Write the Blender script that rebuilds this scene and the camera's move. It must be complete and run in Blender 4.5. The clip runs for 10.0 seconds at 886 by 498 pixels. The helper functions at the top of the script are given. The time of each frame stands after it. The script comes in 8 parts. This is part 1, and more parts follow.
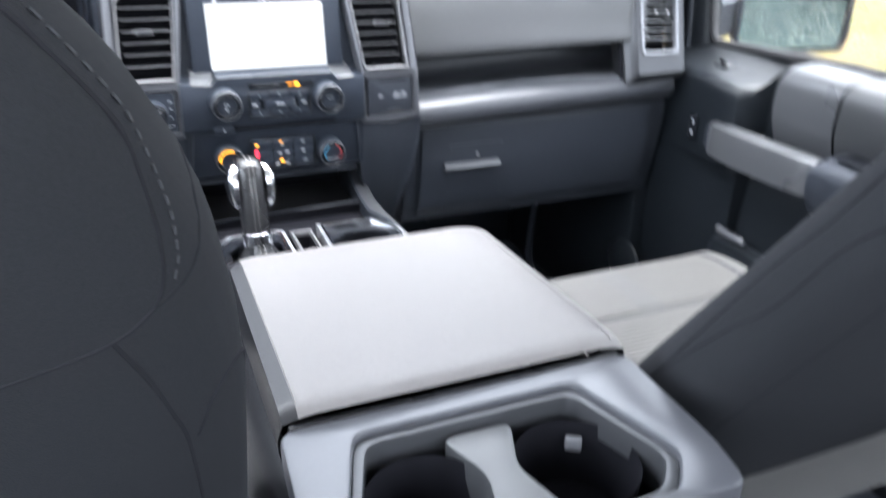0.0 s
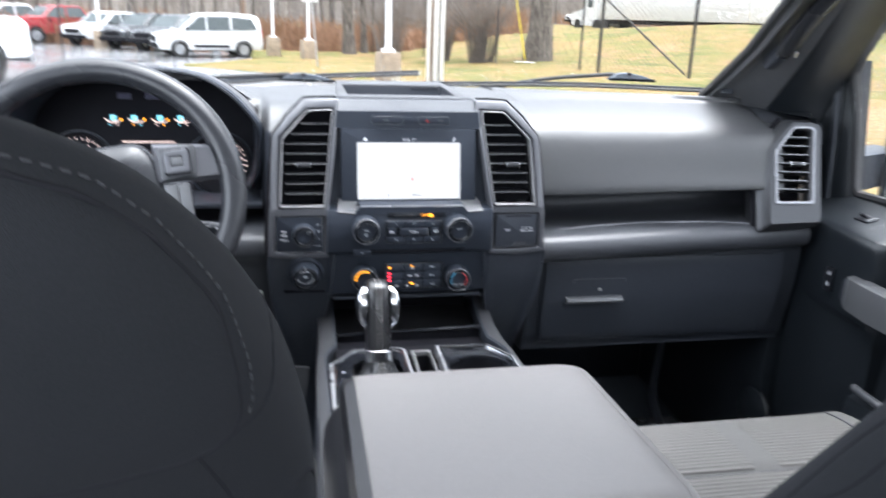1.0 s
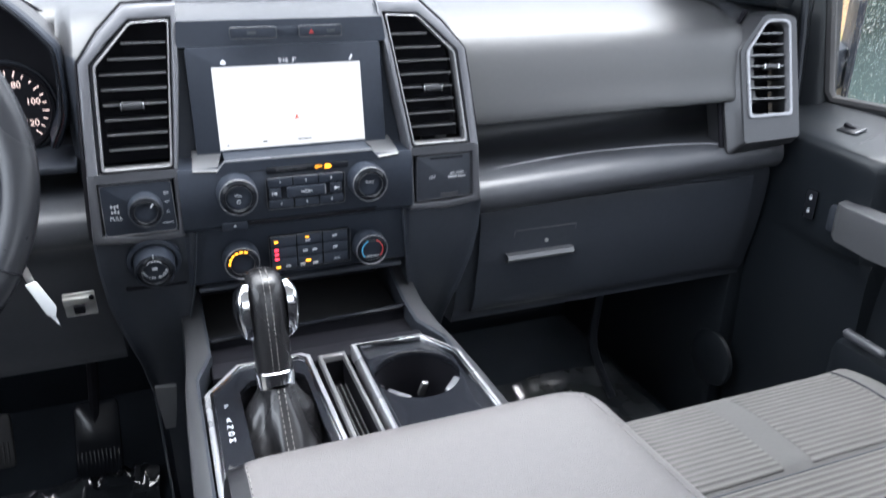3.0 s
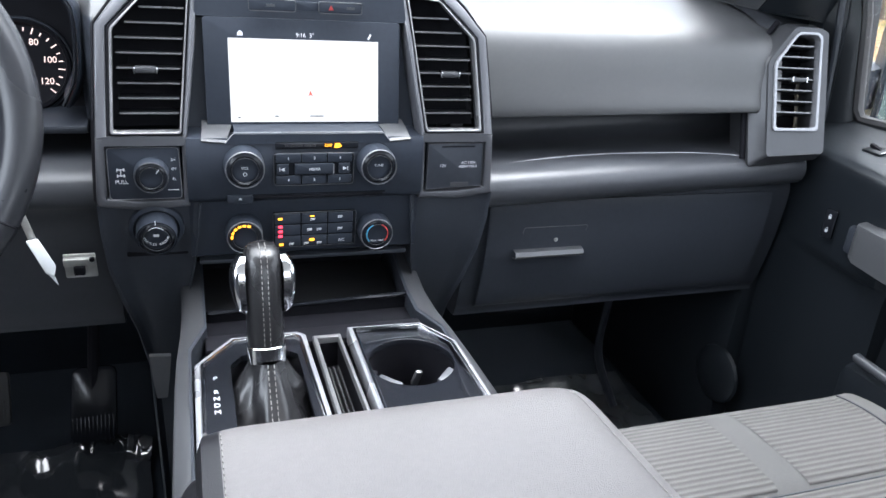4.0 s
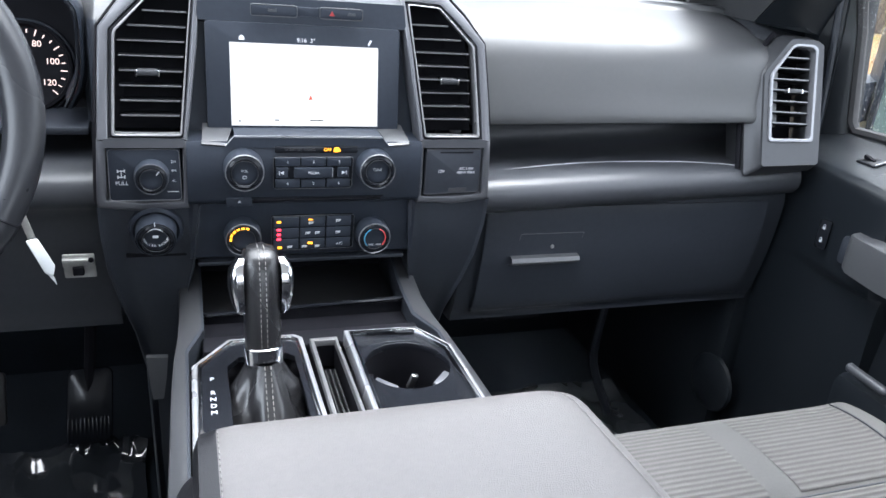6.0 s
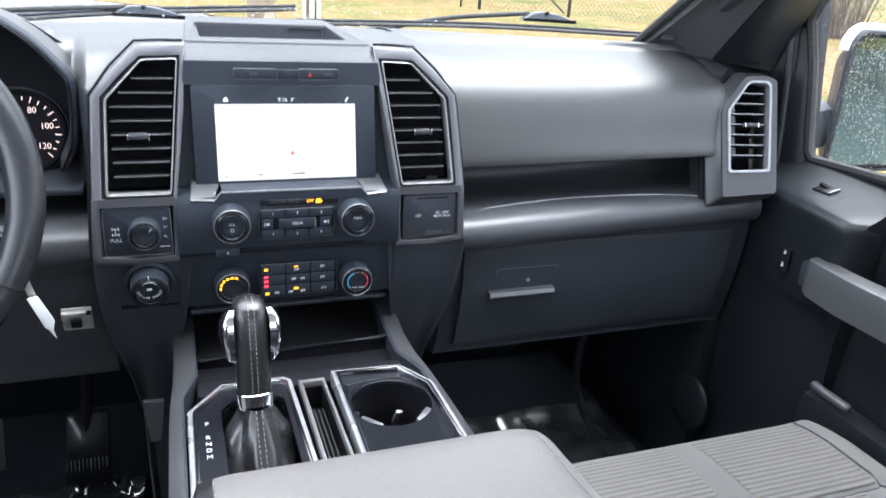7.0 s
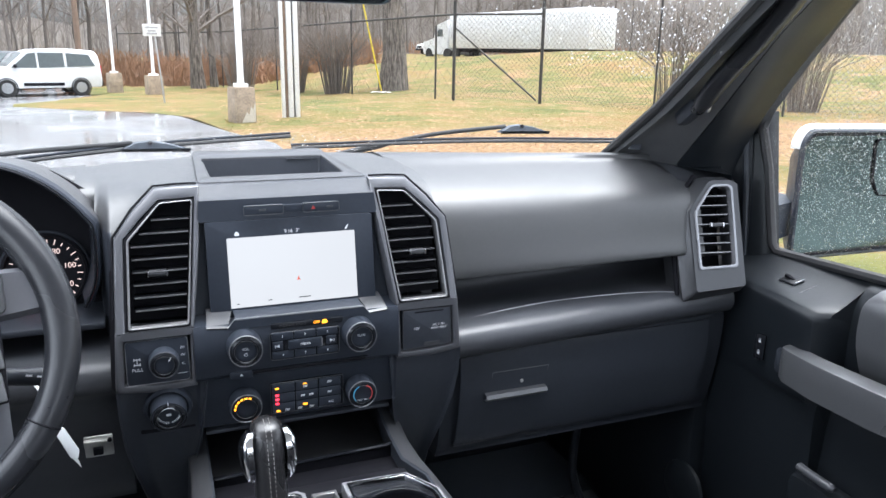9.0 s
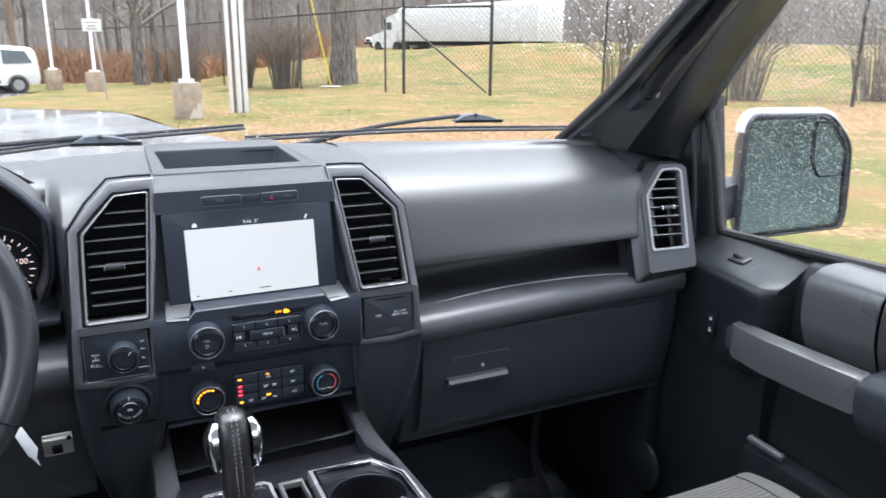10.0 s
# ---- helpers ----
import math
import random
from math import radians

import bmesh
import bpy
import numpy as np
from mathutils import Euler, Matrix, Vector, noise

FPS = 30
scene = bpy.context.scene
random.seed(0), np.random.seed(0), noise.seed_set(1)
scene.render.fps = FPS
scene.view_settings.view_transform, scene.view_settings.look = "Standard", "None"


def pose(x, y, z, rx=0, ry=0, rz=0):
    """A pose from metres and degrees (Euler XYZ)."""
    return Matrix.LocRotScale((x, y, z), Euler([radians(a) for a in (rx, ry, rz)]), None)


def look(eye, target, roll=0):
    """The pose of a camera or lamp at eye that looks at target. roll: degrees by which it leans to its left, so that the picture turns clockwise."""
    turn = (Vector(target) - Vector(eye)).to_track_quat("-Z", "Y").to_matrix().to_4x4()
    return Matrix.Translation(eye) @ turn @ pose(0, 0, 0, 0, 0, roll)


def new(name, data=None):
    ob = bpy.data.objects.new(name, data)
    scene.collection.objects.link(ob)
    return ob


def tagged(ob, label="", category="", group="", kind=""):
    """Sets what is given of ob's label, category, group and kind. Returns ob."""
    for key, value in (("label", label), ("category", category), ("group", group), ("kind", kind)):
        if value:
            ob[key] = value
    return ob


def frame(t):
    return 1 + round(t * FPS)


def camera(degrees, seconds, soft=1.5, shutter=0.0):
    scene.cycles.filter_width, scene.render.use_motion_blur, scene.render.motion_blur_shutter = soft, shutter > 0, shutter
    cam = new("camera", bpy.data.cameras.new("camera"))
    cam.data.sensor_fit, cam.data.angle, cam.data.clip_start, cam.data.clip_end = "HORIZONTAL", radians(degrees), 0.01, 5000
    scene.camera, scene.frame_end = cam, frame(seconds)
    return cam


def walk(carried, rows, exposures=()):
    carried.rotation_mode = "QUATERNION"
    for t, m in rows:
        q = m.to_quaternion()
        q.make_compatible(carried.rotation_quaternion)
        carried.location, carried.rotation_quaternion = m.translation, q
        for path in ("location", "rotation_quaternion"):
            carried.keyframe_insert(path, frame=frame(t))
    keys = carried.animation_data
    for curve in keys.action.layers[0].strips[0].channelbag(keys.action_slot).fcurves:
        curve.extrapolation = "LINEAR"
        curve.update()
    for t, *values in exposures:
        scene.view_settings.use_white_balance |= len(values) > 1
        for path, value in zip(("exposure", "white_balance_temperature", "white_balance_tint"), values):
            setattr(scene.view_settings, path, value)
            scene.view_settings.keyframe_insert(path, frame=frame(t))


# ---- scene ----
cam = camera(61.3, 10.0, shutter=0.4)
PATH = [
    (0, (-0.2061, -1.1813, 1.508), (0.5071, 0.4747, 0.643), 1.6),
    (0.2, (-0.2053, -1.2113, 1.514), (0.4637, 0.5461, 0.833), 5.1),
    (0.3, (-0.2189, -1.2275, 1.5156), (0.4549, 0.5484, 0.8907), 5.98),
    (0.5, (-0.1925, -1.2385, 1.521), (0.4358, 0.5583, 0.907), 6.4),
    (0.7, (-0.1927, -1.2342, 1.5305), (0.3987, 0.5766, 0.9229), 5.97),
    (0.8, (-0.1875, -1.2385, 1.537), (0.3589, 0.575, 0.895), 5.8),
    (1, (-0.1805, -1.2386, 1.551), (0.1894, 0.6364, 0.961), 2.0),
    (1.2, (-0.1751, -1.2338, 1.5555), (0.1314, 0.6579, 0.9881), 1.68),
    (1.5, (-0.1624, -1.2277, 1.569), (0.1169, 0.6901, 1.078), 1.8),
    (1.7, (-0.1614, -1.1964, 1.5633), (0.1497, 0.7227, 1.0988), 1.01),
    (2, (-0.1468, -1.1488, 1.563), (0.2574, 0.7479, 1.072), -0.1),
    (2.2, (-0.1279, -1.0994, 1.5656), (0.4298, 0.7446, 1.0467), 0.14),
    (2.5, (-0.1277, -1.018, 1.557), (0.5307, 0.7785, 0.976), -0.7),
    (2.7, (-0.1238, -0.9651, 1.5375), (0.5388, 0.7979, 0.8744), 0.15),
    (3, (-0.1527, -0.8998, 1.5), (0.5179, 0.8107, 0.71), 0.9),
    (3.2, (-0.1446, -0.8948, 1.495), (0.5009, 0.8098, 0.671), 1.0),
    (4.3, (-0.1337, -0.9009, 1.477), (0.4921, 0.8299, 0.694), 5.3),
    (4.5, (-0.1346, -0.8989, 1.475), (0.4921, 0.8309, 0.689), 5.3),
    (5, (-0.1367, -0.9069, 1.482), (0.492, 0.8239, 0.703), 5.6),
    (5.2, (-0.1357, -0.9089, 1.481), (0.4951, 0.8259, 0.709), 5.8),
    (6.3, (-0.1367, -0.9069, 1.482), (0.506, 0.8238, 0.714), 5.0),
    (6.5, (-0.1377, -0.9089, 1.482), (0.516, 0.8237, 0.725), 4.6),
    (7, (-0.1371, -0.9479, 1.533), (0.5228, 0.7946, 0.806), 3.7),
    (7.5, (-0.1513, -0.9738, 1.555), (0.5127, 0.7857, 0.871), 2.6),
    (8, (-0.1553, -0.9798, 1.563), (0.5178, 0.7947, 0.931), 2.0),
    (8.5, (-0.1705, -0.9996, 1.586), (0.5277, 0.7876, 1.022), 1.3),
    (9, (-0.1755, -1.0006, 1.595), (0.5398, 0.7965, 1.084), 1.0),
    (9.5, (-0.1785, -1.0006, 1.59), (0.5518, 0.7924, 1.087), 1.0),
    (10, (-0.1876, -1.0095, 1.588), (0.6383, 0.7346, 1.062), 0.5),
]
walk(cam, [(t, look(eye, target, roll)) for t, eye, target, roll in PATH], [(0.0, 2.85, 6000, 11), (0.6, 2.42, 6000, 11), (1.5, 2.14, 6000, 11), (2.5, 1.96, 6000, 11), (3.0, 2.2, 6000, 11), (4.5, 2.36, 5950, 10), (6.5, 2.36, 5950, 10), (8.0, 1.95, 6000, 11), (10.0, 1.87, 5950, 11)])


# ---- light ----
SUN_UP, SUN_TURN = 75.0, 75.0
world = bpy.data.worlds.new("overcast")
scene.world = world
world.use_nodes = True
wn, wl = world.node_tree.nodes, world.node_tree.links
sky = wn.new("ShaderNodeTexSky")
sky.sky_type, sky.sun_disc = "NISHITA", False
sky.sun_elevation, sky.sun_rotation = radians(SUN_UP), radians(SUN_TURN)
sky.air_density, sky.dust_density, sky.ozone_density = 1.0, 6.0, 1.0
dull = wn.new("ShaderNodeHueSaturation")
dull.inputs["Saturation"].default_value = 0.22
wl.new(sky.outputs["Color"], dull.inputs["Color"])
wl.new(dull.outputs["Color"], wn["Background"].inputs["Color"])
wn["Background"].inputs["Strength"].default_value = 0.15

sun = new("sun", bpy.data.lights.new("sun", "SUN"))
sun.data.energy, sun.data.angle, sun.data.color = 1.15, radians(70), (1.0, 0.97, 0.93)
sun.matrix_world = look((-30 * math.sin(radians(SUN_TURN)), 30 * math.cos(radians(SUN_TURN)), 30 * math.tan(radians(SUN_UP))), (0, 0, 0))


def window_fill_lamp(x, y, z, tx, ty, tz, w, h, watts):
    """Area lamp added in a window opening, filling the cab beyond the sky's light."""
    lamp = bpy.data.lights.new("window_fill_lamp", "AREA")
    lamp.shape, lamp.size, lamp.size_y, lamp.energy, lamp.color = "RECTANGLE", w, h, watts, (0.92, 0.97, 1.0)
    new("window_fill_lamp", lamp).matrix_world = look((x, y, z), (tx, ty, tz))


window_fill_lamp(0, -0.325, 1.765, 0, -0.62, 1.10, 1.00, 0.26, 0.5)
window_fill_lamp(0, -2.06, 1.55, 0, 0, 1.30, 1.25, 0.36, 0.9)
window_fill_lamp(-0.80, -1.42, 1.55, 0, -0.9, 1.20, 0.95, 0.42, 1.4)
window_fill_lamp(0.80, -1.42, 1.55, 0, -0.9, 1.20, 0.95, 0.42, 0.7)
window_fill_lamp(-0.81, -0.45, 1.55, 0, -0.3, 1.15, 0.55, 0.40, 0.8)


# ---- materials ----
def material(name, color, rough=0.5, metal=0.0, vary=0.15, scale=60.0, bump=0.0, bump_scale=400.0, coarse=6.0,
             spec=0.5, random_tint=0.0, coat=0.0):
    """A principled surface with colour variation at two scales, uneven gloss and a fine relief."""
    m = bpy.data.materials.new(name)
    m.use_nodes = True
    n, l = m.node_tree.nodes, m.node_tree.links
    b = n["Principled BSDF"]
    b.inputs["Metallic"].default_value = metal
    b.inputs["Specular IOR Level"].default_value = spec
    b.inputs["Coat Weight"].default_value = coat
    geo = n.new("ShaderNodeTexCoord")
    fine, broad = n.new("ShaderNodeTexNoise"), n.new("ShaderNodeTexNoise")
    fine.inputs["Scale"].default_value, broad.inputs["Scale"].default_value = scale, coarse
    fine.inputs["Detail"].default_value, broad.inputs["Detail"].default_value = 4, 3
    for t in (fine, broad):
        l.new(geo.outputs["Object"], t.inputs["Vector"])
    add = n.new("ShaderNodeMath")
    add.operation = "ADD"
    l.new(fine.outputs["Fac"], add.inputs[0])
    l.new(broad.outputs["Fac"], add.inputs[1])
    span = n.new("ShaderNodeMapRange")
    span.inputs["From Min"].default_value, span.inputs["From Max"].default_value = 0.6, 1.4
    span.inputs["To Min"].default_value, span.inputs["To Max"].default_value = 1 - vary, 1 + vary
    l.new(add.outputs[0], span.inputs["Value"])
    factor = span.outputs["Result"]
    if random_tint:
        info = n.new("ShaderNodeObjectInfo")
        r = n.new("ShaderNodeMapRange")
        r.inputs["To Min"].default_value, r.inputs["To Max"].default_value = 1 - random_tint, 1 + random_tint
        l.new(info.outputs["Random"], r.inputs["Value"])
        mul = n.new("ShaderNodeMath")
        mul.operation = "MULTIPLY"
        l.new(factor, mul.inputs[0])
        l.new(r.outputs["Result"], mul.inputs[1])
        factor = mul.outputs[0]
    tint = n.new("ShaderNodeVectorMath")
    tint.operation = "SCALE"
    tint.inputs[0].default_value = color
    l.new(factor, tint.inputs["Scale"])
    l.new(tint.outputs["Vector"], b.inputs["Base Color"])
    gloss = n.new("ShaderNodeMapRange")
    gloss.inputs["From Min"].default_value, gloss.inputs["From Max"].default_value = 0.3, 0.7
    gloss.inputs["To Min"].default_value, gloss.inputs["To Max"].default_value = max(0.0, rough - 0.06), min(1.0, rough + 0.06)
    l.new(broad.outputs["Fac"], gloss.inputs["Value"])
    l.new(gloss.outputs["Result"], b.inputs["Roughness"])
    if bump:
        cell = n.new("ShaderNodeTexVoronoi")
        cell.inputs["Scale"].default_value = bump_scale
        l.new(geo.outputs["Object"], cell.inputs["Vector"])
        relief = n.new("ShaderNodeBump")
        relief.inputs["Strength"].default_value, relief.inputs["Distance"].default_value = bump, 0.001
        l.new(cell.outputs["Distance"], relief.inputs["Height"])
        l.new(relief.outputs["Normal"], b.inputs["Normal"])
    return m


def glowing(name, color, strength):
    m = bpy.data.materials.new(name)
    m.use_nodes = True
    b = m.node_tree.nodes["Principled BSDF"]
    b.inputs["Base Color"].default_value = (0.02, 0.02, 0.02, 1)
    b.inputs["Emission Color"].default_value = (*color, 1)
    b.inputs["Emission Strength"].default_value = strength
    b.inputs["Roughness"].default_value = 0.25
    return m


def clear_glass(name, tint, gloss_share):
    """A thin pane: it lets light straight through, tinted, and mirrors a little, more at a slant."""
    m = bpy.data.materials.new(name)
    m.use_nodes = True
    n, l = m.node_tree.nodes, m.node_tree.links
    n.remove(n["Principled BSDF"])
    t, g, mix, lw, p, q = (n.new("ShaderNode" + k) for k in ("BsdfTransparent", "BsdfGlossy", "MixShader", "LayerWeight", "Math", "Math"))
    t.inputs["Color"].default_value = (*tint, 1)
    g.inputs["Roughness"].default_value = 0.02
    p.operation, q.operation = "POWER", "MULTIPLY_ADD"
    p.inputs[1].default_value = 5.0
    q.inputs[1].default_value, q.inputs[2].default_value = 0.6, gloss_share
    l.new(lw.outputs["Facing"], p.inputs[0])
    l.new(p.outputs[0], q.inputs[0])
    l.new(q.outputs[0], mix.inputs[0])
    l.new(t.outputs[0], mix.inputs[1])
    l.new(g.outputs[0], mix.inputs[2])
    l.new(mix.outputs[0], n["Material Output"].inputs["Surface"])
    return m


def ribbed(name, color, pitch):
    """Woven seat cloth with fine raised ribs across the seat."""
    m = material(name, color, 0.9, 0.0, 0.12, 900.0, 0.0, coarse=9.0, spec=0.2)
    n, l = m.node_tree.nodes, m.node_tree.links
    b = n["Principled BSDF"]
    geo = n.new("ShaderNodeTexCoord")
    wave = n.new("ShaderNodeTexWave")
    wave.wave_type, wave.bands_direction, wave.wave_profile = "BANDS", "Y", "SIN"
    wave.inputs["Scale"].default_value = math.pi / 10 / pitch
    wave.inputs["Distortion"].default_value = 0.15
    l.new(geo.outputs["Object"], wave.inputs["Vector"])
    relief = n.new("ShaderNodeBump")
    relief.inputs["Strength"].default_value, relief.inputs["Distance"].default_value = 0.8, 0.0022
    l.new(wave.outputs["Fac"], relief.inputs["Height"])
    l.new(relief.outputs["Normal"], b.inputs["Normal"])
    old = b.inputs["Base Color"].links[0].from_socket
    # Grooves between the ribs are darkened in the base colour too.
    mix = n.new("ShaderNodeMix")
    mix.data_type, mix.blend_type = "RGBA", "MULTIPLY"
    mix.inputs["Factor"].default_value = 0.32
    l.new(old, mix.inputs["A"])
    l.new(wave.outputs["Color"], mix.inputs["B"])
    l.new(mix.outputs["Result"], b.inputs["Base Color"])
    return m


DASH = material("dash_grain", (0.0448, 0.0463, 0.0495), 0.40, vary=0.10, scale=180, bump=0.20, bump_scale=1100, spec=0.9)
LOWER = material("lower_plastic", (0.0362, 0.0410, 0.0513), 0.42, vary=0.12, scale=150, bump=0.12, bump_scale=1300, spec=0.36)
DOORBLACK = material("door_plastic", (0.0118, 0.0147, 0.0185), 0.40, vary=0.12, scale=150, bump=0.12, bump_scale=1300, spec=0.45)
SHELF = material("shelf_plastic", (0.0440, 0.0468, 0.0539), 0.40, vary=0.1, scale=150, bump=0.08, bump_scale=1300, spec=0.48)
PILLAR = material("pillar_plastic", (0.0864, 0.0884, 0.0932), 0.42, vary=0.1, scale=150, bump=0.08, bump_scale=1400, spec=0.65)
BEZEL = material("satin_bezel", (0.0660, 0.0680, 0.0739), 0.36, 0.35, vary=0.06, scale=300)
POD = material("pod_satin", (0.0861, 0.0888, 0.0996), 0.34, 0.2, vary=0.06, scale=300, spec=0.7)
SILVER = material("satin_silver", (0.3330, 0.3384, 0.3600), 0.28, 0.45, vary=0.06, scale=300)
SATIN = material("satin_frame", (0.2422, 0.2422, 0.2503), 0.32, 0.6, vary=0.08, scale=300)
HANDLE = material("handle_grey", (0.1014, 0.1045, 0.1109), 0.32, 0.2, vary=0.06, scale=300, spec=0.7)
CHROME = material("chrome", (0.84, 0.85, 0.87), 0.10, 1.0, vary=0.03)
PIANO = material("gloss_black", (0.0112, 0.0124, 0.0158), 0.16, vary=0.1, spec=0.35)
PANEL = material("panel_black", (0.0266, 0.0321, 0.0437), 0.42, vary=0.12, scale=200, spec=0.24)
BLACK = material("deep_black", (0.0096, 0.0096, 0.0125), 0.7, spec=0.1)
SLAT = material("slat_plastic", (0.0149, 0.0162, 0.0189), 0.35, vary=0.08, spec=0.25)
LID = material("armrest_hide", (0.1475, 0.1375, 0.1347), 0.44, vary=0.08, scale=240, bump=0.26, bump_scale=950, spec=0.55)
HIDE = material("black_hide", (0.0163, 0.0163, 0.0187), 0.30, vary=0.12, scale=200, bump=0.12, bump_scale=1200, spec=0.42)
BOOT = material("soft_hide", (0.0150, 0.0150, 0.0165), 0.26, vary=0.12, scale=200, bump=0.10, bump_scale=1300, spec=0.65)
WHEEL = material("wheel_hide", (0.0196, 0.0209, 0.0245), 0.27, vary=0.1, scale=200, bump=0.06, bump_scale=1500, spec=0.45)
WETBLADE = material("wet_rubber", (0.06, 0.07, 0.085), 0.18, vary=0.25, scale=80)
THREAD = material("pale_thread", (0.2300, 0.2200, 0.2100), 0.8)
THREADGREY = material("grey_thread", (0.0510, 0.0525, 0.0600), 0.8)
DARKTHREAD = material("dark_thread", (0.0240, 0.0240, 0.0280), 0.9, spec=0.05)
CLOTH = material("seat_back_cloth", (0.0284, 0.0297, 0.0335), 0.9, vary=0.14, scale=900, bump=0.3, bump_scale=1800, spec=0.1)
GREYCLOTH = material("grey_seat_cloth", (0.1071, 0.1055, 0.1041), 0.9, vary=0.16, scale=1100, bump=0.25, bump_scale=2000, spec=0.2)
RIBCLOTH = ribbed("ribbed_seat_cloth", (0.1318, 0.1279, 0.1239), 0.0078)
CARPET = material("carpet", (0.0138, 0.0175, 0.0229), 0.97, vary=0.3, scale=500, bump=0.8, bump_scale=900, spec=0.1)
HEADLINER = material("headliner_cloth", (0.64, 0.63, 0.62), 0.95, vary=0.05, scale=400, bump=0.3, bump_scale=900)
RUBBER = material("rubber", (0.0312, 0.0312, 0.0333), 0.6, vary=0.15)
FILM = material("clear_film", (0.0256, 0.0288, 0.0336), 0.10, vary=0.4, scale=20, bump=0.0, coat=1.0, spec=1.0)
# Passenger film: paler mottled grey carries its reflection in the colour.
GLINTFILM = material("glint_film", (0.042, 0.047, 0.052), 0.20, vary=0.7, scale=14, coarse=5.0, coat=0.6)
STEEL = material("bright_steel", (0.5600, 0.5600, 0.5390), 0.34, 0.8, vary=0.2, scale=120)
TAG = material("white_tag", (0.7200, 0.7520, 0.7680), 0.4, vary=0.05)
MARK = material("white_marking", (0.6048, 0.6192, 0.6480), 0.5, vary=0.02)
SCREEN = glowing("display_glow", (1.0, 1.0, 0.99), 0.22)
ICON = glowing("display_icon", (0.9, 0.93, 1.0), 0.28)
AMBER = glowing("amber_lamp", (1.0, 0.36, 0.015), 0.85)
POSITION = material("arrow_red", (0.65, 0.06, 0.02), 0.4, vary=0.05)
RED = glowing("red_lamp", (1.0, 0.03, 0.06), 1.0)
BLUE = glowing("blue_lamp", (0.05, 0.25, 0.9), 0.5)
CYAN = glowing("cyan_lamp", (0.25, 0.75, 0.9), 0.45)
DIAL = glowing("dial_marks", (1.0, 0.74, 0.66), 0.35)
GLASS = clear_glass("window_glass", (0.96, 0.98, 0.97), 0.012)
# Dark green mottled tint: a dark reflection put into the mirror's colour.
MIRROR = material("mirror_green_tint", (0.115, 0.160, 0.150), 0.03, 1.0, vary=0.45, scale=9, coarse=3.0)
BODYWHITE = material("body_white", (0.74, 0.75, 0.76), 0.22, vary=0.05, coat=0.6)


# ---- mesh helpers ----
def finish(bm, angle=38):
    bmesh.ops.recalc_face_normals(bm, faces=bm.faces)
    me = bpy.data.meshes.new("mesh")
    bm.to_mesh(me)
    bm.free()
    me.shade_smooth()
    me.set_sharp_from_angle(angle=radians(angle))
    return me


def part(name, bm, mat, parent=None, label=""):
    """One mesh object from a bmesh, under a thing or a part of a thing."""
    me = finish(bm)
    me.materials.append(mat)
    ob = new(name, me)
    if parent:
        ob.parent = parent
    if label:
        ob["label"] = label
    return ob


def thing(name, label, category, group="", kind=""):
    return tagged(new(name), label, category, group, kind)


def share(name, me, parent, m):
    """Another object on the same mesh."""
    ob = new(name, me)
    ob.parent = parent
    ob.matrix_basis = m
    return ob


def box(sx, sy, sz, bevel=0.0, m=None, seg=2, bm=None):
    bm2 = bmesh.new()
    bmesh.ops.create_cube(bm2, size=1.0, matrix=Matrix.Diagonal((sx, sy, sz, 1)))
    if bevel:
        bmesh.ops.bevel(bm2, geom=bm2.edges[:], offset=bevel, segments=seg, affect="EDGES", profile=0.5)
    return merge(bm2, m, bm)


def merge(bm2, m=None, bm=None):
    """Move a bmesh by m and, if another is given, add it to that."""
    if m is not None:
        bm2.transform(m)
    if bm is None:
        return bm2
    me = bpy.data.meshes.new("tmp")
    bm2.to_mesh(me)
    bm2.free()
    bm.from_mesh(me)
    bpy.data.meshes.remove(me)
    return bm


def cyl(r1, r2, h, seg=32, bevel=0.0, m=None, bm=None):
    """A cone or cylinder from z=0 to z=h."""
    bm2 = bmesh.new()
    bmesh.ops.create_cone(bm2, cap_ends=True, segments=seg, radius1=r1, radius2=r2, depth=h, matrix=Matrix.Translation((0, 0, h / 2)))
    if bevel:
        rims = [e for e in bm2.edges if abs(e.verts[0].co.z - e.verts[1].co.z) < 1e-6]
        bmesh.ops.bevel(bm2, geom=rims, offset=bevel, segments=2, affect="EDGES", profile=0.5)
    return merge(bm2, m, bm)


def lathe(prof, seg=32, m=None, bm=None, caps=False):
    bm2 = bmesh.new()
    rings = []
    for k in range(seg):
        a = 2 * math.pi * k / seg
        rings.append([bm2.verts.new((r * math.cos(a), r * math.sin(a), z)) for r, z in prof])
    for k in range(seg):
        a, b = rings[k], rings[(k + 1) % seg]
        for i in range(len(prof) - 1):
            bm2.faces.new((a[i], b[i], b[i + 1], a[i + 1]))
    if caps:
        bm2.faces.new([r[0] for r in rings])
        bm2.faces.new([r[-1] for r in rings])
    return merge(bm2, m, bm)


def loft(sections, closed=False, caps=False, bm=None, m=None):
    """A skin over rows of points; closed: every row is a loop."""
    bm2 = bmesh.new()
    rows = [[bm2.verts.new(p) for p in s] for s in sections]
    n = len(rows[0])
    for a, b in zip(rows, rows[1:]):
        for i in range(n if closed else n - 1):
            j = (i + 1) % n
            bm2.faces.new((a[i], a[j], b[j], b[i]))
    if caps:
        bm2.faces.new(rows[0])
        bm2.faces.new(list(reversed(rows[-1])))
    return merge(bm2, m, bm)


def thick(bm, t):
    """Give a sheet its thickness."""
    bmesh.ops.recalc_face_normals(bm, faces=bm.faces)
    bmesh.ops.solidify(bm, geom=bm.faces[:], thickness=t)
    return bm


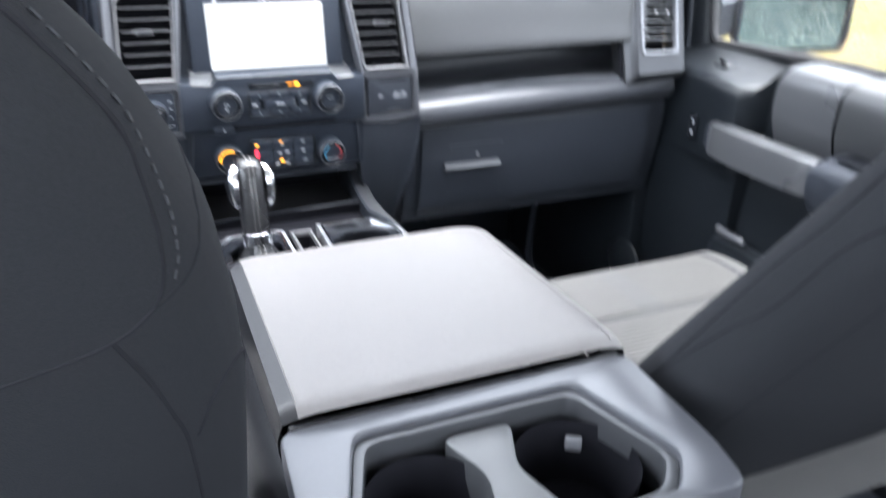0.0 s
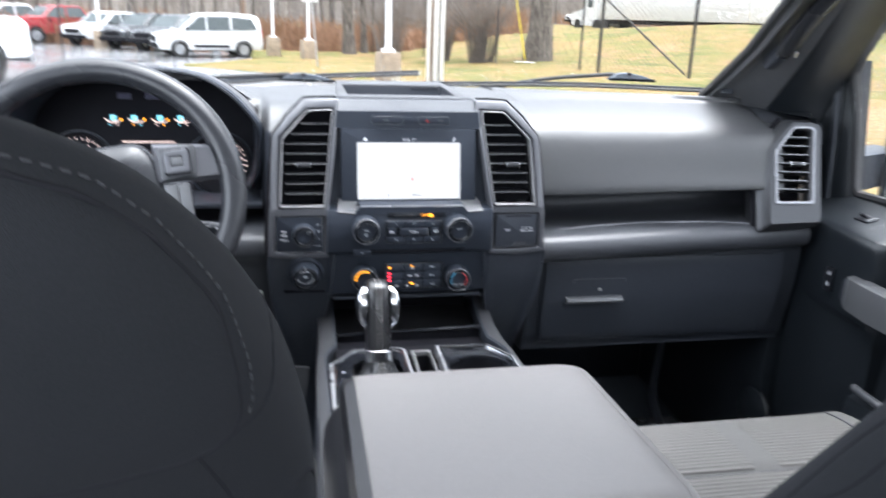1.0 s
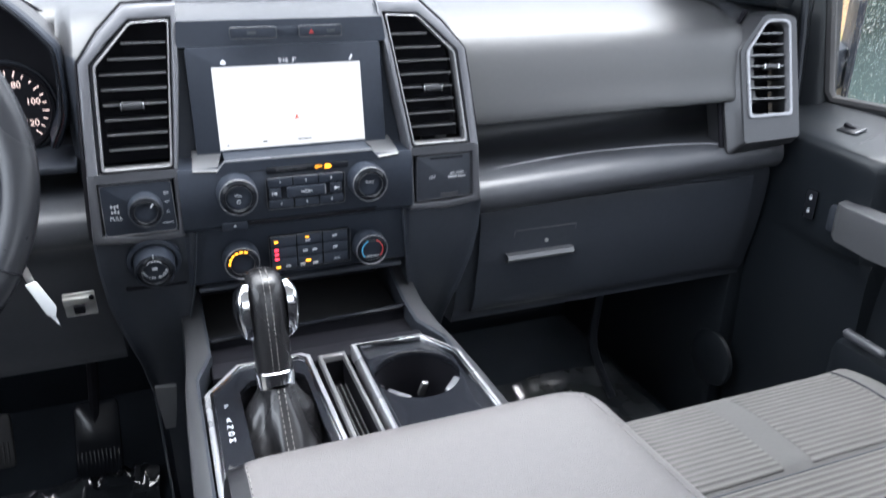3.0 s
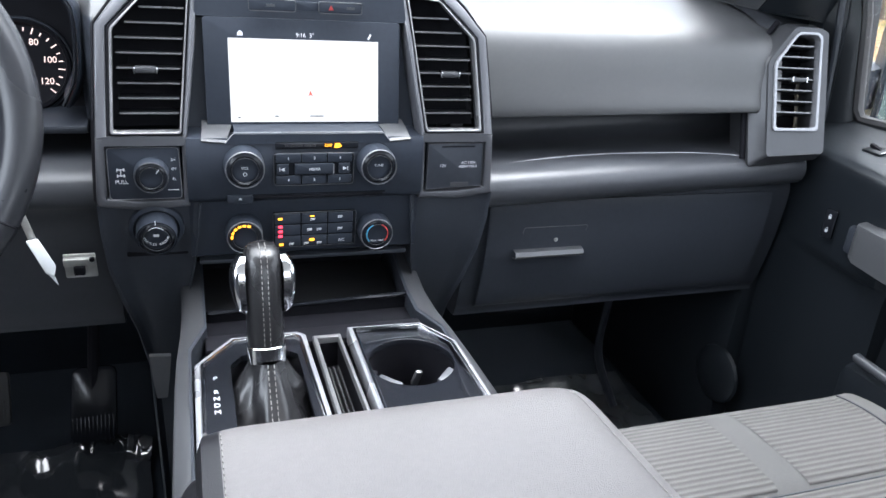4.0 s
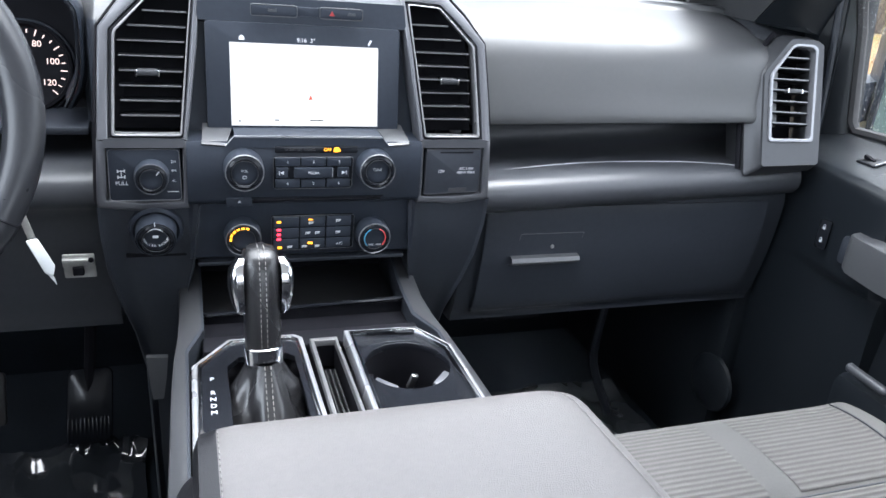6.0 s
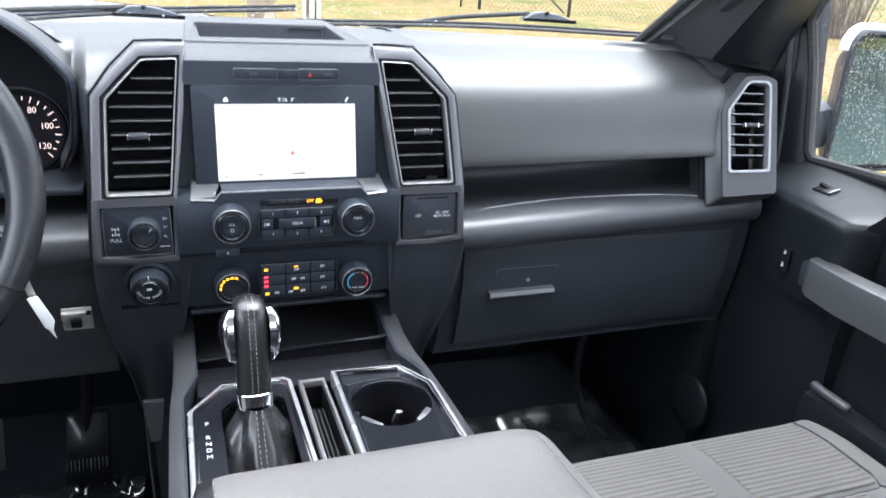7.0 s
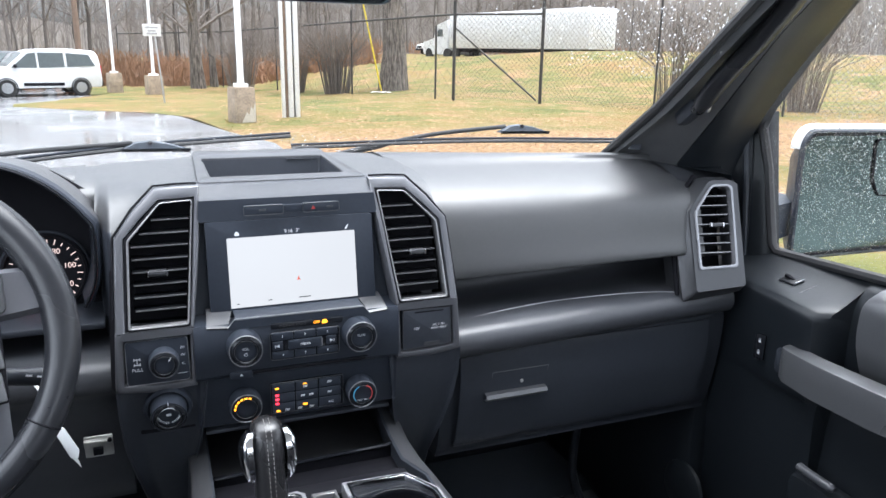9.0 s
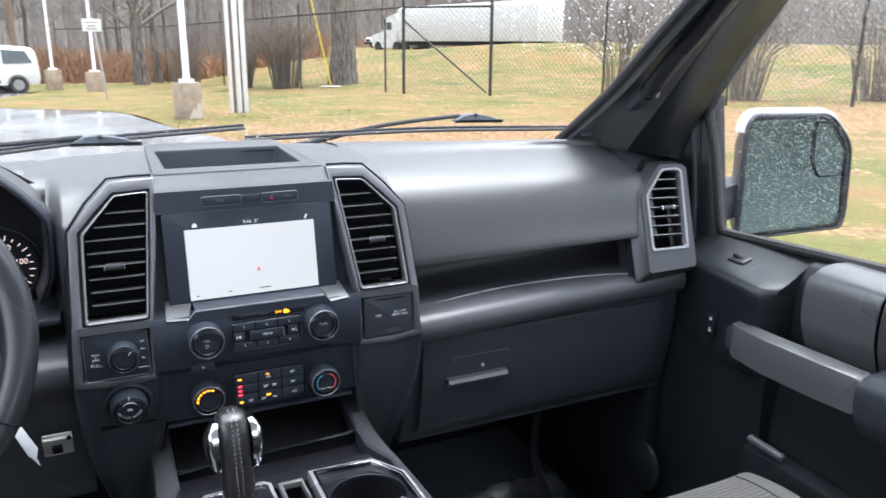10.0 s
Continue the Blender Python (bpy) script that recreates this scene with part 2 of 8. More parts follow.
def prism(outline, depth, bevel=0.0, m=None, bm=None, seg=2):
    """A plate: the outline (x, y) from z=0 to z=depth, its upper rim rounded."""
    bm2 = bmesh.new()
    low = [bm2.verts.new((x, y, 0)) for x, y in outline]
    up = [bm2.verts.new((x, y, depth)) for x, y in outline]
    n = len(outline)
    bm2.faces.new(low)
    bm2.faces.new(up)
    for i in range(n):
        bm2.faces.new((low[i], low[(i + 1) % n], up[(i + 1) % n], up[i]))
    bm2.normal_update()
    if bevel:
        rim = [e for e in bm2.edges if e.verts[0].co.z > depth - 1e-6 and e.verts[1].co.z > depth - 1e-6]
        bmesh.ops.bevel(bm2, geom=rim, offset=bevel, segments=seg, affect="EDGES", profile=0.5)
    return merge(bm2, m, bm)


def collar(outer, inner, depth, lip=0.0, m=None, bm=None, back=0.0):
    """A plate with an opening; outer and inner have the same number of corners. lip: rounding of its front edges."""
    bm2 = bmesh.new()
    n = len(outer)

    def toward(a, b, d):
        v = Vector((b[0] - a[0], b[1] - a[1]))
        v = v / max(v.length, 1e-6) * d
        return a[0] + v.x, a[1] + v.y

    loops = [[(*p, back) for p in outer], [(*p, depth - lip) for p in outer]]
    if lip:
        loops.append([(*toward(o, i, lip * 0.4), depth - lip * 0.25) for o, i in zip(outer, inner)])
        loops.append([(*toward(o, i, lip), depth) for o, i in zip(outer, inner)])
        loops.append([(*toward(i, o, lip), depth) for o, i in zip(outer, inner)])
        loops.append([(*toward(i, o, lip * 0.4), depth - lip * 0.25) for o, i in zip(outer, inner)])
    loops += [[(*p, depth - lip) for p in inner], [(*p, back) for p in inner]]
    rows = [[bm2.verts.new(p) for p in s] for s in loops]
    for a, b in zip(rows, rows[1:]):
        for i in range(n):
            bm2.faces.new((a[i], a[(i + 1) % n], b[(i + 1) % n], b[i]))
    return merge(bm2, m, bm)


def rounded(pts, r, seg=4):
    """An outline with its corners rounded. r: a radius, or one for each corner."""
    out, n = [], len(pts)
    for i, p in enumerate(pts):
        ri = r[i] if isinstance(r, (list, tuple)) else r
        p = Vector(p)
        a, b = (Vector(pts[i - 1]) - p), (Vector(pts[(i + 1) % n]) - p)
        d = min(ri, a.length * 0.45, b.length * 0.45)
        s, e = p + a.normalized() * d, p + b.normalized() * d
        for k in range(seg + 1):
            t = k / seg
            out.append(tuple((1 - t) ** 2 * s + 2 * t * (1 - t) * p + t * t * e))
    return out


def rect(w, h, r=0.0, cx=0.0, cy=0.0, seg=4):
    pts = [(cx - w / 2, cy - h / 2), (cx + w / 2, cy - h / 2), (cx + w / 2, cy + h / 2), (cx - w / 2, cy + h / 2)]
    return rounded(pts, r, seg) if r else pts


def spline(pts, n):
    """n + 1 points on a smooth curve through the given ones."""
    pts = [Vector(p) for p in pts]
    out = []
    for k in range(n + 1):
        f = k / n * (len(pts) - 1)
        i = min(int(f), len(pts) - 2)
        t = f - i
        p1, p2 = pts[i], pts[i + 1]
        p0 = pts[i - 1] if i else p1 * 2 - p2
        p3 = pts[i + 2] if i + 2 < len(pts) else p2 * 2 - p1
        out.append(0.5 * ((2 * p1) + (p2 - p0) * t + (2 * p0 - 5 * p1 + 4 * p2 - p3) * t * t + (3 * p1 - p0 - 3 * p2 + p3) * t ** 3))
    return out


def tube(pts, r, seg=8, closed=False, bm=None, m=None, flat=1.0):
    """A round bar along points. r: one radius or a list. flat: squeezes the section along its second axis."""
    pts = [Vector(p) for p in pts]
    n = len(pts)
    sections = []
    side = None
    for i, p in enumerate(pts):
        a = pts[(i - 1) % n] if closed or i else p
        b = pts[(i + 1) % n] if closed or i < n - 1 else p
        d = (b - a).normalized()
        if side is None:
            side = d.cross(Vector((0, 0, 1)))
            if side.length < 0.05:
                side = d.cross(Vector((1, 0, 0)))
        side = (side - d * side.dot(d)).normalized()
        up = d.cross(side)
        ri = r[i] if isinstance(r, (list, tuple)) else r
        sections.append([p + side * (ri * math.cos(2 * math.pi * k / seg)) + up * (ri * flat * math.sin(2 * math.pi * k / seg)) for k in range(seg)])
    if closed:
        sections.append(sections[0])
    return loft(sections, closed=True, caps=not closed, bm=bm, m=m)


def stitches(pts, mat, parent, length=0.0036, gap=0.0024, r=0.00055, name="stitching"):
    """Short thread stitches along a curve, as one seam."""
    pts = [Vector(p) for p in pts]
    bm = bmesh.new()
    walked, nxt = 0.0, 0.0
    for a, b in zip(pts, pts[1:]):
        seg = (b - a).length
        d = (b - a) / max(seg, 1e-9)
        while nxt < walked + seg:
            s = a + d * (nxt - walked)
            tube([s, s + d * length], r, 5, bm=bm)
            nxt += length + gap
        walked += seg
    return part(name, bm, mat, parent)


def outline(pts, mat, parent, m, r=0.0005, name="edge_line"):
    """A thin bright edge round a flat key or plate."""
    return part(name, tube([(x, y, 0.0) for x, y in pts], r, 5, closed=True, m=m), mat, parent)


def words(text, size, mat, parent, m, name="lettering", depth=0.0002, align="CENTER"):
    """Raised lettering in the built-in font, lying in m's xy plane."""
    cu = bpy.data.curves.new("text", "FONT")
    cu.body, cu.size, cu.extrude = text, size, depth
    cu.align_x, cu.align_y = align, "CENTER"
    ob = new("text_source", cu)
    me = bpy.data.meshes.new_from_object(ob.evaluated_get(bpy.context.evaluated_depsgraph_get()))
    bpy.data.objects.remove(ob)
    bpy.data.curves.remove(cu)
    me.materials.clear()
    me.materials.append(mat)
    me.transform(m)
    lettering = new(name, me)
    lettering.parent = parent
    return lettering


def face(x, y, z, lean=0.0, turn=0.0):
    """The pose of a plate that looks at the rear seats: its x to the right, its y up, its z towards the seats. lean: top forward."""
    return pose(x, y, z, 90 - lean, 0, turn)


def ease(a, b, v):
    t = min(1.0, max(0.0, (v - a) / (b - a)))
    return t * t * (3 - 2 * t)


# ---- cab shell ----
def fy(z):
    """How far forward the centre stack's side pods lie at a height."""
    return float(np.interp(z, [0.60, 0.95, 1.036, 1.12, 1.175, 1.25, 1.36, 1.42], [0.10, 0.035, 0.0, -0.030, -0.037, -0.036, 0.0, 0.034]))


def far_edge(x):
    """The forward edge of the dash top."""
    return float(np.interp(x, [-0.75, -0.65, -0.33, -0.1, 0.12, 0.2, 0.4, 0.65, 0.75], [0.16, 0.205, 0.29, 0.36, 0.37, 0.34, 0.275, 0.208, 0.16]))


def build_shell():
    bm = box(1.70, 3.0, 0.02, m=pose(0, -0.75, 0.56))
    part("floor", bm, CARPET)
    tagged(bpy.data.objects["floor"], "black carpeted cab floor", "floor", kind="structure")
    # roof lining, out of view, bowed a little; kept pale to bounce light
    rows = []
    for x in np.linspace(-0.66, 0.66, 9):
        rows.append([(x, y, 1.86 + 0.03 * (1 - (x / 0.7) ** 2) - 0.05 * max(0, (y + 0.5) / 0.2)) for y in (-0.38, -0.5, -0.58, -1.18, -1.4, -2.05)])
    lining = loft(rows)
    tagged(part("ceiling", thick(lining, 0.03), HEADLINER), "light grey cloth roof lining", "ceiling", kind="structure")
    # firewall and back wall
    tagged(part("wall_front", box(1.70, 0.03, 0.80, m=pose(0, 0.62, 0.95)), CARPET), "black carpeted firewall under the dash", "wall", kind="structure")
    tagged(part("wall_back", box(1.76, 0.05, 0.78, 0.01, m=pose(0, -2.1, 0.95)), LOWER), "dark plastic back wall of the cab", "wall", kind="structure")
    top = box(1.40, 0.06, 0.10, 0.01, m=pose(0, -2.06, 1.80))
    tagged(part("trim_back", top, HEADLINER), "grey trim over the rear window", "trim", kind="structure")
    for s, name in ((-1, "wall_left"), (1, "wall_right")):
        # rear doors below and pillars between the windows
        bm = box(0.05, 1.40, 0.70, 0.01, m=pose(s * 0.875, -1.42, 0.92))
        for y, w in ((-0.80, 0.12), (-2.0, 0.22)):
            loft([[(s * 0.88, y - w / 2, 1.26), (s * 0.88, y + w / 2, 1.26)], [(s * 0.70, y - w / 2, 1.86), (s * 0.70, y + w / 2, 1.86)]], bm=bm)
        loft([[(s * 0.73, -0.30, 1.80), (s * 0.70, -0.30, 1.88)], [(s * 0.73, -2.1, 1.80), (s * 0.70, -2.1, 1.88)]], bm=bm)
        tagged(part(name, bm, PILLAR), "dark plastic cab side with door pillars", "wall", kind="structure")
    # driver's door, plain, out of sight beyond the wheel
    tagged(part("door_2", box(0.06, 0.98, 0.72, 0.02, m=pose(-0.87, -0.30, 0.93)), LOWER), "dark plastic driver's door panel, shut", "door", kind="structure")
    # side sills and kick panels
    for s in (-1, 1):
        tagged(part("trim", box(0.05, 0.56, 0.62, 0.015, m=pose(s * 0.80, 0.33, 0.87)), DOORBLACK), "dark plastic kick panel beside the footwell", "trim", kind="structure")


def windshield_point(x, s):
    """s 0: at the cowl, 1: at the roof; the pane bows forward in the middle."""
    edge = 0.66 - 0.10 * s
    u = x / edge
    base, top = Vector((x, 0.225 + 0.20 * (1 - u * u), 1.395)), Vector((x, -0.46 + 0.10 * (1 - u * u), 1.835))
    return base.lerp(top, s)


def build_windshield():
    rows = []
    for s in np.linspace(0, 1, 9):
        edge = 0.665 - 0.10 * s
        rows.append([windshield_point(x, s) for x in np.linspace(-edge - 0.08, edge, 25)])
    ob = part("window_1", loft(rows), GLASS)
    ob.visible_shadow = False
    tagged(ob, "clear windshield with rain drops at its corner", "windshield", kind="structure")


BAR = [(0.675, 0.012, 1.507), (0.671, -0.025, 1.542), (0.672, -0.058, 1.575), (0.679, -0.1, 1.616), (0.665, -0.165, 1.664), (0.645, -0.235, 1.718), (0.655, -0.33, 1.79)]


def build_pillar(side):
    """The trim of the windshield pillar, with its grab bar."""
    pillar = thing("pillar_trim", "dark grey plastic windshield pillar trim" + (" with a grab bar" if side > 0 else ""), "pillar")
    # windshield edge, ridge, inner edge and window edge at four heights
    rows_in = [
        ((0.665, 0.300, 1.365), (0.700, 0.245, 1.370), (0.765, 0.150, 1.36), (0.845, 0.115, 1.36)),
        ((0.655, 0.222, 1.412), (0.692, 0.180, 1.420), (0.765, 0.100, 1.43), (0.850, 0.095, 1.43)),
        ((0.645, 0.060, 1.512), (0.684, 0.045, 1.535), (0.760, 0.015, 1.525), (0.848, 0.045, 1.51)),
        ((0.614, -0.092, 1.606), (0.658, -0.085, 1.635), (0.735, -0.090, 1.620), (0.822, -0.050, 1.60)),
        ((0.594, -0.195, 1.670), (0.640, -0.185, 1.700), (0.715, -0.180, 1.690), (0.800, -0.130, 1.665)),
        ((0.558, -0.400, 1.795), (0.608, -0.370, 1.825), (0.680, -0.330, 1.815), (0.735, -0.290, 1.790)),
        ((0.530, -0.500, 1.850), (0.590, -0.480, 1.875), (0.660, -0.450, 1.870), (0.700, -0.420, 1.850)),
    ]
    if side < 0:
        # the driver's pillar stands a little further out
        rows_in = [[(x + 0.080 - 0.020 * k, y, z) for k, (x, y, z) in enumerate(r)] for r in rows_in]
    rows = [spline([(side * x, y, z) for x, y, z in r], 12) for r in rows_in]
    grid = [[c[k] for c in rows] for k in range(13)]
    smooth = [spline(col, 24) for col in grid]
    part("cover", thick(loft(smooth[:8]), 0.012), PILLAR, pillar)
    part("door_seal", thick(loft(smooth[7:]), 0.012), DOORBLACK, pillar, "black door seal behind the trim")
    # black rubber along the glass
    part("glass_seal", tube([Vector((side * (x - 0.004), y + 0.008, z)) for (x, y, z), *_ in rows_in], 0.008, 8), RUBBER, pillar)
    if side > 0:
        bar = spline(BAR, 28)
        rad = [0.012 + 0.006 * min(1, k / 3, (28 - k) / 3) for k in range(29)]
        part("grab_bar", tube(bar, rad, 14, flat=0.75), WHEEL, pillar, "dark grab bar")
        foot = Vector(BAR[0])
        part("bar_foot", box(0.026, 0.055, 0.026, 0.008, m=pose(foot.x + 0.004, foot.y + 0.022, foot.z - 0.004, -35, 0, 0)), LOWER, pillar)
        part("bar_screw_cover", box(0.008, 0.004, 0.012, 0.0015, m=pose(foot.x + 0.034, foot.y + 0.012, foot.z + 0.002, 20, 0, 0)), SILVER, pillar)
        # small lid low on the trim
        part("clip_cover", prism(rounded([(-0.013, -0.022), (0.011, -0.022), (0.015, 0.026)], 0.003), 0.003, 0.001, m=pose(0.669, 0.166, 1.443, 58, 0, -32)), LOWER, pillar)
    return pillar


# ---- dashboard ----
def build_dashboard():
    dash = thing("dashboard", "black grained dashboard with an open shelf along the passenger side", "dashboard")

    # passenger pad: top and upright face in one skin
    rows = []
    for x in np.linspace(0.205, 0.716, 22):
        yb = float(np.interp(x, [0.2, 0.258, 0.66, 0.71], [0.052, 0.046, 0.003, 0.0]))
        zb = float(np.interp(x, [0.2, 0.66], [1.243, 1.262]))
        e = far_edge(x)
        end = max(0.0, (x - 0.676) / 0.040)
        sink = 0.006 * end ** 2
        prof = [(yb + 0.05, zb + 0.006), (yb + 0.008, zb - 0.001), (yb, zb + 0.006), (yb + 0.009, 1.292), (yb + 0.018, 1.325), (yb + 0.028, 1.350),
                (yb + 0.045, 1.369), (yb + 0.072, 1.383), (yb + 0.110, 1.395), (yb + 0.160, 1.406), ((yb + 0.13 + e) / 2, 1.417), (e, 1.413), (e + 0.05, 1.395), (0.61, 1.35)]
        rows.append([(x, y + 0.3 * sink, z - sink) for y, z in prof])
    part("passenger_pad", loft([spline(r, 40) for r in rows]), DASH, dash)

    # end of the dash top, beside the pad and under the pillar
    rows = []
    for x in np.linspace(0.700, 0.86, 9):
        k = (x - 0.70) / 0.16
        rows.append(spline([(x, 0.060 + 0.03 * k, 1.335), (x, 0.066 + 0.03 * k, 1.372 - 0.006 * k), (x, 0.095 + 0.02 * k, 1.390 - 0.006 * k), (x, 0.15, 1.402 - 0.006 * k), (x, 0.24, 1.404 - 0.008 * k), (x, 0.40, 1.37)], 20))
    part("top_end", loft(rows), SHELF, dash)

    # middle of the top, with the well for the tray
    rows = []
    for x in np.linspace(-0.2275, 0.2165, 31):
        e = far_edge(x)
        crown = 0.002 * max(0, 1 - (x / 0.20) ** 2)
        zn = min(1.4165, 1.4165 - (abs(x) - 0.172) * 1.12) - 0.003
        near = fy(zn) + 0.006
        rows.append(spline([(x, near, zn), (x, near + 0.015, zn + 0.3 * (1.414 - zn)), (x, near + 0.06, zn + 0.8 * (1.414 - zn)), (x, 0.17, 1.413 + crown), (x, (0.17 + e) / 2, 1.415 + crown), (x, e, 1.411), (x, e + 0.05, 1.395), (x, 0.61, 1.35)], 40))
    rows_bm = loft(rows)
    inside = [f for f in rows_bm.faces if abs(f.calc_center_median().x) < 0.100 and 0.075 < f.calc_center_median().y < 0.262]
    bmesh.ops.delete(rows_bm, geom=inside, context="FACES")
    part("top_centre", rows_bm, DASH, dash)

    # driver's side: a shoulder beside the pod, and the top behind the instrument hood
    rows = []
    for x in np.linspace(-0.2475, -0.2265, 15):
        e = far_edge(x)
        k = ease(-0.2475, -0.2265, x)
        zn = 1.4165 - (0.2275 - 0.172) * 1.12 - 0.003
        near, d = fy(zn) + 0.006, 1.414 - zn
        flat = [(0.070, 1.20), (0.050, 1.26), (0.050, 1.335), (0.062, 1.372), (0.10, 1.397)]
        slope = [(near + 0.02, 1.20), (near + 0.005, 1.27), (near, zn), (near + 0.015, zn + 0.3 * d), (near + 0.06, zn + 0.8 * d)]
        rows.append(spline([(x, p[0] + (q[0] - p[0]) * k, p[1] + (q[1] - p[1]) * k) for p, q in zip(flat, slope)] + [(x, 0.17, 1.4115), (x, (0.17 + e) / 2, 1.4145), (x, e, 1.4105), (x, e + 0.05, 1.395), (x, 0.61, 1.35)], 40))
    part("shoulder", loft([r[12:] for r in rows]), DASH, dash)
    # Upright part of the same skin in darker LOWER: its shade painted on.
    part("shoulder_shaded_front", loft([r[:13] for r in rows]), LOWER, dash)
    rows = []
    for x in np.linspace(-0.76, -0.268, 17):
        e = far_edge(x)
        rows.append(spline([(x, 0.200, 1.33), (x, 0.201, 1.388), (x, 0.212, 1.408), (x, (0.212 + e) / 2, 1.414), (x, e, 1.410), (x, e + 0.05, 1.395), (x, 0.61, 1.35)], 24))
    part("top_driver", loft(rows), DASH, dash)

    # fill between the shoulder and the hood
    part("hood_root", loft([spline([(x, 0.130, 1.385), (x, 0.136, 1.396), (x, 0.16, 1.407), (x, 0.225, 1.4135), (x, 0.265, 1.4145)], 12) for x in np.linspace(-0.276, -0.2465, 5)]), DASH, dash)

    # recess under the pad, shelf and its rolled lip
    rows = []
    for x in np.linspace(0.236, 0.776, 19):
        lift = float(np.interp(x, [0.24, 0.776], [-0.008, 0.012]))
        rows.append(spline([(x, 0.13, 1.275), (x, 0.135, 1.215 + lift), (x, 0.11, 1.192 + lift), (x, 0.05, 1.186 + lift), (x, 0.012, 1.184 + lift), (x, -0.006, 1.178 + lift),
                            (x, -0.013, 1.165 + lift), (x, -0.010, 1.150 + lift), (x, 0.004, 1.141 + lift), (x, 0.03, 1.138 + lift)], 36))
    part("shelf", thick(loft(rows), 0.004), SHELF, dash, "dark shelf with a rolled front lip")
    curve = [(0.250, 0.030, 1.1795), (0.36, 0.044, 1.1855), (0.456, 0.047, 1.1890), (0.569, 0.034, 1.1930), (0.640, 0.016, 1.1945), (0.68, -0.002, 1.1950)]
    part("shelf_mat_edge", tube(spline(curve, 30), 0.0016, 6), SILVER, dash, "thin bright edge of the shelf mat")
    part("recess_back", box(0.56, 0.01, 0.15, m=pose(0.50, 0.15, 1.23)), LOWER, dash)

    # lower passenger panel round the glove box
    rows = []
    for x in np.linspace(0.235, 0.79, 12):
        rows.append(spline([(x, 0.030, 1.150), (x, 0.018, 1.13), (x, 0.022, 1.06), (x, 0.034, 0.99), (x, 0.048, 0.945), (x, 0.075, 0.932), (x, 0.30, 0.92)], 28))
    part("lower_panel", loft(rows), LOWER, dash)

    # driver's knee panel with a rolled edge
    rows = []
    for x in np.linspace(-0.80, -0.228, 14):
        rows.append(spline([(x, 0.10, 1.215), (x, 0.045, 1.205), (x, 0.012, 1.196), (x, -0.006, 1.183), (x, -0.008, 1.160), (x, 0.004, 1.142), (x, 0.012, 1.10),
                            (x, 0.022, 1.04), (x, 0.035, 0.985), (x, 0.065, 0.972), (x, 0.30, 0.95)], 40))
    part("knee_panel", loft(rows), SHELF, dash)

    # end of the dash beside the driver's door
    part("driver_end", box(0.26, 0.12, 0.28, 0.03, m=pose(-0.765, 0.14, 1.275)), LOWER, dash)

    # storage well on top
    well = bmesh.new()
    M = pose(0, 0.135, 1.4150, 0.6, 0, 0)
    outer = rounded([(-0.1175, -0.095), (0.1165, -0.095), (0.110, 0.205), (-0.106, 0.205)], 0.010)
    inner = rounded([(-0.100, -0.054), (0.092, -0.056), (0.098, 0.122), (-0.097, 0.122)], 0.006)
    collar(outer, inner, 0.006, 0.003, m=M, bm=well, back=-0.012)
    part("well_rim", well, BEZEL, dash, "satin grey rim of the open dash-top tray")
    pan = loft([[Vector((x, y, 0.002)) for x, y in inner], [Vector((x * 0.96, y * 0.94, -0.030)) for x, y in inner]], closed=True, m=M)
    pan = prism([(x * 0.96, y * 0.94) for x, y in inner], 0.002, m=M @ pose(0, 0, -0.031), bm=pan)
    part("well_pan", pan, LOWER, dash)

    # instrument hood: an arch over the dials
    arch = [(-0.262, 1.262), (-0.246, 1.30), (-0.243, 1.362), (-0.252, 1.385), (-0.288, 1.425), (-0.335, 1.452), (-0.40, 1.462), (-0.47, 1.460), (-0.54, 1.448), (-0.60, 1.42), (-0.635, 1.37), (-0.64, 1.29), (-0.62, 1.24)]
    arch = [Vector((p.x, p.y)) for p in spline([(x, z, 0) for x, z in arch], 48)]
    mid = Vector((-0.44, 1.33))
    rows = []
    for y, grow, sink in ((0.160, 0.90, 0.0), (0.10, 0.925, 0.0), (0.040, 0.965, 0.0), (0.028, 0.985, 0.0), (0.030, 1.0, 0.0), (0.045, 1.012, 0.001), (0.10, 1.02, 0.006), (0.20, 1.02, 0.020), (0.32, 1.0, 0.055)):
        rows.append([(mid.x + (p.x - mid.x) * grow, y, mid.y + (p.y - mid.y) * grow - sink * min(1.0, max(0.0, (p.y - 1.33) / 0.09))) for p in arch])
    part("instrument_hood", loft(rows[5:]), DASH, dash, "arched dark instrument hood")
    part("hood_lip", loft(rows[3:6]), PANEL, dash, "black lip of the hood")
    part("hood_lining", loft(rows[:4]), PANEL, dash, "black lining inside the hood")
    part("hood_edge", tube([(mid.x + (p.x - mid.x) * 0.97, 0.0285, mid.y + (p.y - mid.y) * 0.97) for p in arch], 0.0022, 6), PIANO, dash)
    part("hood_floor", box(0.40, 0.15, 0.01, 0.003, m=pose(-0.445, 0.10, 1.245, 6, 0, 0)), LOWER, dash)
    return dash


def mirrored(pts, s):
    """An outline for the right side, or turned over for the left."""
    return pts if s > 0 else [(-x, y) for x, y in reversed(pts)]


def bend(bm, lift=0.0):
    """Lay a plate that was drawn in x and height on the pods' curved front."""
    for v in bm.verts:
        x, z, d = v.co
        v.co = (x, fy(z) - d - lift, z)
    return bm


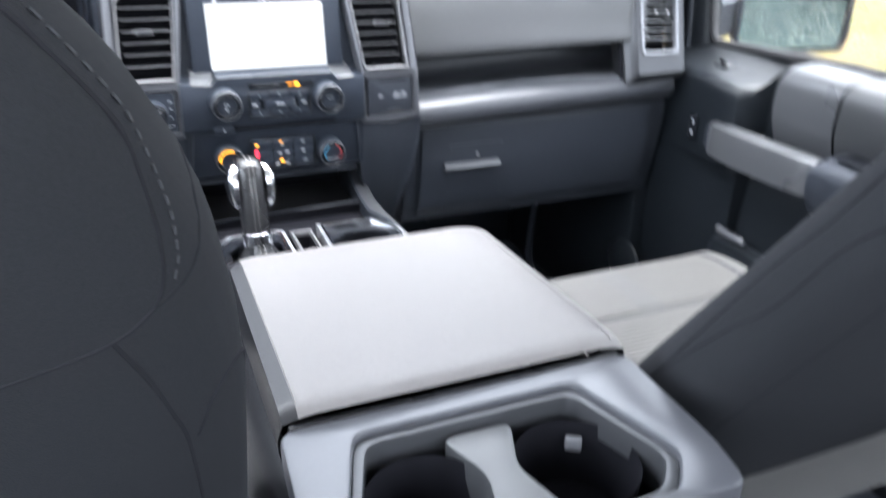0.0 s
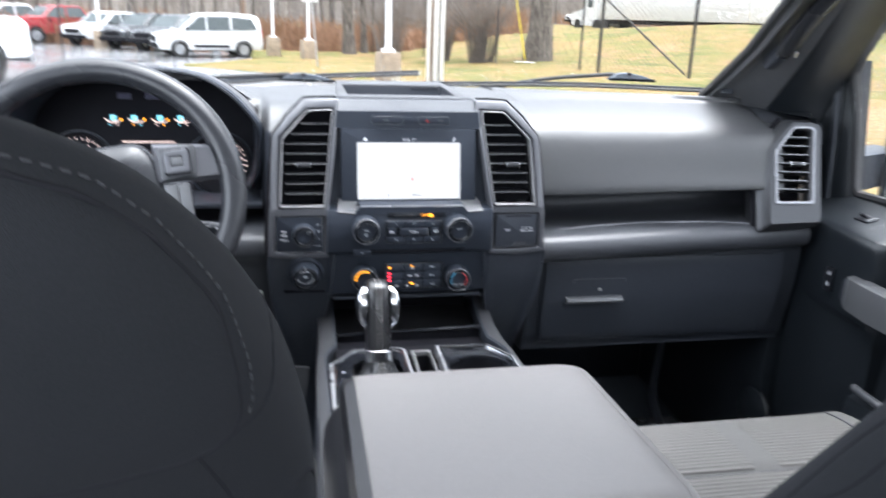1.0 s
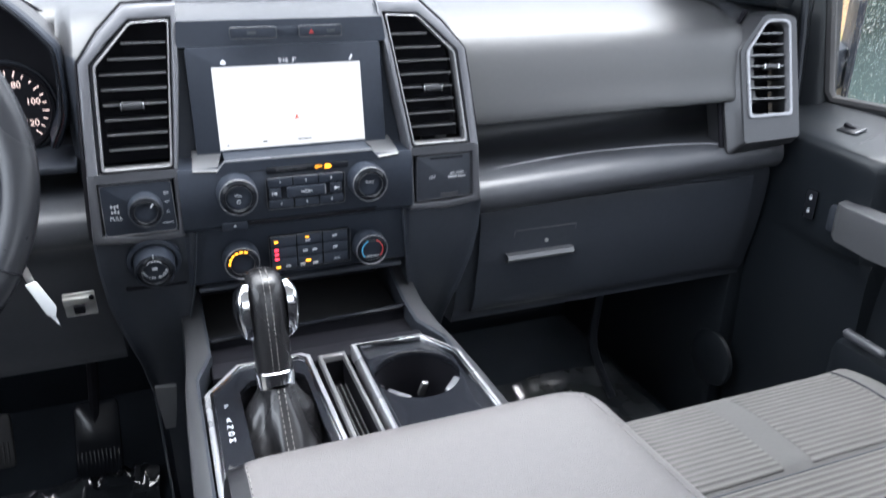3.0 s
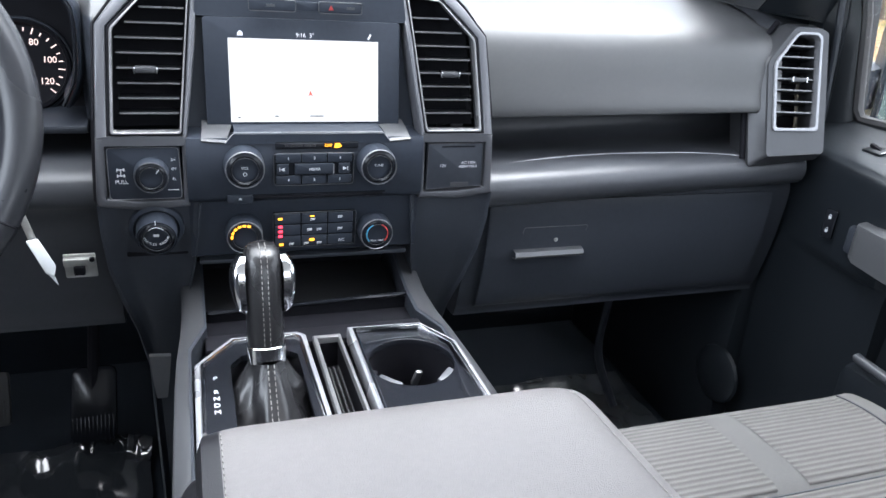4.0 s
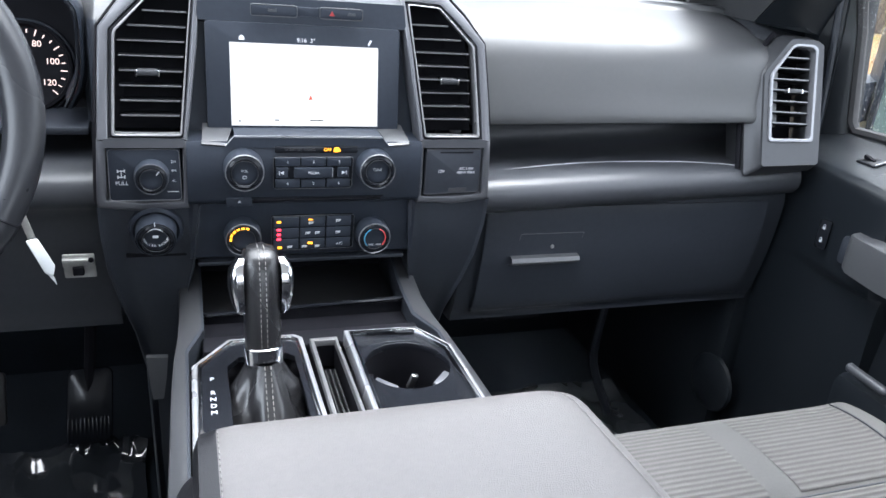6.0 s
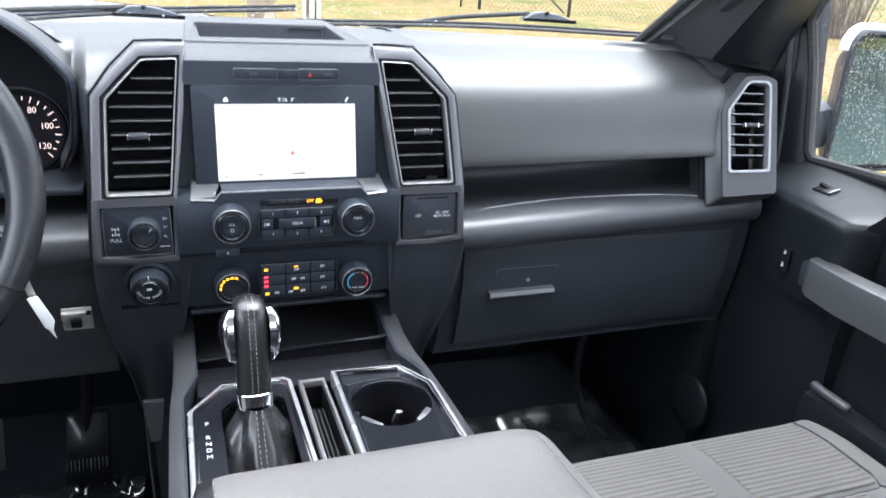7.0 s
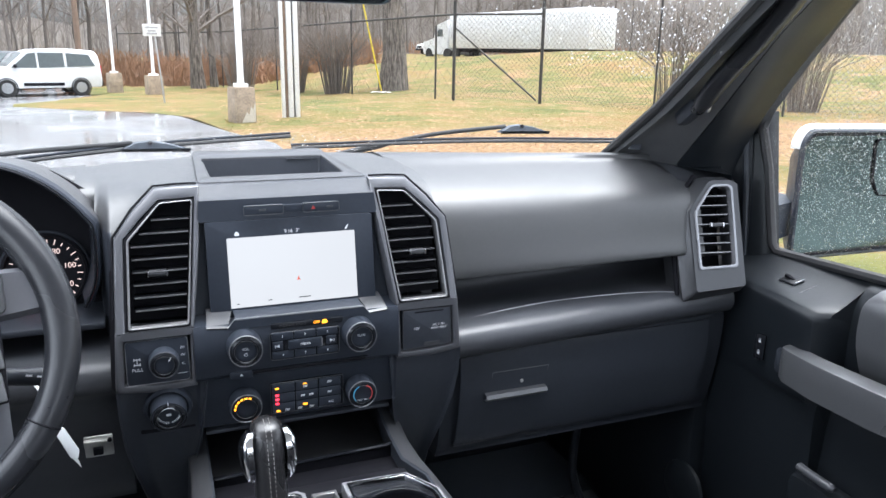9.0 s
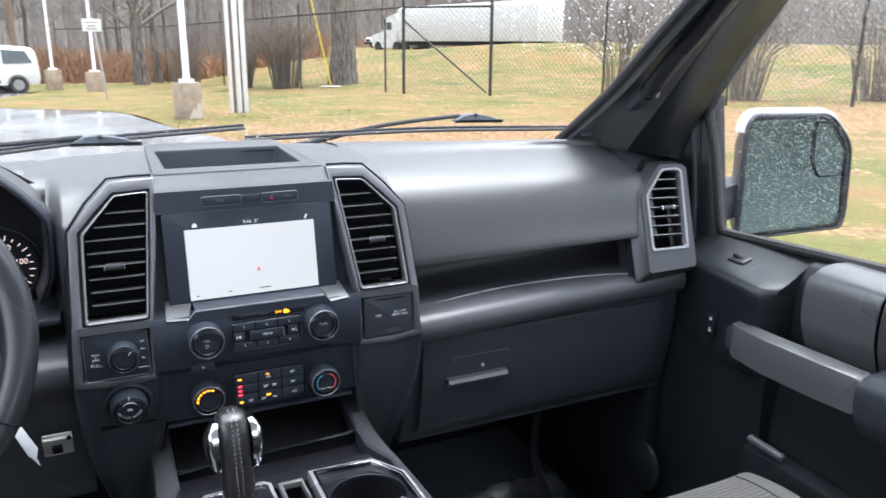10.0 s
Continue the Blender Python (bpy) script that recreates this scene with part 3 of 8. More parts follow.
def build_vent(s, name_label):
    """A tall vent in a chamfered frame at the side of the centre stack."""
    vent = thing("air_vent", name_label, "air vent", "dash vents")
    outer = mirrored(rounded([(0.141, 1.247), (0.2185, 1.247), (0.2125, 1.358), (0.168, 1.401), (0.124, 1.403)], 0.004, 2), s)
    inner = mirrored(rounded([(0.1445, 1.2515), (0.2130, 1.2515), (0.2070, 1.356), (0.1665, 1.398), (0.1278, 1.400)], 0.003, 2), s)
    thin = [(i[0] + (o[0] - i[0]) * 0.5, i[1] + (o[1] - i[1]) * 0.5) for o, i in zip(outer, inner)]
    part("frame", bend(collar(thin, inner, 0.003, 0.0007, back=-0.008), 0.002), SATIN, vent, "bright satin frame")
    part("frame_gap", bend(collar(outer, thin, 0.001, 0.0, back=-0.010), 0.001), BLACK, vent)
    for k in range(8):
        z = 1.268 + 0.0155 * k
        x1 = 0.206 if z < 1.352 else 0.204 - (z - 1.352) * 1.0
        x0 = 0.1455 - (z - 1.25) * 0.11
        bm = box(x1 - x0, 0.026, 0.0022, 0.0008, m=pose(s * (x0 + x1) / 2, fy(z) + 0.017, z, -6, 0, 0))
        part("slat", bm, SLAT, vent)
        part("slat_edge", box(x1 - x0 - 0.002, 0.0012, 0.0016, m=pose(s * (x0 + x1) / 2, fy(z) + 0.0036, z + 0.0015)), SATIN, vent)
    part("tab", box(0.023, 0.012, 0.0065, 0.0018, m=pose(s * 0.1755, fy(1.315) - 0.001, 1.3155)), BEZEL, vent, "satin grey vane tab")
    part("tab_end", box(0.0022, 0.0125, 0.0075, 0.0006, m=pose(s * 0.1755 - 0.0115, fy(1.315) - 0.0012, 1.3155)), CHROME, vent)
    part("tab_end", box(0.0022, 0.0125, 0.0075, 0.0006, m=pose(s * 0.1755 + 0.0115, fy(1.315) - 0.0012, 1.3155)), CHROME, vent)
    part("duct", bend(prism(mirrored([(0.14, 1.25), (0.215, 1.25), (0.21, 1.36), (0.168, 1.40), (0.125, 1.40)], s), 0.004), -0.036), BLACK, vent)
    return vent


def build_stack():
    stack = thing("centre_stack", "black centre stack between satin grey vent pods", "centre stack")
    for s in (-1, 1):
        # satin pod frame: round the vent above, round the switch panel below
        # the frame is cut at several heights so that it follows the bend
        out_pts = [(0.137, 1.245), (0.190, 1.245), (0.2315, 1.245), (0.2285, 1.30), (0.2245, 1.360), (0.200, 1.390), (0.172, 1.4165), (0.145, 1.418), (0.1165, 1.418), (0.122, 1.35), (0.129, 1.30)]
        in_pts = [(0.1425, 1.2465), (0.190, 1.2465), (0.2190, 1.2465), (0.2165, 1.30), (0.2130, 1.3585), (0.191, 1.381), (0.1685, 1.4015), (0.145, 1.4025), (0.1235, 1.4035), (0.1295, 1.35), (0.135, 1.30)]
        bm = bend(collar(mirrored(out_pts, s), mirrored(in_pts, s), 0.004, 0.003, back=-0.03))
        out_pts = [(0.138, 1.163), (0.190, 1.160), (0.237, 1.166), (0.2365, 1.18), (0.2320, 1.245), (0.190, 1.245), (0.137, 1.245), (0.1375, 1.20)]
        in_pts = [(0.1445, 1.172), (0.190, 1.1715), (0.2255, 1.175), (0.2255, 1.18), (0.2225, 1.236), (0.190, 1.236), (0.143, 1.236), (0.1440, 1.20)]
        bend(collar(mirrored(out_pts, s), mirrored(in_pts, s), 0.004, 0.003, back=-0.03)).to_mesh(tmp := bpy.data.meshes.new("tmp"))
        bm.from_mesh(tmp)
        joint = bend(prism(mirrored([(0.1405, 1.2362), (0.180, 1.2362), (0.2255, 1.2362), (0.2245, 1.2468), (0.180, 1.2468), (0.1405, 1.2468)], s), 0.0042))
        joint.to_mesh(tmp)
        joint.free()
        bm.from_mesh(tmp)
        part("pod_frame", bm, POD, stack, "satin grey pod frame")
        # dark joint where the pod meets the dash top
        seam = [(0.2325, 1.262), (0.2300, 1.30), (0.2262, 1.360), (0.2020, 1.3915), (0.1735, 1.4185), (0.145, 1.4200), (0.1190, 1.4200)]
        part("pod_joint", tube([(s * x, fy(z) + 0.0035, z) for x, z in seam], 0.0017, 6), BLACK, stack, "dark joint round the pod")
        # flank behind the frame, blackened as the shadow gap beside the pod; leg below
        rows = []
        for z in (1.415, 1.36, 1.30, 1.25, 1.18, 1.165):
            x = float(np.interp(z, [1.165, 1.25, 1.36, 1.415], [0.236, 0.230, 0.223, 0.172]))
            drop = 0.010 if z > 1.35 else 0.0
            rows.append([(s * x, fy(z) + 0.004, z - 0.2 * drop), (s * (x + 0.008), fy(z) + 0.03, z - 0.002 - drop), (s * (x + 0.012), fy(z) + 0.14, z - 0.004 - 2.5 * drop)])
        part("pod_shadow_flank", loft(rows), BLACK, stack)
        rows = []
        for z, a, b in ((1.168, 0.128, 0.238), (1.13, 0.132, 0.238), (1.08, 0.138, 0.236), (1.03, 0.148, 0.228), (0.97, 0.150, 0.215), (0.90, 0.150, 0.205), (0.60, 0.150, 0.205)):
            y = fy(z)
            rows.append([(s * a, y + 0.25, z), (s * a, y + 0.008, z), (s * (a + 0.006), y + 0.002, z), (s * (b - 0.012), y + 0.004, z), (s * b, y + 0.014, z), (s * (b + 0.012), y + 0.25, z)])
        part("leg", loft([spline(r, 20) for r in rows]), LOWER, stack, "dark plastic leg below the pod")
    # header strip over the screen
    part("header_strip", loft([[(x, 0.052, 1.4185), (x, 0.040, 1.4175), (x, 0.0345, 1.4140), (x, 0.022, 1.4010), (x, 0.010, 1.3985)] for x in np.linspace(-0.1185, 0.1185, 7)]), LOWER, stack, "dark grey strip over the screen")
    # sloping black fascia behind everything
    prof = [(0.010, 1.4), (0.006, 1.372), (0.020, 1.368), (0.016, 1.30), (0.004, 1.246), (-0.012, 1.2445), (-0.040, 1.2440), (-0.044, 1.236), (-0.044, 1.175), (-0.040, 1.169), (-0.034, 1.166), (-0.026, 1.094), (-0.016, 1.088)]
    rows = [[(x * float(np.interp(z, [1.09, 1.24, 1.40], [0.140, 0.139, 0.119])), y, z) for y, z in prof] for x in np.linspace(-1, 1, 9)]
    part("fascia", loft(rows), PANEL, stack)
    # satin wedges beside the screen's lower corners
    for s in (-1, 1):
        part("wedge", thick(loft([[(s * 0.085, -0.006, 1.2560), (s * 0.091, -0.030, 1.2490), (s * 0.096, -0.0445, 1.2400)], [(s * 0.120, -0.004, 1.2565), (s * 0.121, -0.028, 1.2500), (s * 0.1225, -0.0435, 1.2420)]]), 0.002), BEZEL, stack, "satin silver wedge under the screen's corner")
    part("screen_ledge", loft([[(x, -0.006, 1.2545), (x, -0.040, 1.2528), (x * 1.02, -0.0450, 1.2495), (x * 1.12, -0.0452, 1.2380)] for x in (-0.086, 0.086)]), PANEL, stack)
    part("ledge_line", tube([(-0.0965, -0.0458, 1.2400), (-0.0865, -0.0452, 1.2516), (0.0865, -0.0452, 1.2516), (0.0965, -0.0458, 1.2400)], 0.0007, 6), SILVER, stack)
    # disc slot, eject key and small plate
    part("disc_slot", box(0.155, 0.004, 0.0035, 0.001, m=pose(0.012, -0.0445, 1.1735)), BLACK, stack)
    part("slot_lip", box(0.160, 0.003, 0.0012, m=pose(0.012, -0.0452, 1.1763)), PIANO, stack)
    key = part("eject_key", box(0.030, 0.006, 0.011, 0.0015, m=pose(-0.082, -0.0425, 1.1715)), PANEL, stack)
    part("eject_mark", prism([(-0.0022, -0.001), (0.0022, -0.001), (0, 0.002)], 0.0004, m=face(-0.082, -0.0456, 1.1720)), MARK, key)
    # open bin under the climate panel
    part("bin_top", box(0.262, 0.16, 0.006, 0.002, m=pose(0, 0.056, 1.086, 2, 0, 0)), LOWER, stack)
    part("bin_back", box(0.270, 0.006, 0.13, m=pose(0, 0.12, 1.04)), BLACK, stack)
    part("bin_floor", box(0.262, 0.20, 0.008, 0.002, m=pose(0.002, 0.018, 1.000, 3, 0, 0)), RUBBER, stack)
    part("bin_lip", tube([(-0.128, -0.040, 1.0215), (-0.124, -0.044, 1.0225), (0.124, -0.045, 1.0305), (0.128, -0.042, 1.0305)], 0.0030, 8), PIANO, stack, "glossy lip across the open bin")
    part("bin_front", box(0.256, 0.006, 0.030, 0.002, m=pose(0, -0.040, 1.009)), BLACK, stack)
    part("connector_plate", box(0.075, 0.01, 0.018, 0.002, m=pose(0.078, 0.055, 1.066)), PIANO, stack)
    # small cubby under the trailer knob
    part("cubby_lip", box(0.068, 0.006, 0.0045, 0.0015, m=pose(-0.178, -0.012, 1.0925)), BEZEL, stack)
    part("cubby", box(0.070, 0.004, 0.028, 0.002, m=pose(-0.178, -0.0165, 1.108, -6)), BLACK, stack)
    return stack


def build_screen():
    """The touch display; a plain white map with its status bar."""
    scr = thing("touch_screen", "lit white touch screen in a black glass surround", "touch screen")
    M = face(0, -0.0075, 1.3035, 9.3)
    part("glass", prism(rect(0.228, 0.135, 0.004), 0.006, 0.001, m=M @ pose(0, 0.002, -0.0068)), PANEL, scr)
    part("display", prism(rect(0.1745, 0.0945), 0.0006, m=M @ pose(0, -0.0005, -0.0002)), SCREEN, scr, "glowing white map page")
    words("9:16  3\u00b0", 0.0068, ICON, scr, M @ pose(0.0, 0.0515, 0.0001), name="clock_text")
    part("home_icon", prism([(-0.003, -0.0025), (0.003, -0.0025), (0.003, 0.0008), (0, 0.0034), (-0.003, 0.0008)], 0.0004, m=M @ pose(-0.0735, 0.052, 0)), ICON, scr)
    part("phone_icon", box(0.0022, 0.0068, 0.0004, m=M @ pose(0.0765, 0.052, 0.0002, 0, 0, -30)), ICON, scr)
    part("position_mark", prism([(-0.0025, -0.003), (0, -0.0015), (0.0025, -0.003), (0, 0.0035)], 0.0006, m=M @ pose(0.005, -0.0145, 0.0006)), POSITION, scr, "small red arrow")
    for x, y, w in ((-0.078, -0.0425, 0.003), (-0.035, -0.041, 0.005), (0.012, -0.041, 0.016)):
        part("scale_mark", box(w, 0.0012, 0.0004, m=M @ pose(x, y, 0.0006)), PIANO, scr)
    for x, w in ((-0.038, 0.052), (0.039, 0.050)):
        key = part("button", prism(rect(w, 0.0125, 0.003), 0.006, 0.0015, m=face(x, -0.004, 1.3875, 4)), PANEL, scr, "flat black push button")
        outline(rect(w, 0.0125, 0.003), BEZEL, key, face(x, -0.0099, 1.3875, 4))
        part("button_mark", box(w * 0.18, 0.0005, 0.003, m=pose(x - 0.002 + (0.014 if x > 0 else 0), -0.0102, 1.3877)), BEZEL, key)
    part("button_bridge", prism(rect(0.028, 0.010, 0.001), 0.003, 0.0006, m=face(0, -0.004, 1.3875, 4)), PANEL, scr)
    part("hazard_mark", prism([(-0.003, -0.0025), (0.003, -0.0025), (0, 0.003)], 0.0004, m=face(0.028, -0.0101, 1.3875, 4)), material("hazard_red", (0.25, 0.02, 0.02), 0.5), scr)
    return scr


def knob(parent, x, y, z, r, depth, lean=0.0, ring=SATIN, cap=PANEL, name="knob"):
    """A round control: skirt, bright ring and a dished cap."""
    M = face(x, y, z, lean)
    k = part(name, lathe([(r * 1.02, 0), (r * 1.0, depth * 0.75), (r * 0.96, depth), (r * 0.86, depth)], 40, m=M), PANEL, parent)
    part("ring", lathe([(r * 0.97, depth * 0.90), (r * 0.965, depth * 1.01), (r * 0.94, depth * 1.03), (r * 0.91, depth * 0.99)], 40, m=M), ring, k, "bright ring")
    part("collar", lathe([(r * 0.915, depth * 0.97), (r * 0.88, depth * 1.0), (r * 0.74, depth * 1.06), (r * 0.66, depth * 1.04), (r * 0.645, depth * 0.92)], 40, m=M), PIANO, k)
    part("cap", lathe([(r * 0.66, depth * 0.88), (r * 0.62, depth * 0.90), (r * 0.40, depth * 0.88), (0.0003, depth * 0.87)], 40, m=M), cap, k)
    part("inner_ring", lathe([(r * 0.672, depth * 1.035), (r * 0.655, depth * 1.065), (r * 0.638, depth * 1.03)], 40, m=M), BEZEL, k)
    return k


def build_radio():
    radio = thing("radio_panel", "black radio control panel with two ringed knobs", "radio")
    y = -0.0445
    airbag = part("airbag_plate", box(0.098, 0.004, 0.0085, 0.0015, m=pose(0.008, -0.0455, 1.2360, -2)), PIANO, radio)
    words("PASSENGER AIRBAG", 0.0040, BEZEL, airbag, face(-0.012, -0.0478, 1.2360, 0), name="airbag_text")
    words("OFF", 0.0052, AMBER, airbag, face(0.0205, -0.0478, 1.2360), name="airbag_off_lamp")
    part("airbag_symbol", prism([(-0.004, -0.0025), (0.001, -0.0028), (0.005, -0.001), (0.002, 0.003), (-0.003, 0.0025)], 0.0008, m=face(0.0315, -0.0474, 1.2360)), AMBER, airbag)
    part("key_plate", prism(rounded([(-0.046, -0.0205), (0.048, -0.0205), (0.049, 0.0185), (-0.046, 0.0185)], 0.004), 0.004, 0.001, m=face(0.003, y + 0.001, 1.2085)), PIANO, radio)
    outline(rounded([(-0.046, -0.0205), (0.048, -0.0205), (0.049, 0.0185), (-0.046, 0.0185)], 0.004), BEZEL, radio, face(0.003, y - 0.0030, 1.2085))
    for i in range(3):
        for k in range(2):
            b = part("preset_key", prism(rect(0.0285, 0.0105, 0.001), 0.002, 0.0006, m=face(-0.0265 + 0.0305 * i, y - 0.0030, 1.2215 - 0.0265 * k)), PANEL, radio)
            words(str(i + 1 + 3 * k), 0.0047, MARK, b, face(-0.0265 + 0.0305 * i, y - 0.0053, 1.2215 - 0.0265 * k))
    media = part("media_key", prism(rect(0.046, 0.0125, 0.001), 0.004, 0.0008, m=face(0.004, y - 0.0030, 1.2085)), PANEL, radio)
    words("MEDIA", 0.0046, MARK, media, face(0.004, y - 0.0073, 1.2085))
    part("key_edge", box(0.0012, 0.001, 0.0115, m=pose(0.0265, y - 0.0072, 1.2085)), SILVER, media)
    for x, t in ((-0.033, -1), (0.040, 1)):
        b = part("seek_key", prism(rect(0.0135, 0.0125, 0.001), 0.0025, 0.0006, m=face(x, y - 0.0030, 1.2085)), PANEL, radio)
        bm = prism([(-0.002 * t, -0.0022), (0.0025 * t, 0), (-0.002 * t, 0.0022)], 0.0004, m=face(x, y - 0.0055, 1.2085))
        box(0.0008, 0.0005, 0.0046, m=pose(x + 0.0035 * t, y - 0.0058, 1.2085), bm=bm)
        part("seek_mark", bm, MARK, b)
    for x, t in ((-0.077, "VOL"), (0.078, "TUNE")):
        k = knob(radio, x, y + 0.002, 1.2145, 0.0225, 0.026)
        words(t, 0.0044, MARK, k, face(x, y + 0.002 - 0.0232, 1.2160))
        if t == "VOL":
            part("power_mark", lathe([(0.0016, 0), (0.0020, 0.0003), (0.0024, 0)], 16, m=face(x, y + 0.002 - 0.0228, 1.2085)), MARK, k)
    return radio


def build_climate():
    clim = thing("climate_panel", "black climate control panel with lit amber and red lamps", "climate control")
    y = -0.034
    part("key_plate", prism(rounded([(-0.050, -0.023), (0.052, -0.023), (0.052, 0.023), (-0.050, 0.023)], 0.003), 0.005, 0.001, m=face(0.006, y + 0.001, 1.1270, -3)), PIANO, clim)
    outline(rounded([(-0.050, -0.023), (0.052, -0.023), (0.052, 0.023), (-0.050, 0.023)], 0.003), BEZEL, clim, face(0.006, y - 0.0038, 1.1270, -3), 0.0004)
    for i in range(3):
        for k in range(3):
            part("climate_key", prism(rect(0.0305, 0.0132, 0.001), 0.002, 0.0006, m=face(-0.0265 + 0.0325 * i, y - 0.0042 + 0.0006 * k, 1.1420 - 0.0148 * k, -3)), PANEL, clim)
    yy = y - 0.0066
    for x, z, w in ((-0.0355, 1.1425, 0.0052), (0.003, 1.1455, 0.0058), (-0.0345, 1.1085, 0.0052), (0.003, 1.1135, 0.0062)):
        part("amber_lamp", box(w, 0.0008, 0.0030, 0.0003, m=pose(x, yy + 0.0006, z)), AMBER, clim, "lit amber indicator")
    for k in range(3):
        part("red_lamp", box(0.0050, 0.0008, 0.0031, 0.0003, m=pose(-0.0355, yy + 0.0006, 1.1320 - 0.0062 * k)), RED, clim, "lit red seat-heat lamp")
    words("A/C", 0.0048, MARK, clim, face(0.040, yy + 0.0012, 1.1110))
    bm = lathe([(0.0018, 0), (0.0022, 0.0004), (0.0026, 0)], 16, m=face(-0.0245, yy + 0.001, 1.1425))
    part("power_mark", bm, MARK, clim)
    for x, z in ((0.004, 1.1405), (0.038, 1.1425), (0.000, 1.1270), (0.012, 1.1270), (0.038, 1.1270), (-0.022, 1.1090), (-0.004, 1.1090), (0.012, 1.1090)):
        bm = box(0.0058, 0.0006, 0.0008, m=pose(x, yy, z + 0.0012))
        box(0.0034, 0.0006, 0.0008, m=pose(x + 0.0004, yy, z - 0.0004), bm=bm)
        box(0.0008, 0.0006, 0.0034, m=pose(x - 0.0026, yy, z), bm=bm)
        part("key_symbol", bm, MARK, clim)
    k = knob(clim, 0.0825, y + 0.002, 1.1225, 0.0215, 0.021, -3)
    a = face(0.0825, y + 0.002 - 0.0230, 1.1225, -3)
    part("cold_arc", tube([a @ Vector((0.0135 * math.cos(t), 0.0135 * math.sin(t), 0)) for t in np.linspace(2.0, 3.9, 12)], 0.0007, 6), material("cold_blue", (0.08, 0.35, 0.55), 0.5), k)
    part("warm_arc", tube([a @ Vector((0.0135 * math.cos(t), 0.0135 * math.sin(t), 0)) for t in np.linspace(1.2, -0.75, 12)], 0.0007, 6), material("warm_red", (0.55, 0.06, 0.06), 0.5), k)
    words("MAX  MAX", 0.0034, MARK, k, a @ pose(0, -0.0085, 0.0004))
    k = knob(clim, -0.0785, y + 0.002, 1.1270, 0.0215, 0.021, -3)
    a = face(-0.0785, y + 0.002 - 0.0232, 1.1270, -3)
    for t in np.linspace(1.25, 3.1, 6):
        part("fan_lamp", box(0.0040, 0.0026, 0.0006, 0.0003, m=a @ pose(0.0150 * math.cos(t), 0.0150 * math.sin(t), 0, 0, 0, math.degrees(t) + 90)), AMBER, k, "lit amber fan-speed lamp")
    return clim


def build_drive_switch():
    sw = thing("drive_mode_switch", "black four-wheel-drive switch panel with a round knob", "switch panel")
    y = fy(1.205) - 0.001
    part("plate", prism(rounded([(-0.0395, -0.031), (0.039, -0.031), (0.038, 0.031), (-0.0385, 0.031)], 0.003), 0.004, 0.001, m=face(-0.184, y + 0.003, 1.2040, 0)), PANEL, sw)
    outline(rounded([(-0.0385, -0.030), (0.038, -0.030), (0.037, 0.030), (-0.0375, 0.030)], 0.005), SATIN, sw, face(-0.184, y - 0.0010, 1.2040))
    k = knob(sw, -0.177, y, 1.2045, 0.0185, 0.019, ring=BEZEL)
    part("pointer", box(0.0012, 0.0006, 0.0055, m=pose(-0.170, y - 0.0205, 1.2120, 0, 35, 0)), MARK, k)
    words("PULL", 0.0062, MARK, sw, face(-0.209, y - 0.0012, 1.1945))
    bm = box(0.007, 0.0006, 0.0010, m=pose(-0.209, y - 0.0012, 1.2090))
    box(0.007, 0.0006, 0.0010, m=pose(-0.209, y - 0.0012, 1.2020), bm=bm)
    box(0.0010, 0.0006, 0.009, m=pose(-0.209, y - 0.0012, 1.2055), bm=bm)
    for dx in (-0.0035, 0.0035):
        for dz in (1.2090, 1.2020):
            box(0.0012, 0.0006, 0.0035, m=pose(-0.209 + dx, y - 0.0012, dz), bm=bm)
    part("axle_mark", bm, MARK, sw)
    for t, z in (("2H", 1.2195), ("4H", 1.2090), ("4L", 1.1970)):
        words(t, 0.0045, MARK, sw, face(-0.1535, y - 0.0012, z))
    part("mark_line", box(0.012, 0.0006, 0.0008, m=pose(-0.155, y - 0.0012, 1.1840)), MARK, sw)

    tr = thing("trailer_knob", "round black trailer backup knob with white marks", "knob")
    y2 = fy(1.135)
    part("dish", lathe([(0.031, 0.0), (0.030, 0.005), (0.026, 0.007), (0.024, 0.004)], 40, m=face(-0.1765, y2 + 0.002, 1.1360, -10)), PANEL, tr)
    k = knob(tr, -0.1765, y2, 1.1360, 0.0225, 0.026, -10, ring=PIANO)
    a = face(-0.1765, y2 - 0.0288, 1.1410, -10)
    part("pointer", box(0.0010, 0.0050, 0.0006, m=a @ pose(0, 0.0125, 0.0)), MARK, k)
    part("turn_arc", tube([a @ Vector((0.0095 * math.cos(t), 0.0095 * math.sin(t) - 0.003, 0)) for t in np.linspace(0.6, 2.5, 10)], 0.0005, 5), MARK, k)
    bm = box(0.006, 0.0030, 0.0006, m=a @ pose(0, -0.004, 0.0))
    part("trailer_mark", bm, MARK, k)
    for i, ch in enumerate("TRAILER BACKUP"):
        t = radians(200 + 140 * i / 13)
        if ch != " ":
            words(ch, 0.0040, MARK, k, a @ pose(0.0140 * math.cos(t), 0.0140 * math.sin(t) - 0.002, 0.0006, 0, 0, math.degrees(t) + 90))
    return sw


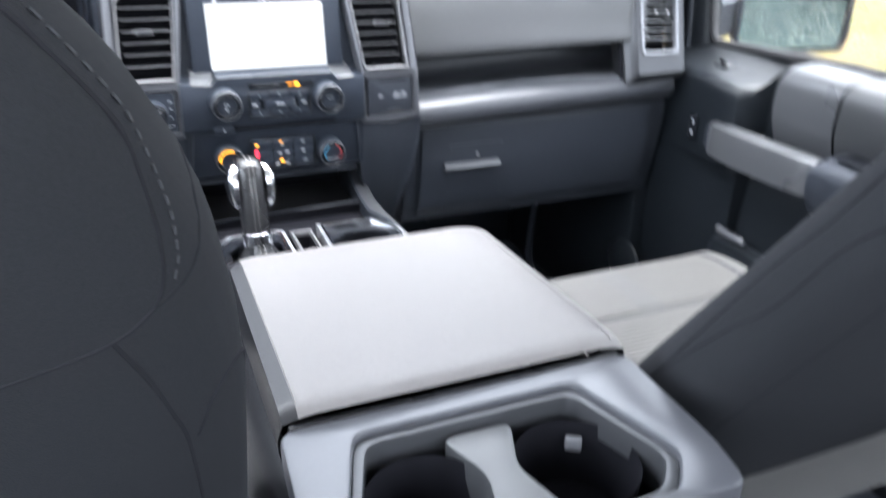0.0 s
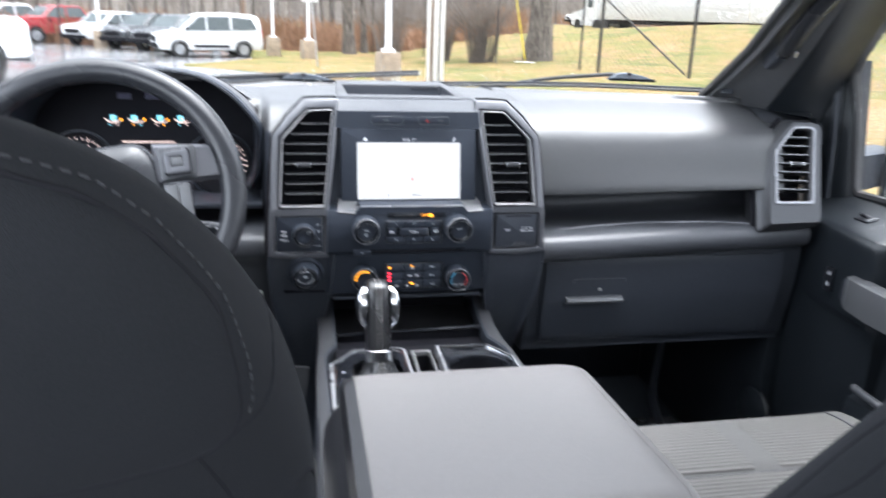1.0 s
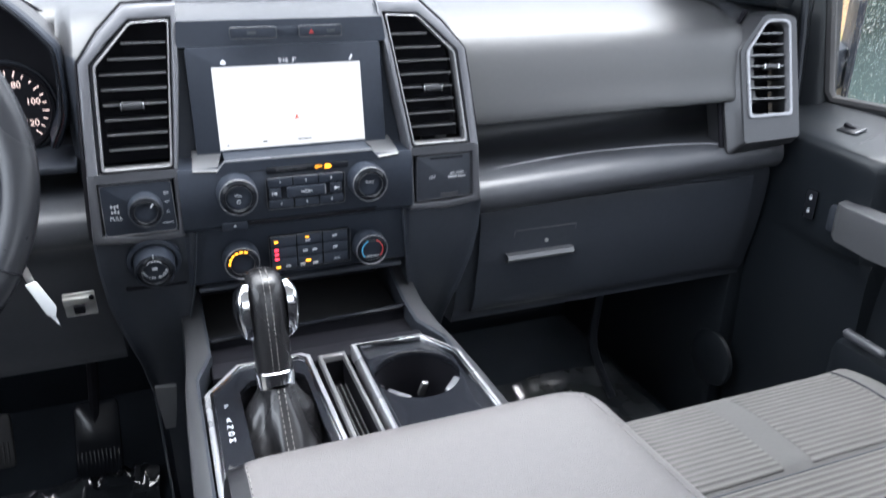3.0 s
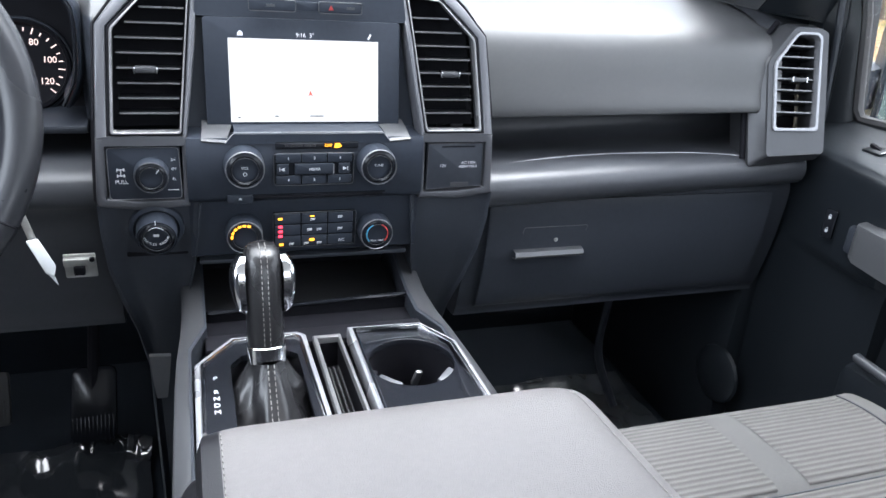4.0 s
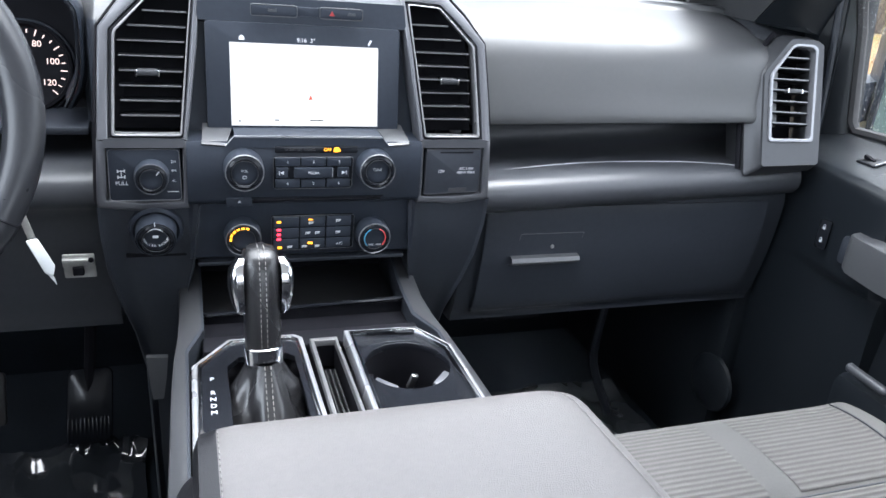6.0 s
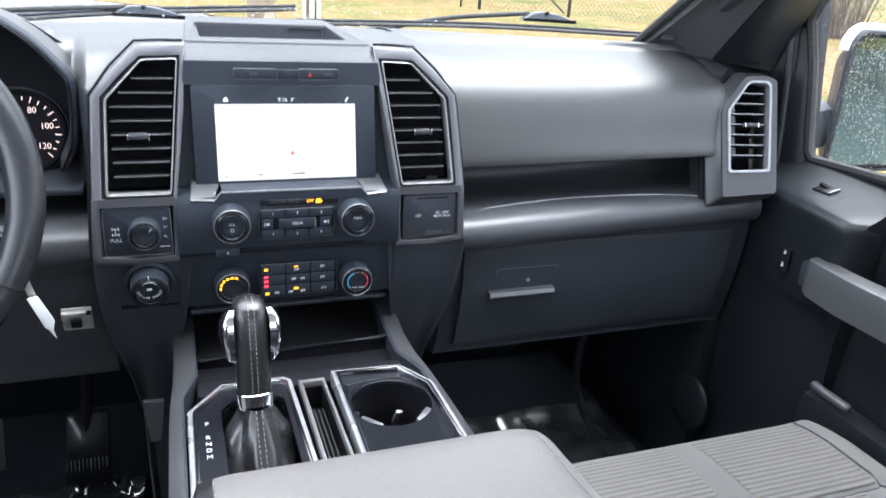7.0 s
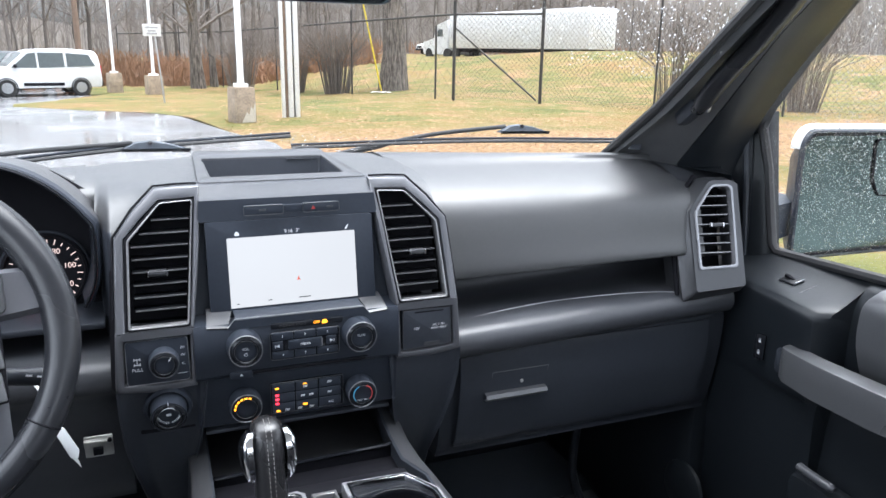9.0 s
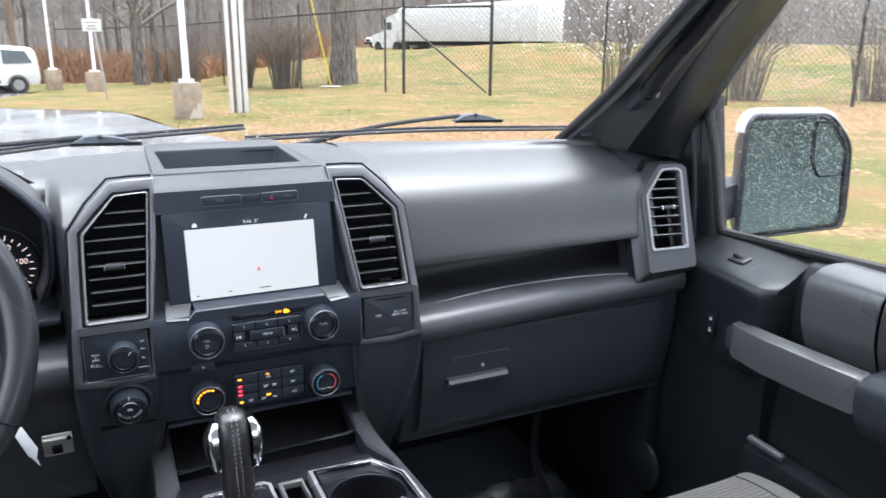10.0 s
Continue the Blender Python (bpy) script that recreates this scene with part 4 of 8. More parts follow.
def build_outlets():
    out = thing("power_outlet", "dark grey power outlet cover with white lettering", "power outlet")
    y = fy(1.205)
    cover = part("cover", prism(rounded([(-0.0375, -0.0305), (0.0385, -0.0275), (0.0365, 0.0305), (-0.0380, 0.0305)], 0.003), 0.006, 0.0015, m=face(0.1845, y + 0.003, 1.2040, 0)), LOWER, out)
    outline(rounded([(-0.0365, -0.0295), (0.0375, -0.0265), (0.0355, 0.0295), (-0.0370, 0.0295)], 0.003), BEZEL, cover, face(0.1845, y - 0.0030, 1.2040))
    part("cover_groove", box(0.044, 0.0008, 0.0018, m=pose(0.187, y - 0.0032, 1.2300)), BLACK, cover)
    part("label_chip", box(0.024, 0.0008, 0.0055, m=pose(0.192, y - 0.0033, 1.1800)), BEZEL, cover)
    words("12V", 0.0056, MARK, cover, face(0.168, y - 0.0032, 1.2050))
    words("AC 110V\n400W MAX", 0.0050, MARK, cover, face(0.202, y - 0.0032, 1.2060))


def build_side_vent():
    """The vent at the dash's end, in a satin pod."""
    vent = thing("side_vent", "satin grey end pod with a chamfered air vent", "air vent", "dash vents")
    M = Matrix.Translation((0.725, -0.0235, 1.2455)) @ pose(0, 0, 0, 90 - 21, 0, -9)

    def tilt(bm):
        bm.transform(M)
        return bm

    out_f = [(-0.046, -0.045), (0.050, -0.038), (0.053, 0.145), (0.040, 0.1515), (-0.002, 0.1515), (-0.046, 0.098)]
    out_b = [(-0.062, -0.058), (0.052, -0.044), (0.056, 0.148), (0.040, 0.160), (-0.008, 0.160), (-0.066, 0.100)]
    win_o = [(-0.037, -0.006), (0.037, -0.004), (0.041, 0.137), (0.034, 0.1425), (0.000, 0.1425), (-0.037, 0.095)]
    win_i = [(-0.0325, -0.001), (0.0325, 0.001), (0.0365, 0.134), (0.031, 0.1385), (0.002, 0.1385), (-0.0325, 0.093)]
    R = [0.006, 0.006, 0.004, 0.004, 0.008, 0.008]
    a, b, c, d = (rounded(p, R, 3) for p in (out_f, out_b, win_o, win_i))
    bm = loft([[(*p, -0.070) for p in b], [(*p, -0.020) for p in b], [(*p, -0.004) for p in a], [(p[0] * 0.985, p[1] * 0.985 + 0.0008, 0.0) for p in a], [(*p, 0.0) for p in c], [(*p, -0.030) for p in c]], closed=True)
    part("pod", tilt(bm), BEZEL, vent)
    part("frame", tilt(collar(c, d, 0.003, 0.0007, back=-0.01)), SILVER, vent, "bright satin frame")
    for k in range(7):
        v = 0.023 + 0.0165 * k
        x0 = -0.031 if v < 0.092 else -0.031 + (v - 0.092) * 0.76
        part("slat", tilt(box(0.032 - x0, 0.0022, 0.026, 0.0008, m=pose((0.032 + x0) / 2, v, -0.018))), SLAT, vent)
        part("slat_edge", tilt(box(0.030 - x0, 0.0016, 0.0012, m=pose((0.032 + x0) / 2, v + 0.001, -0.0046))), SATIN, vent)
    part("tab", tilt(box(0.023, 0.0065, 0.012, 0.0018, m=pose(0.004, 0.0715, -0.002))), BEZEL, vent)
    part("tab_end", tilt(box(0.0022, 0.0075, 0.0125, 0.0006, m=pose(-0.0075, 0.0715, -0.0018))), CHROME, vent)
    part("tab_end", tilt(box(0.0022, 0.0075, 0.0125, 0.0006, m=pose(0.0155, 0.0715, -0.0018))), CHROME, vent)
    part("duct", tilt(prism(c, 0.003, m=pose(0, 0, -0.06))), BLACK, vent)
    # Solid black bar stands in for the shade of the gap beside the pad.
    part("pad_gap_bar", tilt(tube([(-0.066, -0.045, -0.030), (-0.068, 0.02, -0.026), (-0.070, 0.098, -0.024), (-0.040, 0.134, -0.026), (-0.012, 0.164, -0.032)], 0.0042, 8)), BLACK, vent, "black bar drawn as the dark gap between pod and pad")
    # dark filler behind the pod, towards the pillar
    part("filler", loft([[(0.775, -0.01, 1.16), (0.80, 0.08, 1.16), (0.84, 0.13, 1.16)], [(0.785, 0.005, 1.30), (0.81, 0.08, 1.30), (0.85, 0.13, 1.30)], [(0.785, 0.035, 1.392), (0.80, 0.08, 1.395), (0.85, 0.13, 1.395)], [(0.70, 0.19, 1.40), (0.74, 0.19, 1.40), (0.85, 0.18, 1.40)]]), DOORBLACK, vent)
    return vent


def build_glove_box():
    g = thing("glove_box", "closed dark glove box with a recessed latch", "glove box")
    rows = []
    for x in np.linspace(0.262, 0.752, 9):
        rows.append(spline([(x, 0.022, 1.130), (x, 0.0125, 1.126), (x, 0.013, 1.06), (x, 0.025, 0.99), (x, 0.036, 0.957), (x, 0.046, 0.955)], 20))
    part("door", loft(rows), LOWER, g)
    # latch: a shallow pocket with a pull below it
    part("latch_pocket", prism(rounded([(-0.050, -0.022), (0.050, -0.020), (0.058, 0.012), (-0.046, 0.012)], 0.003), 0.003, 0.001, m=face(0.362, 0.0165, 1.078, -5)), PANEL, g)
    outline(rounded([(-0.048, -0.014), (0.052, -0.013), (0.059, 0.0135), (-0.045, 0.0135)], 0.003), HANDLE, g, face(0.363, 0.0128, 1.078, -5), 0.0008, "latch_edge")
    # HANDLE's lighter grey puts the pull edge's highlight into the colour.
    part("latch_handle", loft([[(x, 0.016, 1.0575), (x, 0.004, 1.0560), (x, 0.001, 1.0500), (x, 0.004, 1.0455), (x, 0.018, 1.0430)] for x in np.linspace(0.305, 0.416, 7)]), HANDLE, g, "pull edge of the latch, its highlight in lighter grey")
    part("lock", cyl(0.0032, 0.0032, 0.003, 20, 0.001, m=face(0.372, 0.0135, 1.070)), STEEL, g)
    part("lower_tab", box(0.10, 0.03, 0.012, 0.003, m=pose(0.345, 0.075, 0.928)), BLACK, g)
    return g


build_shell()
build_windshield()
build_pillar(1)
build_pillar(-1)
build_dashboard()
build_vent(-1, "tall chamfered air vent between the screen and the instrument hood")
build_vent(1, "tall chamfered air vent between the screen and the passenger pad")
build_stack()
build_screen()
build_radio()
build_climate()
build_drive_switch()
build_outlets()
build_side_vent()
build_glove_box()


# ---- centre console ----
def build_console():
    con = thing("centre_console", "dark centre console with chrome-edged trays and rear cup holders", "console")
    top = 1.034
    # side rails: from the stack's foot along the trays to the armrest
    for s in (-1, 1):
        rows = []
        for y, x, z in ((0.03, 0.150, 1.060), (0.0, 0.150, 1.045), (-0.04, 0.150, 1.035), (-0.09, 0.152, 1.031), (-0.14, 0.156, 1.031), (-0.20, 0.158, 1.032), (-0.30, 0.159, 1.034), (-0.46, 0.160, 1.036), (-0.70, 0.160, 1.036)):
            inner = 0.128 if y > -0.10 else (0.132 if y > -0.13 else 0.1465)
            rows.append([(s * inner, y, z - 0.03), (s * inner, y, z - 0.002), (s * (inner + 0.003), y, z), (s * (x - 0.006), y, z - 0.001), (s * (x + 0.003), y, z - 0.007), (s * (x + 0.007), y, z - 0.03), (s * (x + 0.012), y, z - 0.16), (s * (x + 0.012), y, 0.57)])
        part("side_panel", loft(rows), LOWER, con)
        part("rail", loft([[Vector((s * abs(a[2][0]), a[2][1], a[2][2] + 0.001)), Vector((s * (abs(a[3][0]) + 0.001), a[3][1], a[3][2] + 0.0015)),
                            Vector((s * (abs(a[4][0]) + 0.002), a[4][1], a[4][2] + 0.001)), Vector((s * (abs(a[4][0]) + 0.0035), a[4][1], a[4][2] - 0.006))] for a in rows]), BEZEL, con, "satin grey console rail")
    # deck between the rails
    deck = box(0.176, 0.36, 0.004, m=pose(-0.062, -0.30, top - 0.040))
    part("deck", deck, BLACK, con)
    part("front_lip", box(0.262, 0.034, 0.012, 0.004, m=pose(0, -0.113, top - 0.018)), BLACK, con)
    part("bin_mat", box(0.262, 0.065, 0.006, 0.001, m=pose(0, -0.068, 1.006)), BLACK, con)

    # shifter bay: gloss plate in a chrome edge
    out_s = [(-0.1455, -0.47), (-0.014, -0.47), (-0.0195, -0.138), (-0.028, -0.1295), (-0.103, -0.1305), (-0.1435, -0.182)]
    in_s = [(-0.1365, -0.47), (-0.0235, -0.47), (-0.0285, -0.146), (-0.0345, -0.1400), (-0.0995, -0.1410), (-0.1335, -0.184)]
    between = lambda o, i, k: [(q[0] + (p[0] - q[0]) * k, q[1] + (p[1] - q[1]) * k) for p, q in zip(o, i)]
    part("shifter_frame", collar(out_s, between(out_s, in_s, 0.42), 0.0045, 0.0018, m=pose(0, 0, top - 0.002), back=-0.012), SILVER, con, "satin silver frame of the shifter bay")
    part("shifter_trim", collar(between(out_s, in_s, 0.40), in_s, 0.0062, 0.0014, m=pose(0, 0, top - 0.002), back=-0.012), CHROME, con, "chrome edge of the shifter bay")
    part("shifter_plate", collar(in_s, [(-0.107, -0.40), (-0.032, -0.40), (-0.034, -0.178), (-0.042, -0.170), (-0.094, -0.170), (-0.107, -0.188)], 0.001, 0, m=pose(0, 0, top + 0.0005), back=-0.006), PIANO, con, "black shifter plate")
    for ch, y in (("P", -0.2105), ("R", -0.2360), ("N", -0.2475), ("D", -0.2590), ("M", -0.2705)):
        words(ch, 0.0088, MARK, con, pose(-0.1235, y, top + 0.0018), name="gear_letter")
    # narrow coin slot
    out_m = [(-0.012, -0.47), (0.0235, -0.47), (0.0205, -0.142), (-0.012, -0.142)]
    in_m = [(-0.007, -0.47), (0.0185, -0.47), (0.0165, -0.149), (-0.007, -0.149)]
    part("slot_rim", collar(out_m, in_m, 0.004, 0.002, m=pose(0, 0, top - 0.002), back=-0.004), SATIN, con, "satin rim of the narrow slot")
    part("slot_lining", collar(out_m, in_m, 0.001, 0.0, m=pose(0, 0, top - 0.008), back=-0.026), BLACK, con)
    for i in range(4):
        part("slot_rib", box(0.0022, 0.30, 0.010, 0.0008, m=pose(-0.003 + 0.0055 * i, -0.32, top - 0.030)), RUBBER, con)
    # cup holder bay
    out_c = [(0.0265, -0.47), (0.1515, -0.47), (0.1500, -0.186), (0.1195, -0.136), (0.0305, -0.1325)]
    in_c = [(0.0360, -0.47), (0.1425, -0.47), (0.1405, -0.189), (0.1150, -0.1455), (0.0395, -0.1425)]
    part("cup_frame", collar(out_c, between(out_c, in_c, 0.50), 0.0048, 0.0018, m=pose(0, 0, top - 0.001), back=-0.015), SILVER, con, "satin silver frame of the cup holder bay")
    part("cup_trim", collar(between(out_c, in_c, 0.48), in_c, 0.0065, 0.0016, m=pose(0, 0, top - 0.001), back=-0.015), CHROME, con, "chrome edge of the cup holder bay")
    cx, cy, r = 0.0895, -0.2085, 0.0485
    hole = [(cx + r * math.cos(radians(a)), cy + r * math.sin(radians(a))) for a in np.linspace(0, 360, 49)[:-1]]
    plate = []
    for x, y in hole:
        d = Vector((x - cx, y - cy)).normalized()
        t = min((0.1425 - cx) / d.x if d.x > 1e-6 else 9, (0.0360 - cx) / d.x if d.x < -1e-6 else 9, (-0.1420 - cy) / d.y if d.y > 1e-6 else 9, (-0.44 - cy) / d.y if d.y < -1e-6 else 9)
        plate.append((cx + d.x * t, cy + d.y * t))
    part("cup_plate", collar(plate, hole, 0.002, 0.001, m=pose(0, 0, top - 0.006), back=-0.006), PIANO, con, "black plate round the cup holder")
    part("cup_well", lathe([(r + 0.001, 0.0), (r - 0.001, -0.03), (r - 0.005, -0.115), (0.001, -0.117)], 40, m=pose(cx, cy, top - 0.005)), BLACK, con, "black rubber cup well")
    for a in (-20, 160):
        c, s2 = math.cos(radians(a)), math.sin(radians(a))
        part("cup_finger", box(0.008, 0.016, 0.010, 0.002, m=pose(cx + c * (r - 0.006), cy + s2 * (r - 0.006), top - 0.030, 0, 0, a)), BLACK, con)
    for a in (222, 318):
        c, s2 = math.cos(radians(a)), math.sin(radians(a))
        part("cup_finger", box(0.012, 0.030, 0.006, 0.002, m=pose(cx + c * (r - 0.004), cy + s2 * (r - 0.004), top - 0.010, 0, 14, a)), POD, con, "grey sprung finger in the cup well")
    part("cup_tongue", box(0.009, 0.006, 0.022, 0.002, m=pose(cx + 0.016, cy + 0.026, top - 0.045, 15, 12, 0)), SATIN, con, "pale spring tongue in the cup well")
    # grey flap beside the console, under the dash
    part("side_flap", thick(loft([[(-0.199, -0.02, 0.955), (-0.173, -0.02, 0.953)], [(-0.197, -0.02, 0.925), (-0.176, -0.02, 0.923)], [(-0.194, -0.018, 0.890), (-0.181, -0.018, 0.890)]]), 0.008), HANDLE, con, "small grey flap beside the console")
    # armrest box with its hinged lid
    rows = []
    for z, w, y0, y1 in ((0.57, 0.150, -0.42, -1.00), (0.98, 0.160, -0.452, -0.92), (1.06, 0.163, -0.455, -0.89), (1.10, 0.160, -0.458, -0.885), (1.120, 0.152, -0.462, -0.88), (1.130, 0.143, -0.466, -0.88)):
        rows.append([(x, y, z) for x, y in rounded([(-w, y1), (w, y1), (w, y0), (-w, y0)], 0.02)])
    part("armrest_box", loft(rows, closed=True), HIDE, con, "black armrest box")
    lid = part("armrest_lid", armrest_cushion(), LID, con, "padded grey hide armrest lid with stitched edges")
    # Sides are black hide; on the front roll the black stands for its shade.
    part("lid_side", armrest_cushion(True), HIDE, lid, "black hide sides of the lid, with the front roll darkened as shade")
    # Dark strip put in for the shaded gap under the lid's overhang.
    part("lid_gap_strip", box(0.286, 0.006, 0.030, 0.002, m=pose(0.008, LID_BACK - 0.001, 1.137)), HIDE, lid, "black strip for the dark gap under the lid")
    ys = np.linspace(-0.470, -0.730, 40)
    for off, edge in ((0.0130, "left"), (-0.0085, "right")):
        side = (lambda y: LID_LEFT) if edge == "left" else lid_right
        stitches([(side(y) + off, y, lid_top(side(y) + off, y) + 0.0006) for y in ys], THREAD, lid)
    # rear tray with two cup holders
    rim_o = [(-0.146, -0.905), (0.146, -0.905), (0.155, -0.860), (0.158, -0.7415), (-0.143, -0.7415), (-0.149, -0.86)]
    rim_i = [(-0.098, -0.893), (0.096, -0.893), (0.122, -0.862), (0.092, -0.762), (-0.092, -0.762), (-0.118, -0.84)]
    part("rear_tray", collar(rounded(rim_o, 0.012, 3), rounded(rim_i, 0.012, 3), 0.010, 0.004, m=pose(0, 0, 1.141), back=-0.04), POD, con, "grey surround of the rear cup holders")
    part("rear_inner_rim", collar(rounded(rim_i, 0.012, 3), rounded([(x * 0.93, -0.828 + (y + 0.828) * 0.88) for x, y in rim_i], 0.012, 3), 0.004, 0.0015, m=pose(0, 0, 1.141), back=-0.02), BEZEL, con, "grey inner rim of the rear cup holders")
    part("rear_pan", box(0.235, 0.125, 0.004, m=pose(0, -0.830, 1.070)), BLACK, con)
    bridge = rounded([(-0.030, -0.775), (0.030, -0.775), (0.012, -0.822), (0.028, -0.880), (-0.028, -0.880), (-0.012, -0.822)], 0.012, 4)
    part("rear_bridge", prism(bridge, 0.070, 0.002, m=pose(0, 0, 1.068)), DASH, con, "grey bridge between the rear cup holders")
    for s in (-1, 1):
        part("rear_cup", lathe([(0.047, 0.060), (0.044, 0.0), (0.001, -0.001)], 32, m=pose(s * 0.058, -0.828, 1.073)), BLACK, con)
        for a in (200, 60) if s > 0 else (-20, 250):
            c, s2 = math.cos(radians(a)), math.sin(radians(a))
            part("cup_finger", box(0.006, 0.014, 0.012, 0.002, m=pose(s * 0.058 + c * 0.041, -0.828 + s2 * 0.041, 1.115, 0, 0, a)), SILVER, con)
    part("rear_face", box(0.288, 0.02, 0.50, 0.008, m=pose(0, -0.905, 0.86, 4)), LOWER, con)
    return con


def lid_right(y):
    return float(np.interp(-y, [0.45, 0.49, 0.53, 0.59, 0.74], [0.141, 0.146, 0.148, 0.151, 0.158]))


LID_LEFT, LID_FRONT, LID_BACK = -0.139, -0.452, -0.738


def lid_top(x, y):
    r = lid_right(y)
    u = max(0.0, (x - r + 0.03) / 0.03, (LID_LEFT + 0.03 - x) / 0.03)
    front = max(0.0, (y + 0.492) / 0.040)
    back = max(0.0, (LID_BACK + 0.02 - y) / 0.020)
    return 1.1640 - 0.005 * u ** 2 - 0.011 * front ** 2.2 - 0.006 * back ** 2


def armrest_cushion(sides=False):
    rows = []
    for y in [LID_FRONT - 0.040 * (1 - math.cos(t)) for t in np.linspace(0.0, 1.5, 10)] + list(np.linspace(-0.51, -0.71, 10)) + list(np.linspace(-0.718, LID_BACK, 6)):
        front = max(0.0, (y + 0.470) / 0.018)
        k = 0.007 * front ** 2
        a, b = LID_LEFT + k, lid_right(y) - k
        low = 1.122 + 0.010 * front ** 2
        row = [(a + 0.004, y, low), (a - 0.004, y, low + 0.006), (a - 0.004, y, low + 0.018)]
        row += [(x, y, lid_top(x, y) - 0.004 * front ** 3) for x in np.linspace(a, b, 25)]
        row += [(b + 0.004, y, low + 0.018), (b + 0.004, y, low + 0.006), (b - 0.004, y, low)]
        rows.append(row)
    first = 4
    if sides:
        bm = loft([r[:5] for r in rows[first:]])
        loft([r[-4:] for r in rows[first:]], bm=bm)
        return loft(rows[:first + 1], bm=bm)
    return loft([r[4:-3] for r in rows[first:]])


def build_shifter():
    sh = thing("gear_shifter", "black hide gear lever with chrome cheeks and pale stitching", "gear lever")
    base = Vector((-0.0705, -0.226, 1.004))
    # boot: a folded cone
    rows = []
    for k in range(25):
        t = k / 24
        c = base + Vector((0, 0.008 * t, 0.060 * t))
        r = 0.0195 + 0.038 * (1 - t) ** 1.5 + 0.004 * math.sin(math.pi * t)
        row = []
        for j in range(96):
            a = 2 * math.pi * j / 96
            fold = 1 + (0.11 * math.sin(4 * a + 0.6 + 1.1 * t) + 0.05 * math.sin(7 * a + 5 * t) + 0.025 * math.sin(13 * a - 3 * t)) * (1 - t) ** 0.45
            row.append(c + Vector((r * 0.82 * fold * math.cos(a), r * 1.15 * fold * math.sin(a), 0.002 * math.sin(5 * a + 6 * t) * (1 - t))))
        rows.append(row)
    boot_front = lambda t: -(min(rows[round(t * 24)], key=lambda p: p.y).y - base.y - 0.008 * t) + 0.0006
    part("boot", loft(rows, closed=True), BOOT, sh, "folded black hide boot")
    for dx in (-0.002, 0.004):
        stitches([base + Vector((dx, 0.008 * t - boot_front(t), 0.060 * t)) for t in np.linspace(0.05, 0.97, 14)], THREAD, sh)
    M = Matrix.Translation((-0.0712, -0.2165, 1.058)) @ pose(0, 0, 0, -14, 0, 0)
    oval = lambda a, b, z, y=0.0, p=2.6, n=32: [(a * math.copysign(abs(math.cos(t)) ** (2 / p), math.cos(t)), y + b * math.copysign(abs(math.sin(t)) ** (2 / p), math.sin(t)), z) for t in np.linspace(0, 2 * math.pi, n + 1)[:-1]]
    part("collar", loft([oval(0.0185, 0.0180, -0.002), oval(0.0196, 0.0191, -0.001), oval(0.0198, 0.0193, 0.015), oval(0.0186, 0.0181, 0.016)], closed=True, m=M), CHROME, sh, "chrome collar")
    rows = [oval(0.0180, 0.0185, 0.014), oval(0.0186, 0.0190, 0.03), oval(0.0188, 0.0195, 0.06), oval(0.0190, 0.0210, 0.085, 0.001), oval(0.0192, 0.0222, 0.098, 0.003), oval(0.0188, 0.0220, 0.107, 0.005), oval(0.0172, 0.0200, 0.114, 0.008), oval(0.0135, 0.0155, 0.1185, 0.011), oval(0.0070, 0.0080, 0.1208, 0.013), oval(0.0006, 0.0008, 0.1214, 0.014)]
    part("grip", loft(rows, closed=True, m=M), BOOT, sh, "black hide grip")
    for dx in (-0.0030, 0.0030):
        line = [M @ Vector((dx, -y, z)) for y, z in ((0.0190, 0.018), (0.0196, 0.04), (0.0200, 0.062), (0.0206, 0.084), (0.0196, 0.098), (0.0174, 0.107), (0.0124, 0.1140), (0.0046, 0.1186), (-0.0050, 0.1210))]
        stitches(spline(line, 40), THREAD, sh, 0.0030, 0.0024, 0.00042)
    # chrome cheeks and the release button
    for s in (-1, 1):
        rows = []
        for z, x0, x1, d in ((0.050, 0.0180, 0.0205, 0.008), (0.057, 0.0182, 0.0275, 0.014), (0.072, 0.0185, 0.0310, 0.0175), (0.088, 0.0190, 0.0322, 0.0185), (0.100, 0.0186, 0.0300, 0.0165), (0.110, 0.0170, 0.0235, 0.010)):
            rows.append([(s * x0, -d, z), (s * (x0 + 0.75 * (x1 - x0)), -d * 0.95, z), (s * x1, -d * 0.55, z), (s * (x1 + 0.0006), 0.002, z), (s * x1, d * 0.6, z), (s * x0, d, z)])
        rows = [spline([*r, r[0]], 20)[:-1] for r in rows]
        rows = [list(q) for q in zip(*[spline(col, 20) for col in zip(*rows)])]
        part("cheek", loft(rows, closed=True, caps=True, m=M), CHROME, sh, "chrome cheek")
    part("release_button", box(0.005, 0.014, 0.024, 0.002, m=M @ pose(-0.0290, 0.002, 0.088)), CHROME, sh)
    return sh


# ---- seats ----
SEAT_LOW, SEAT_HIGH, POWER = 0.93, 1.526, 3.0


def backrest_size(z):
    """Half width and half thickness of a backrest at a height."""
    w = float(np.interp(z, [0.93, 1.10, 1.34, 1.384, 1.413, 1.438, 1.463, 1.488, 1.503, 1.513, 1.520, 1.5245, 1.526],
                        [0.262, 0.256, 0.251, 0.246, 0.240, 0.232, 0.221, 0.203, 0.185, 0.162, 0.135, 0.09, 0.02]))
    d = float(np.interp(z, [0.93, 1.10, 1.30, 1.43, 1.48, 1.507, 1.520, 1.526], [0.075, 0.070, 0.060, 0.052, 0.045, 0.034, 0.022, 0.006]))
    return w, d


def backrest_centre(cx, z):
    return Vector((cx, -0.752 - 0.63 * (z - 1.1), z))


LEAN_BACK = Vector((0, -0.846, -0.533))


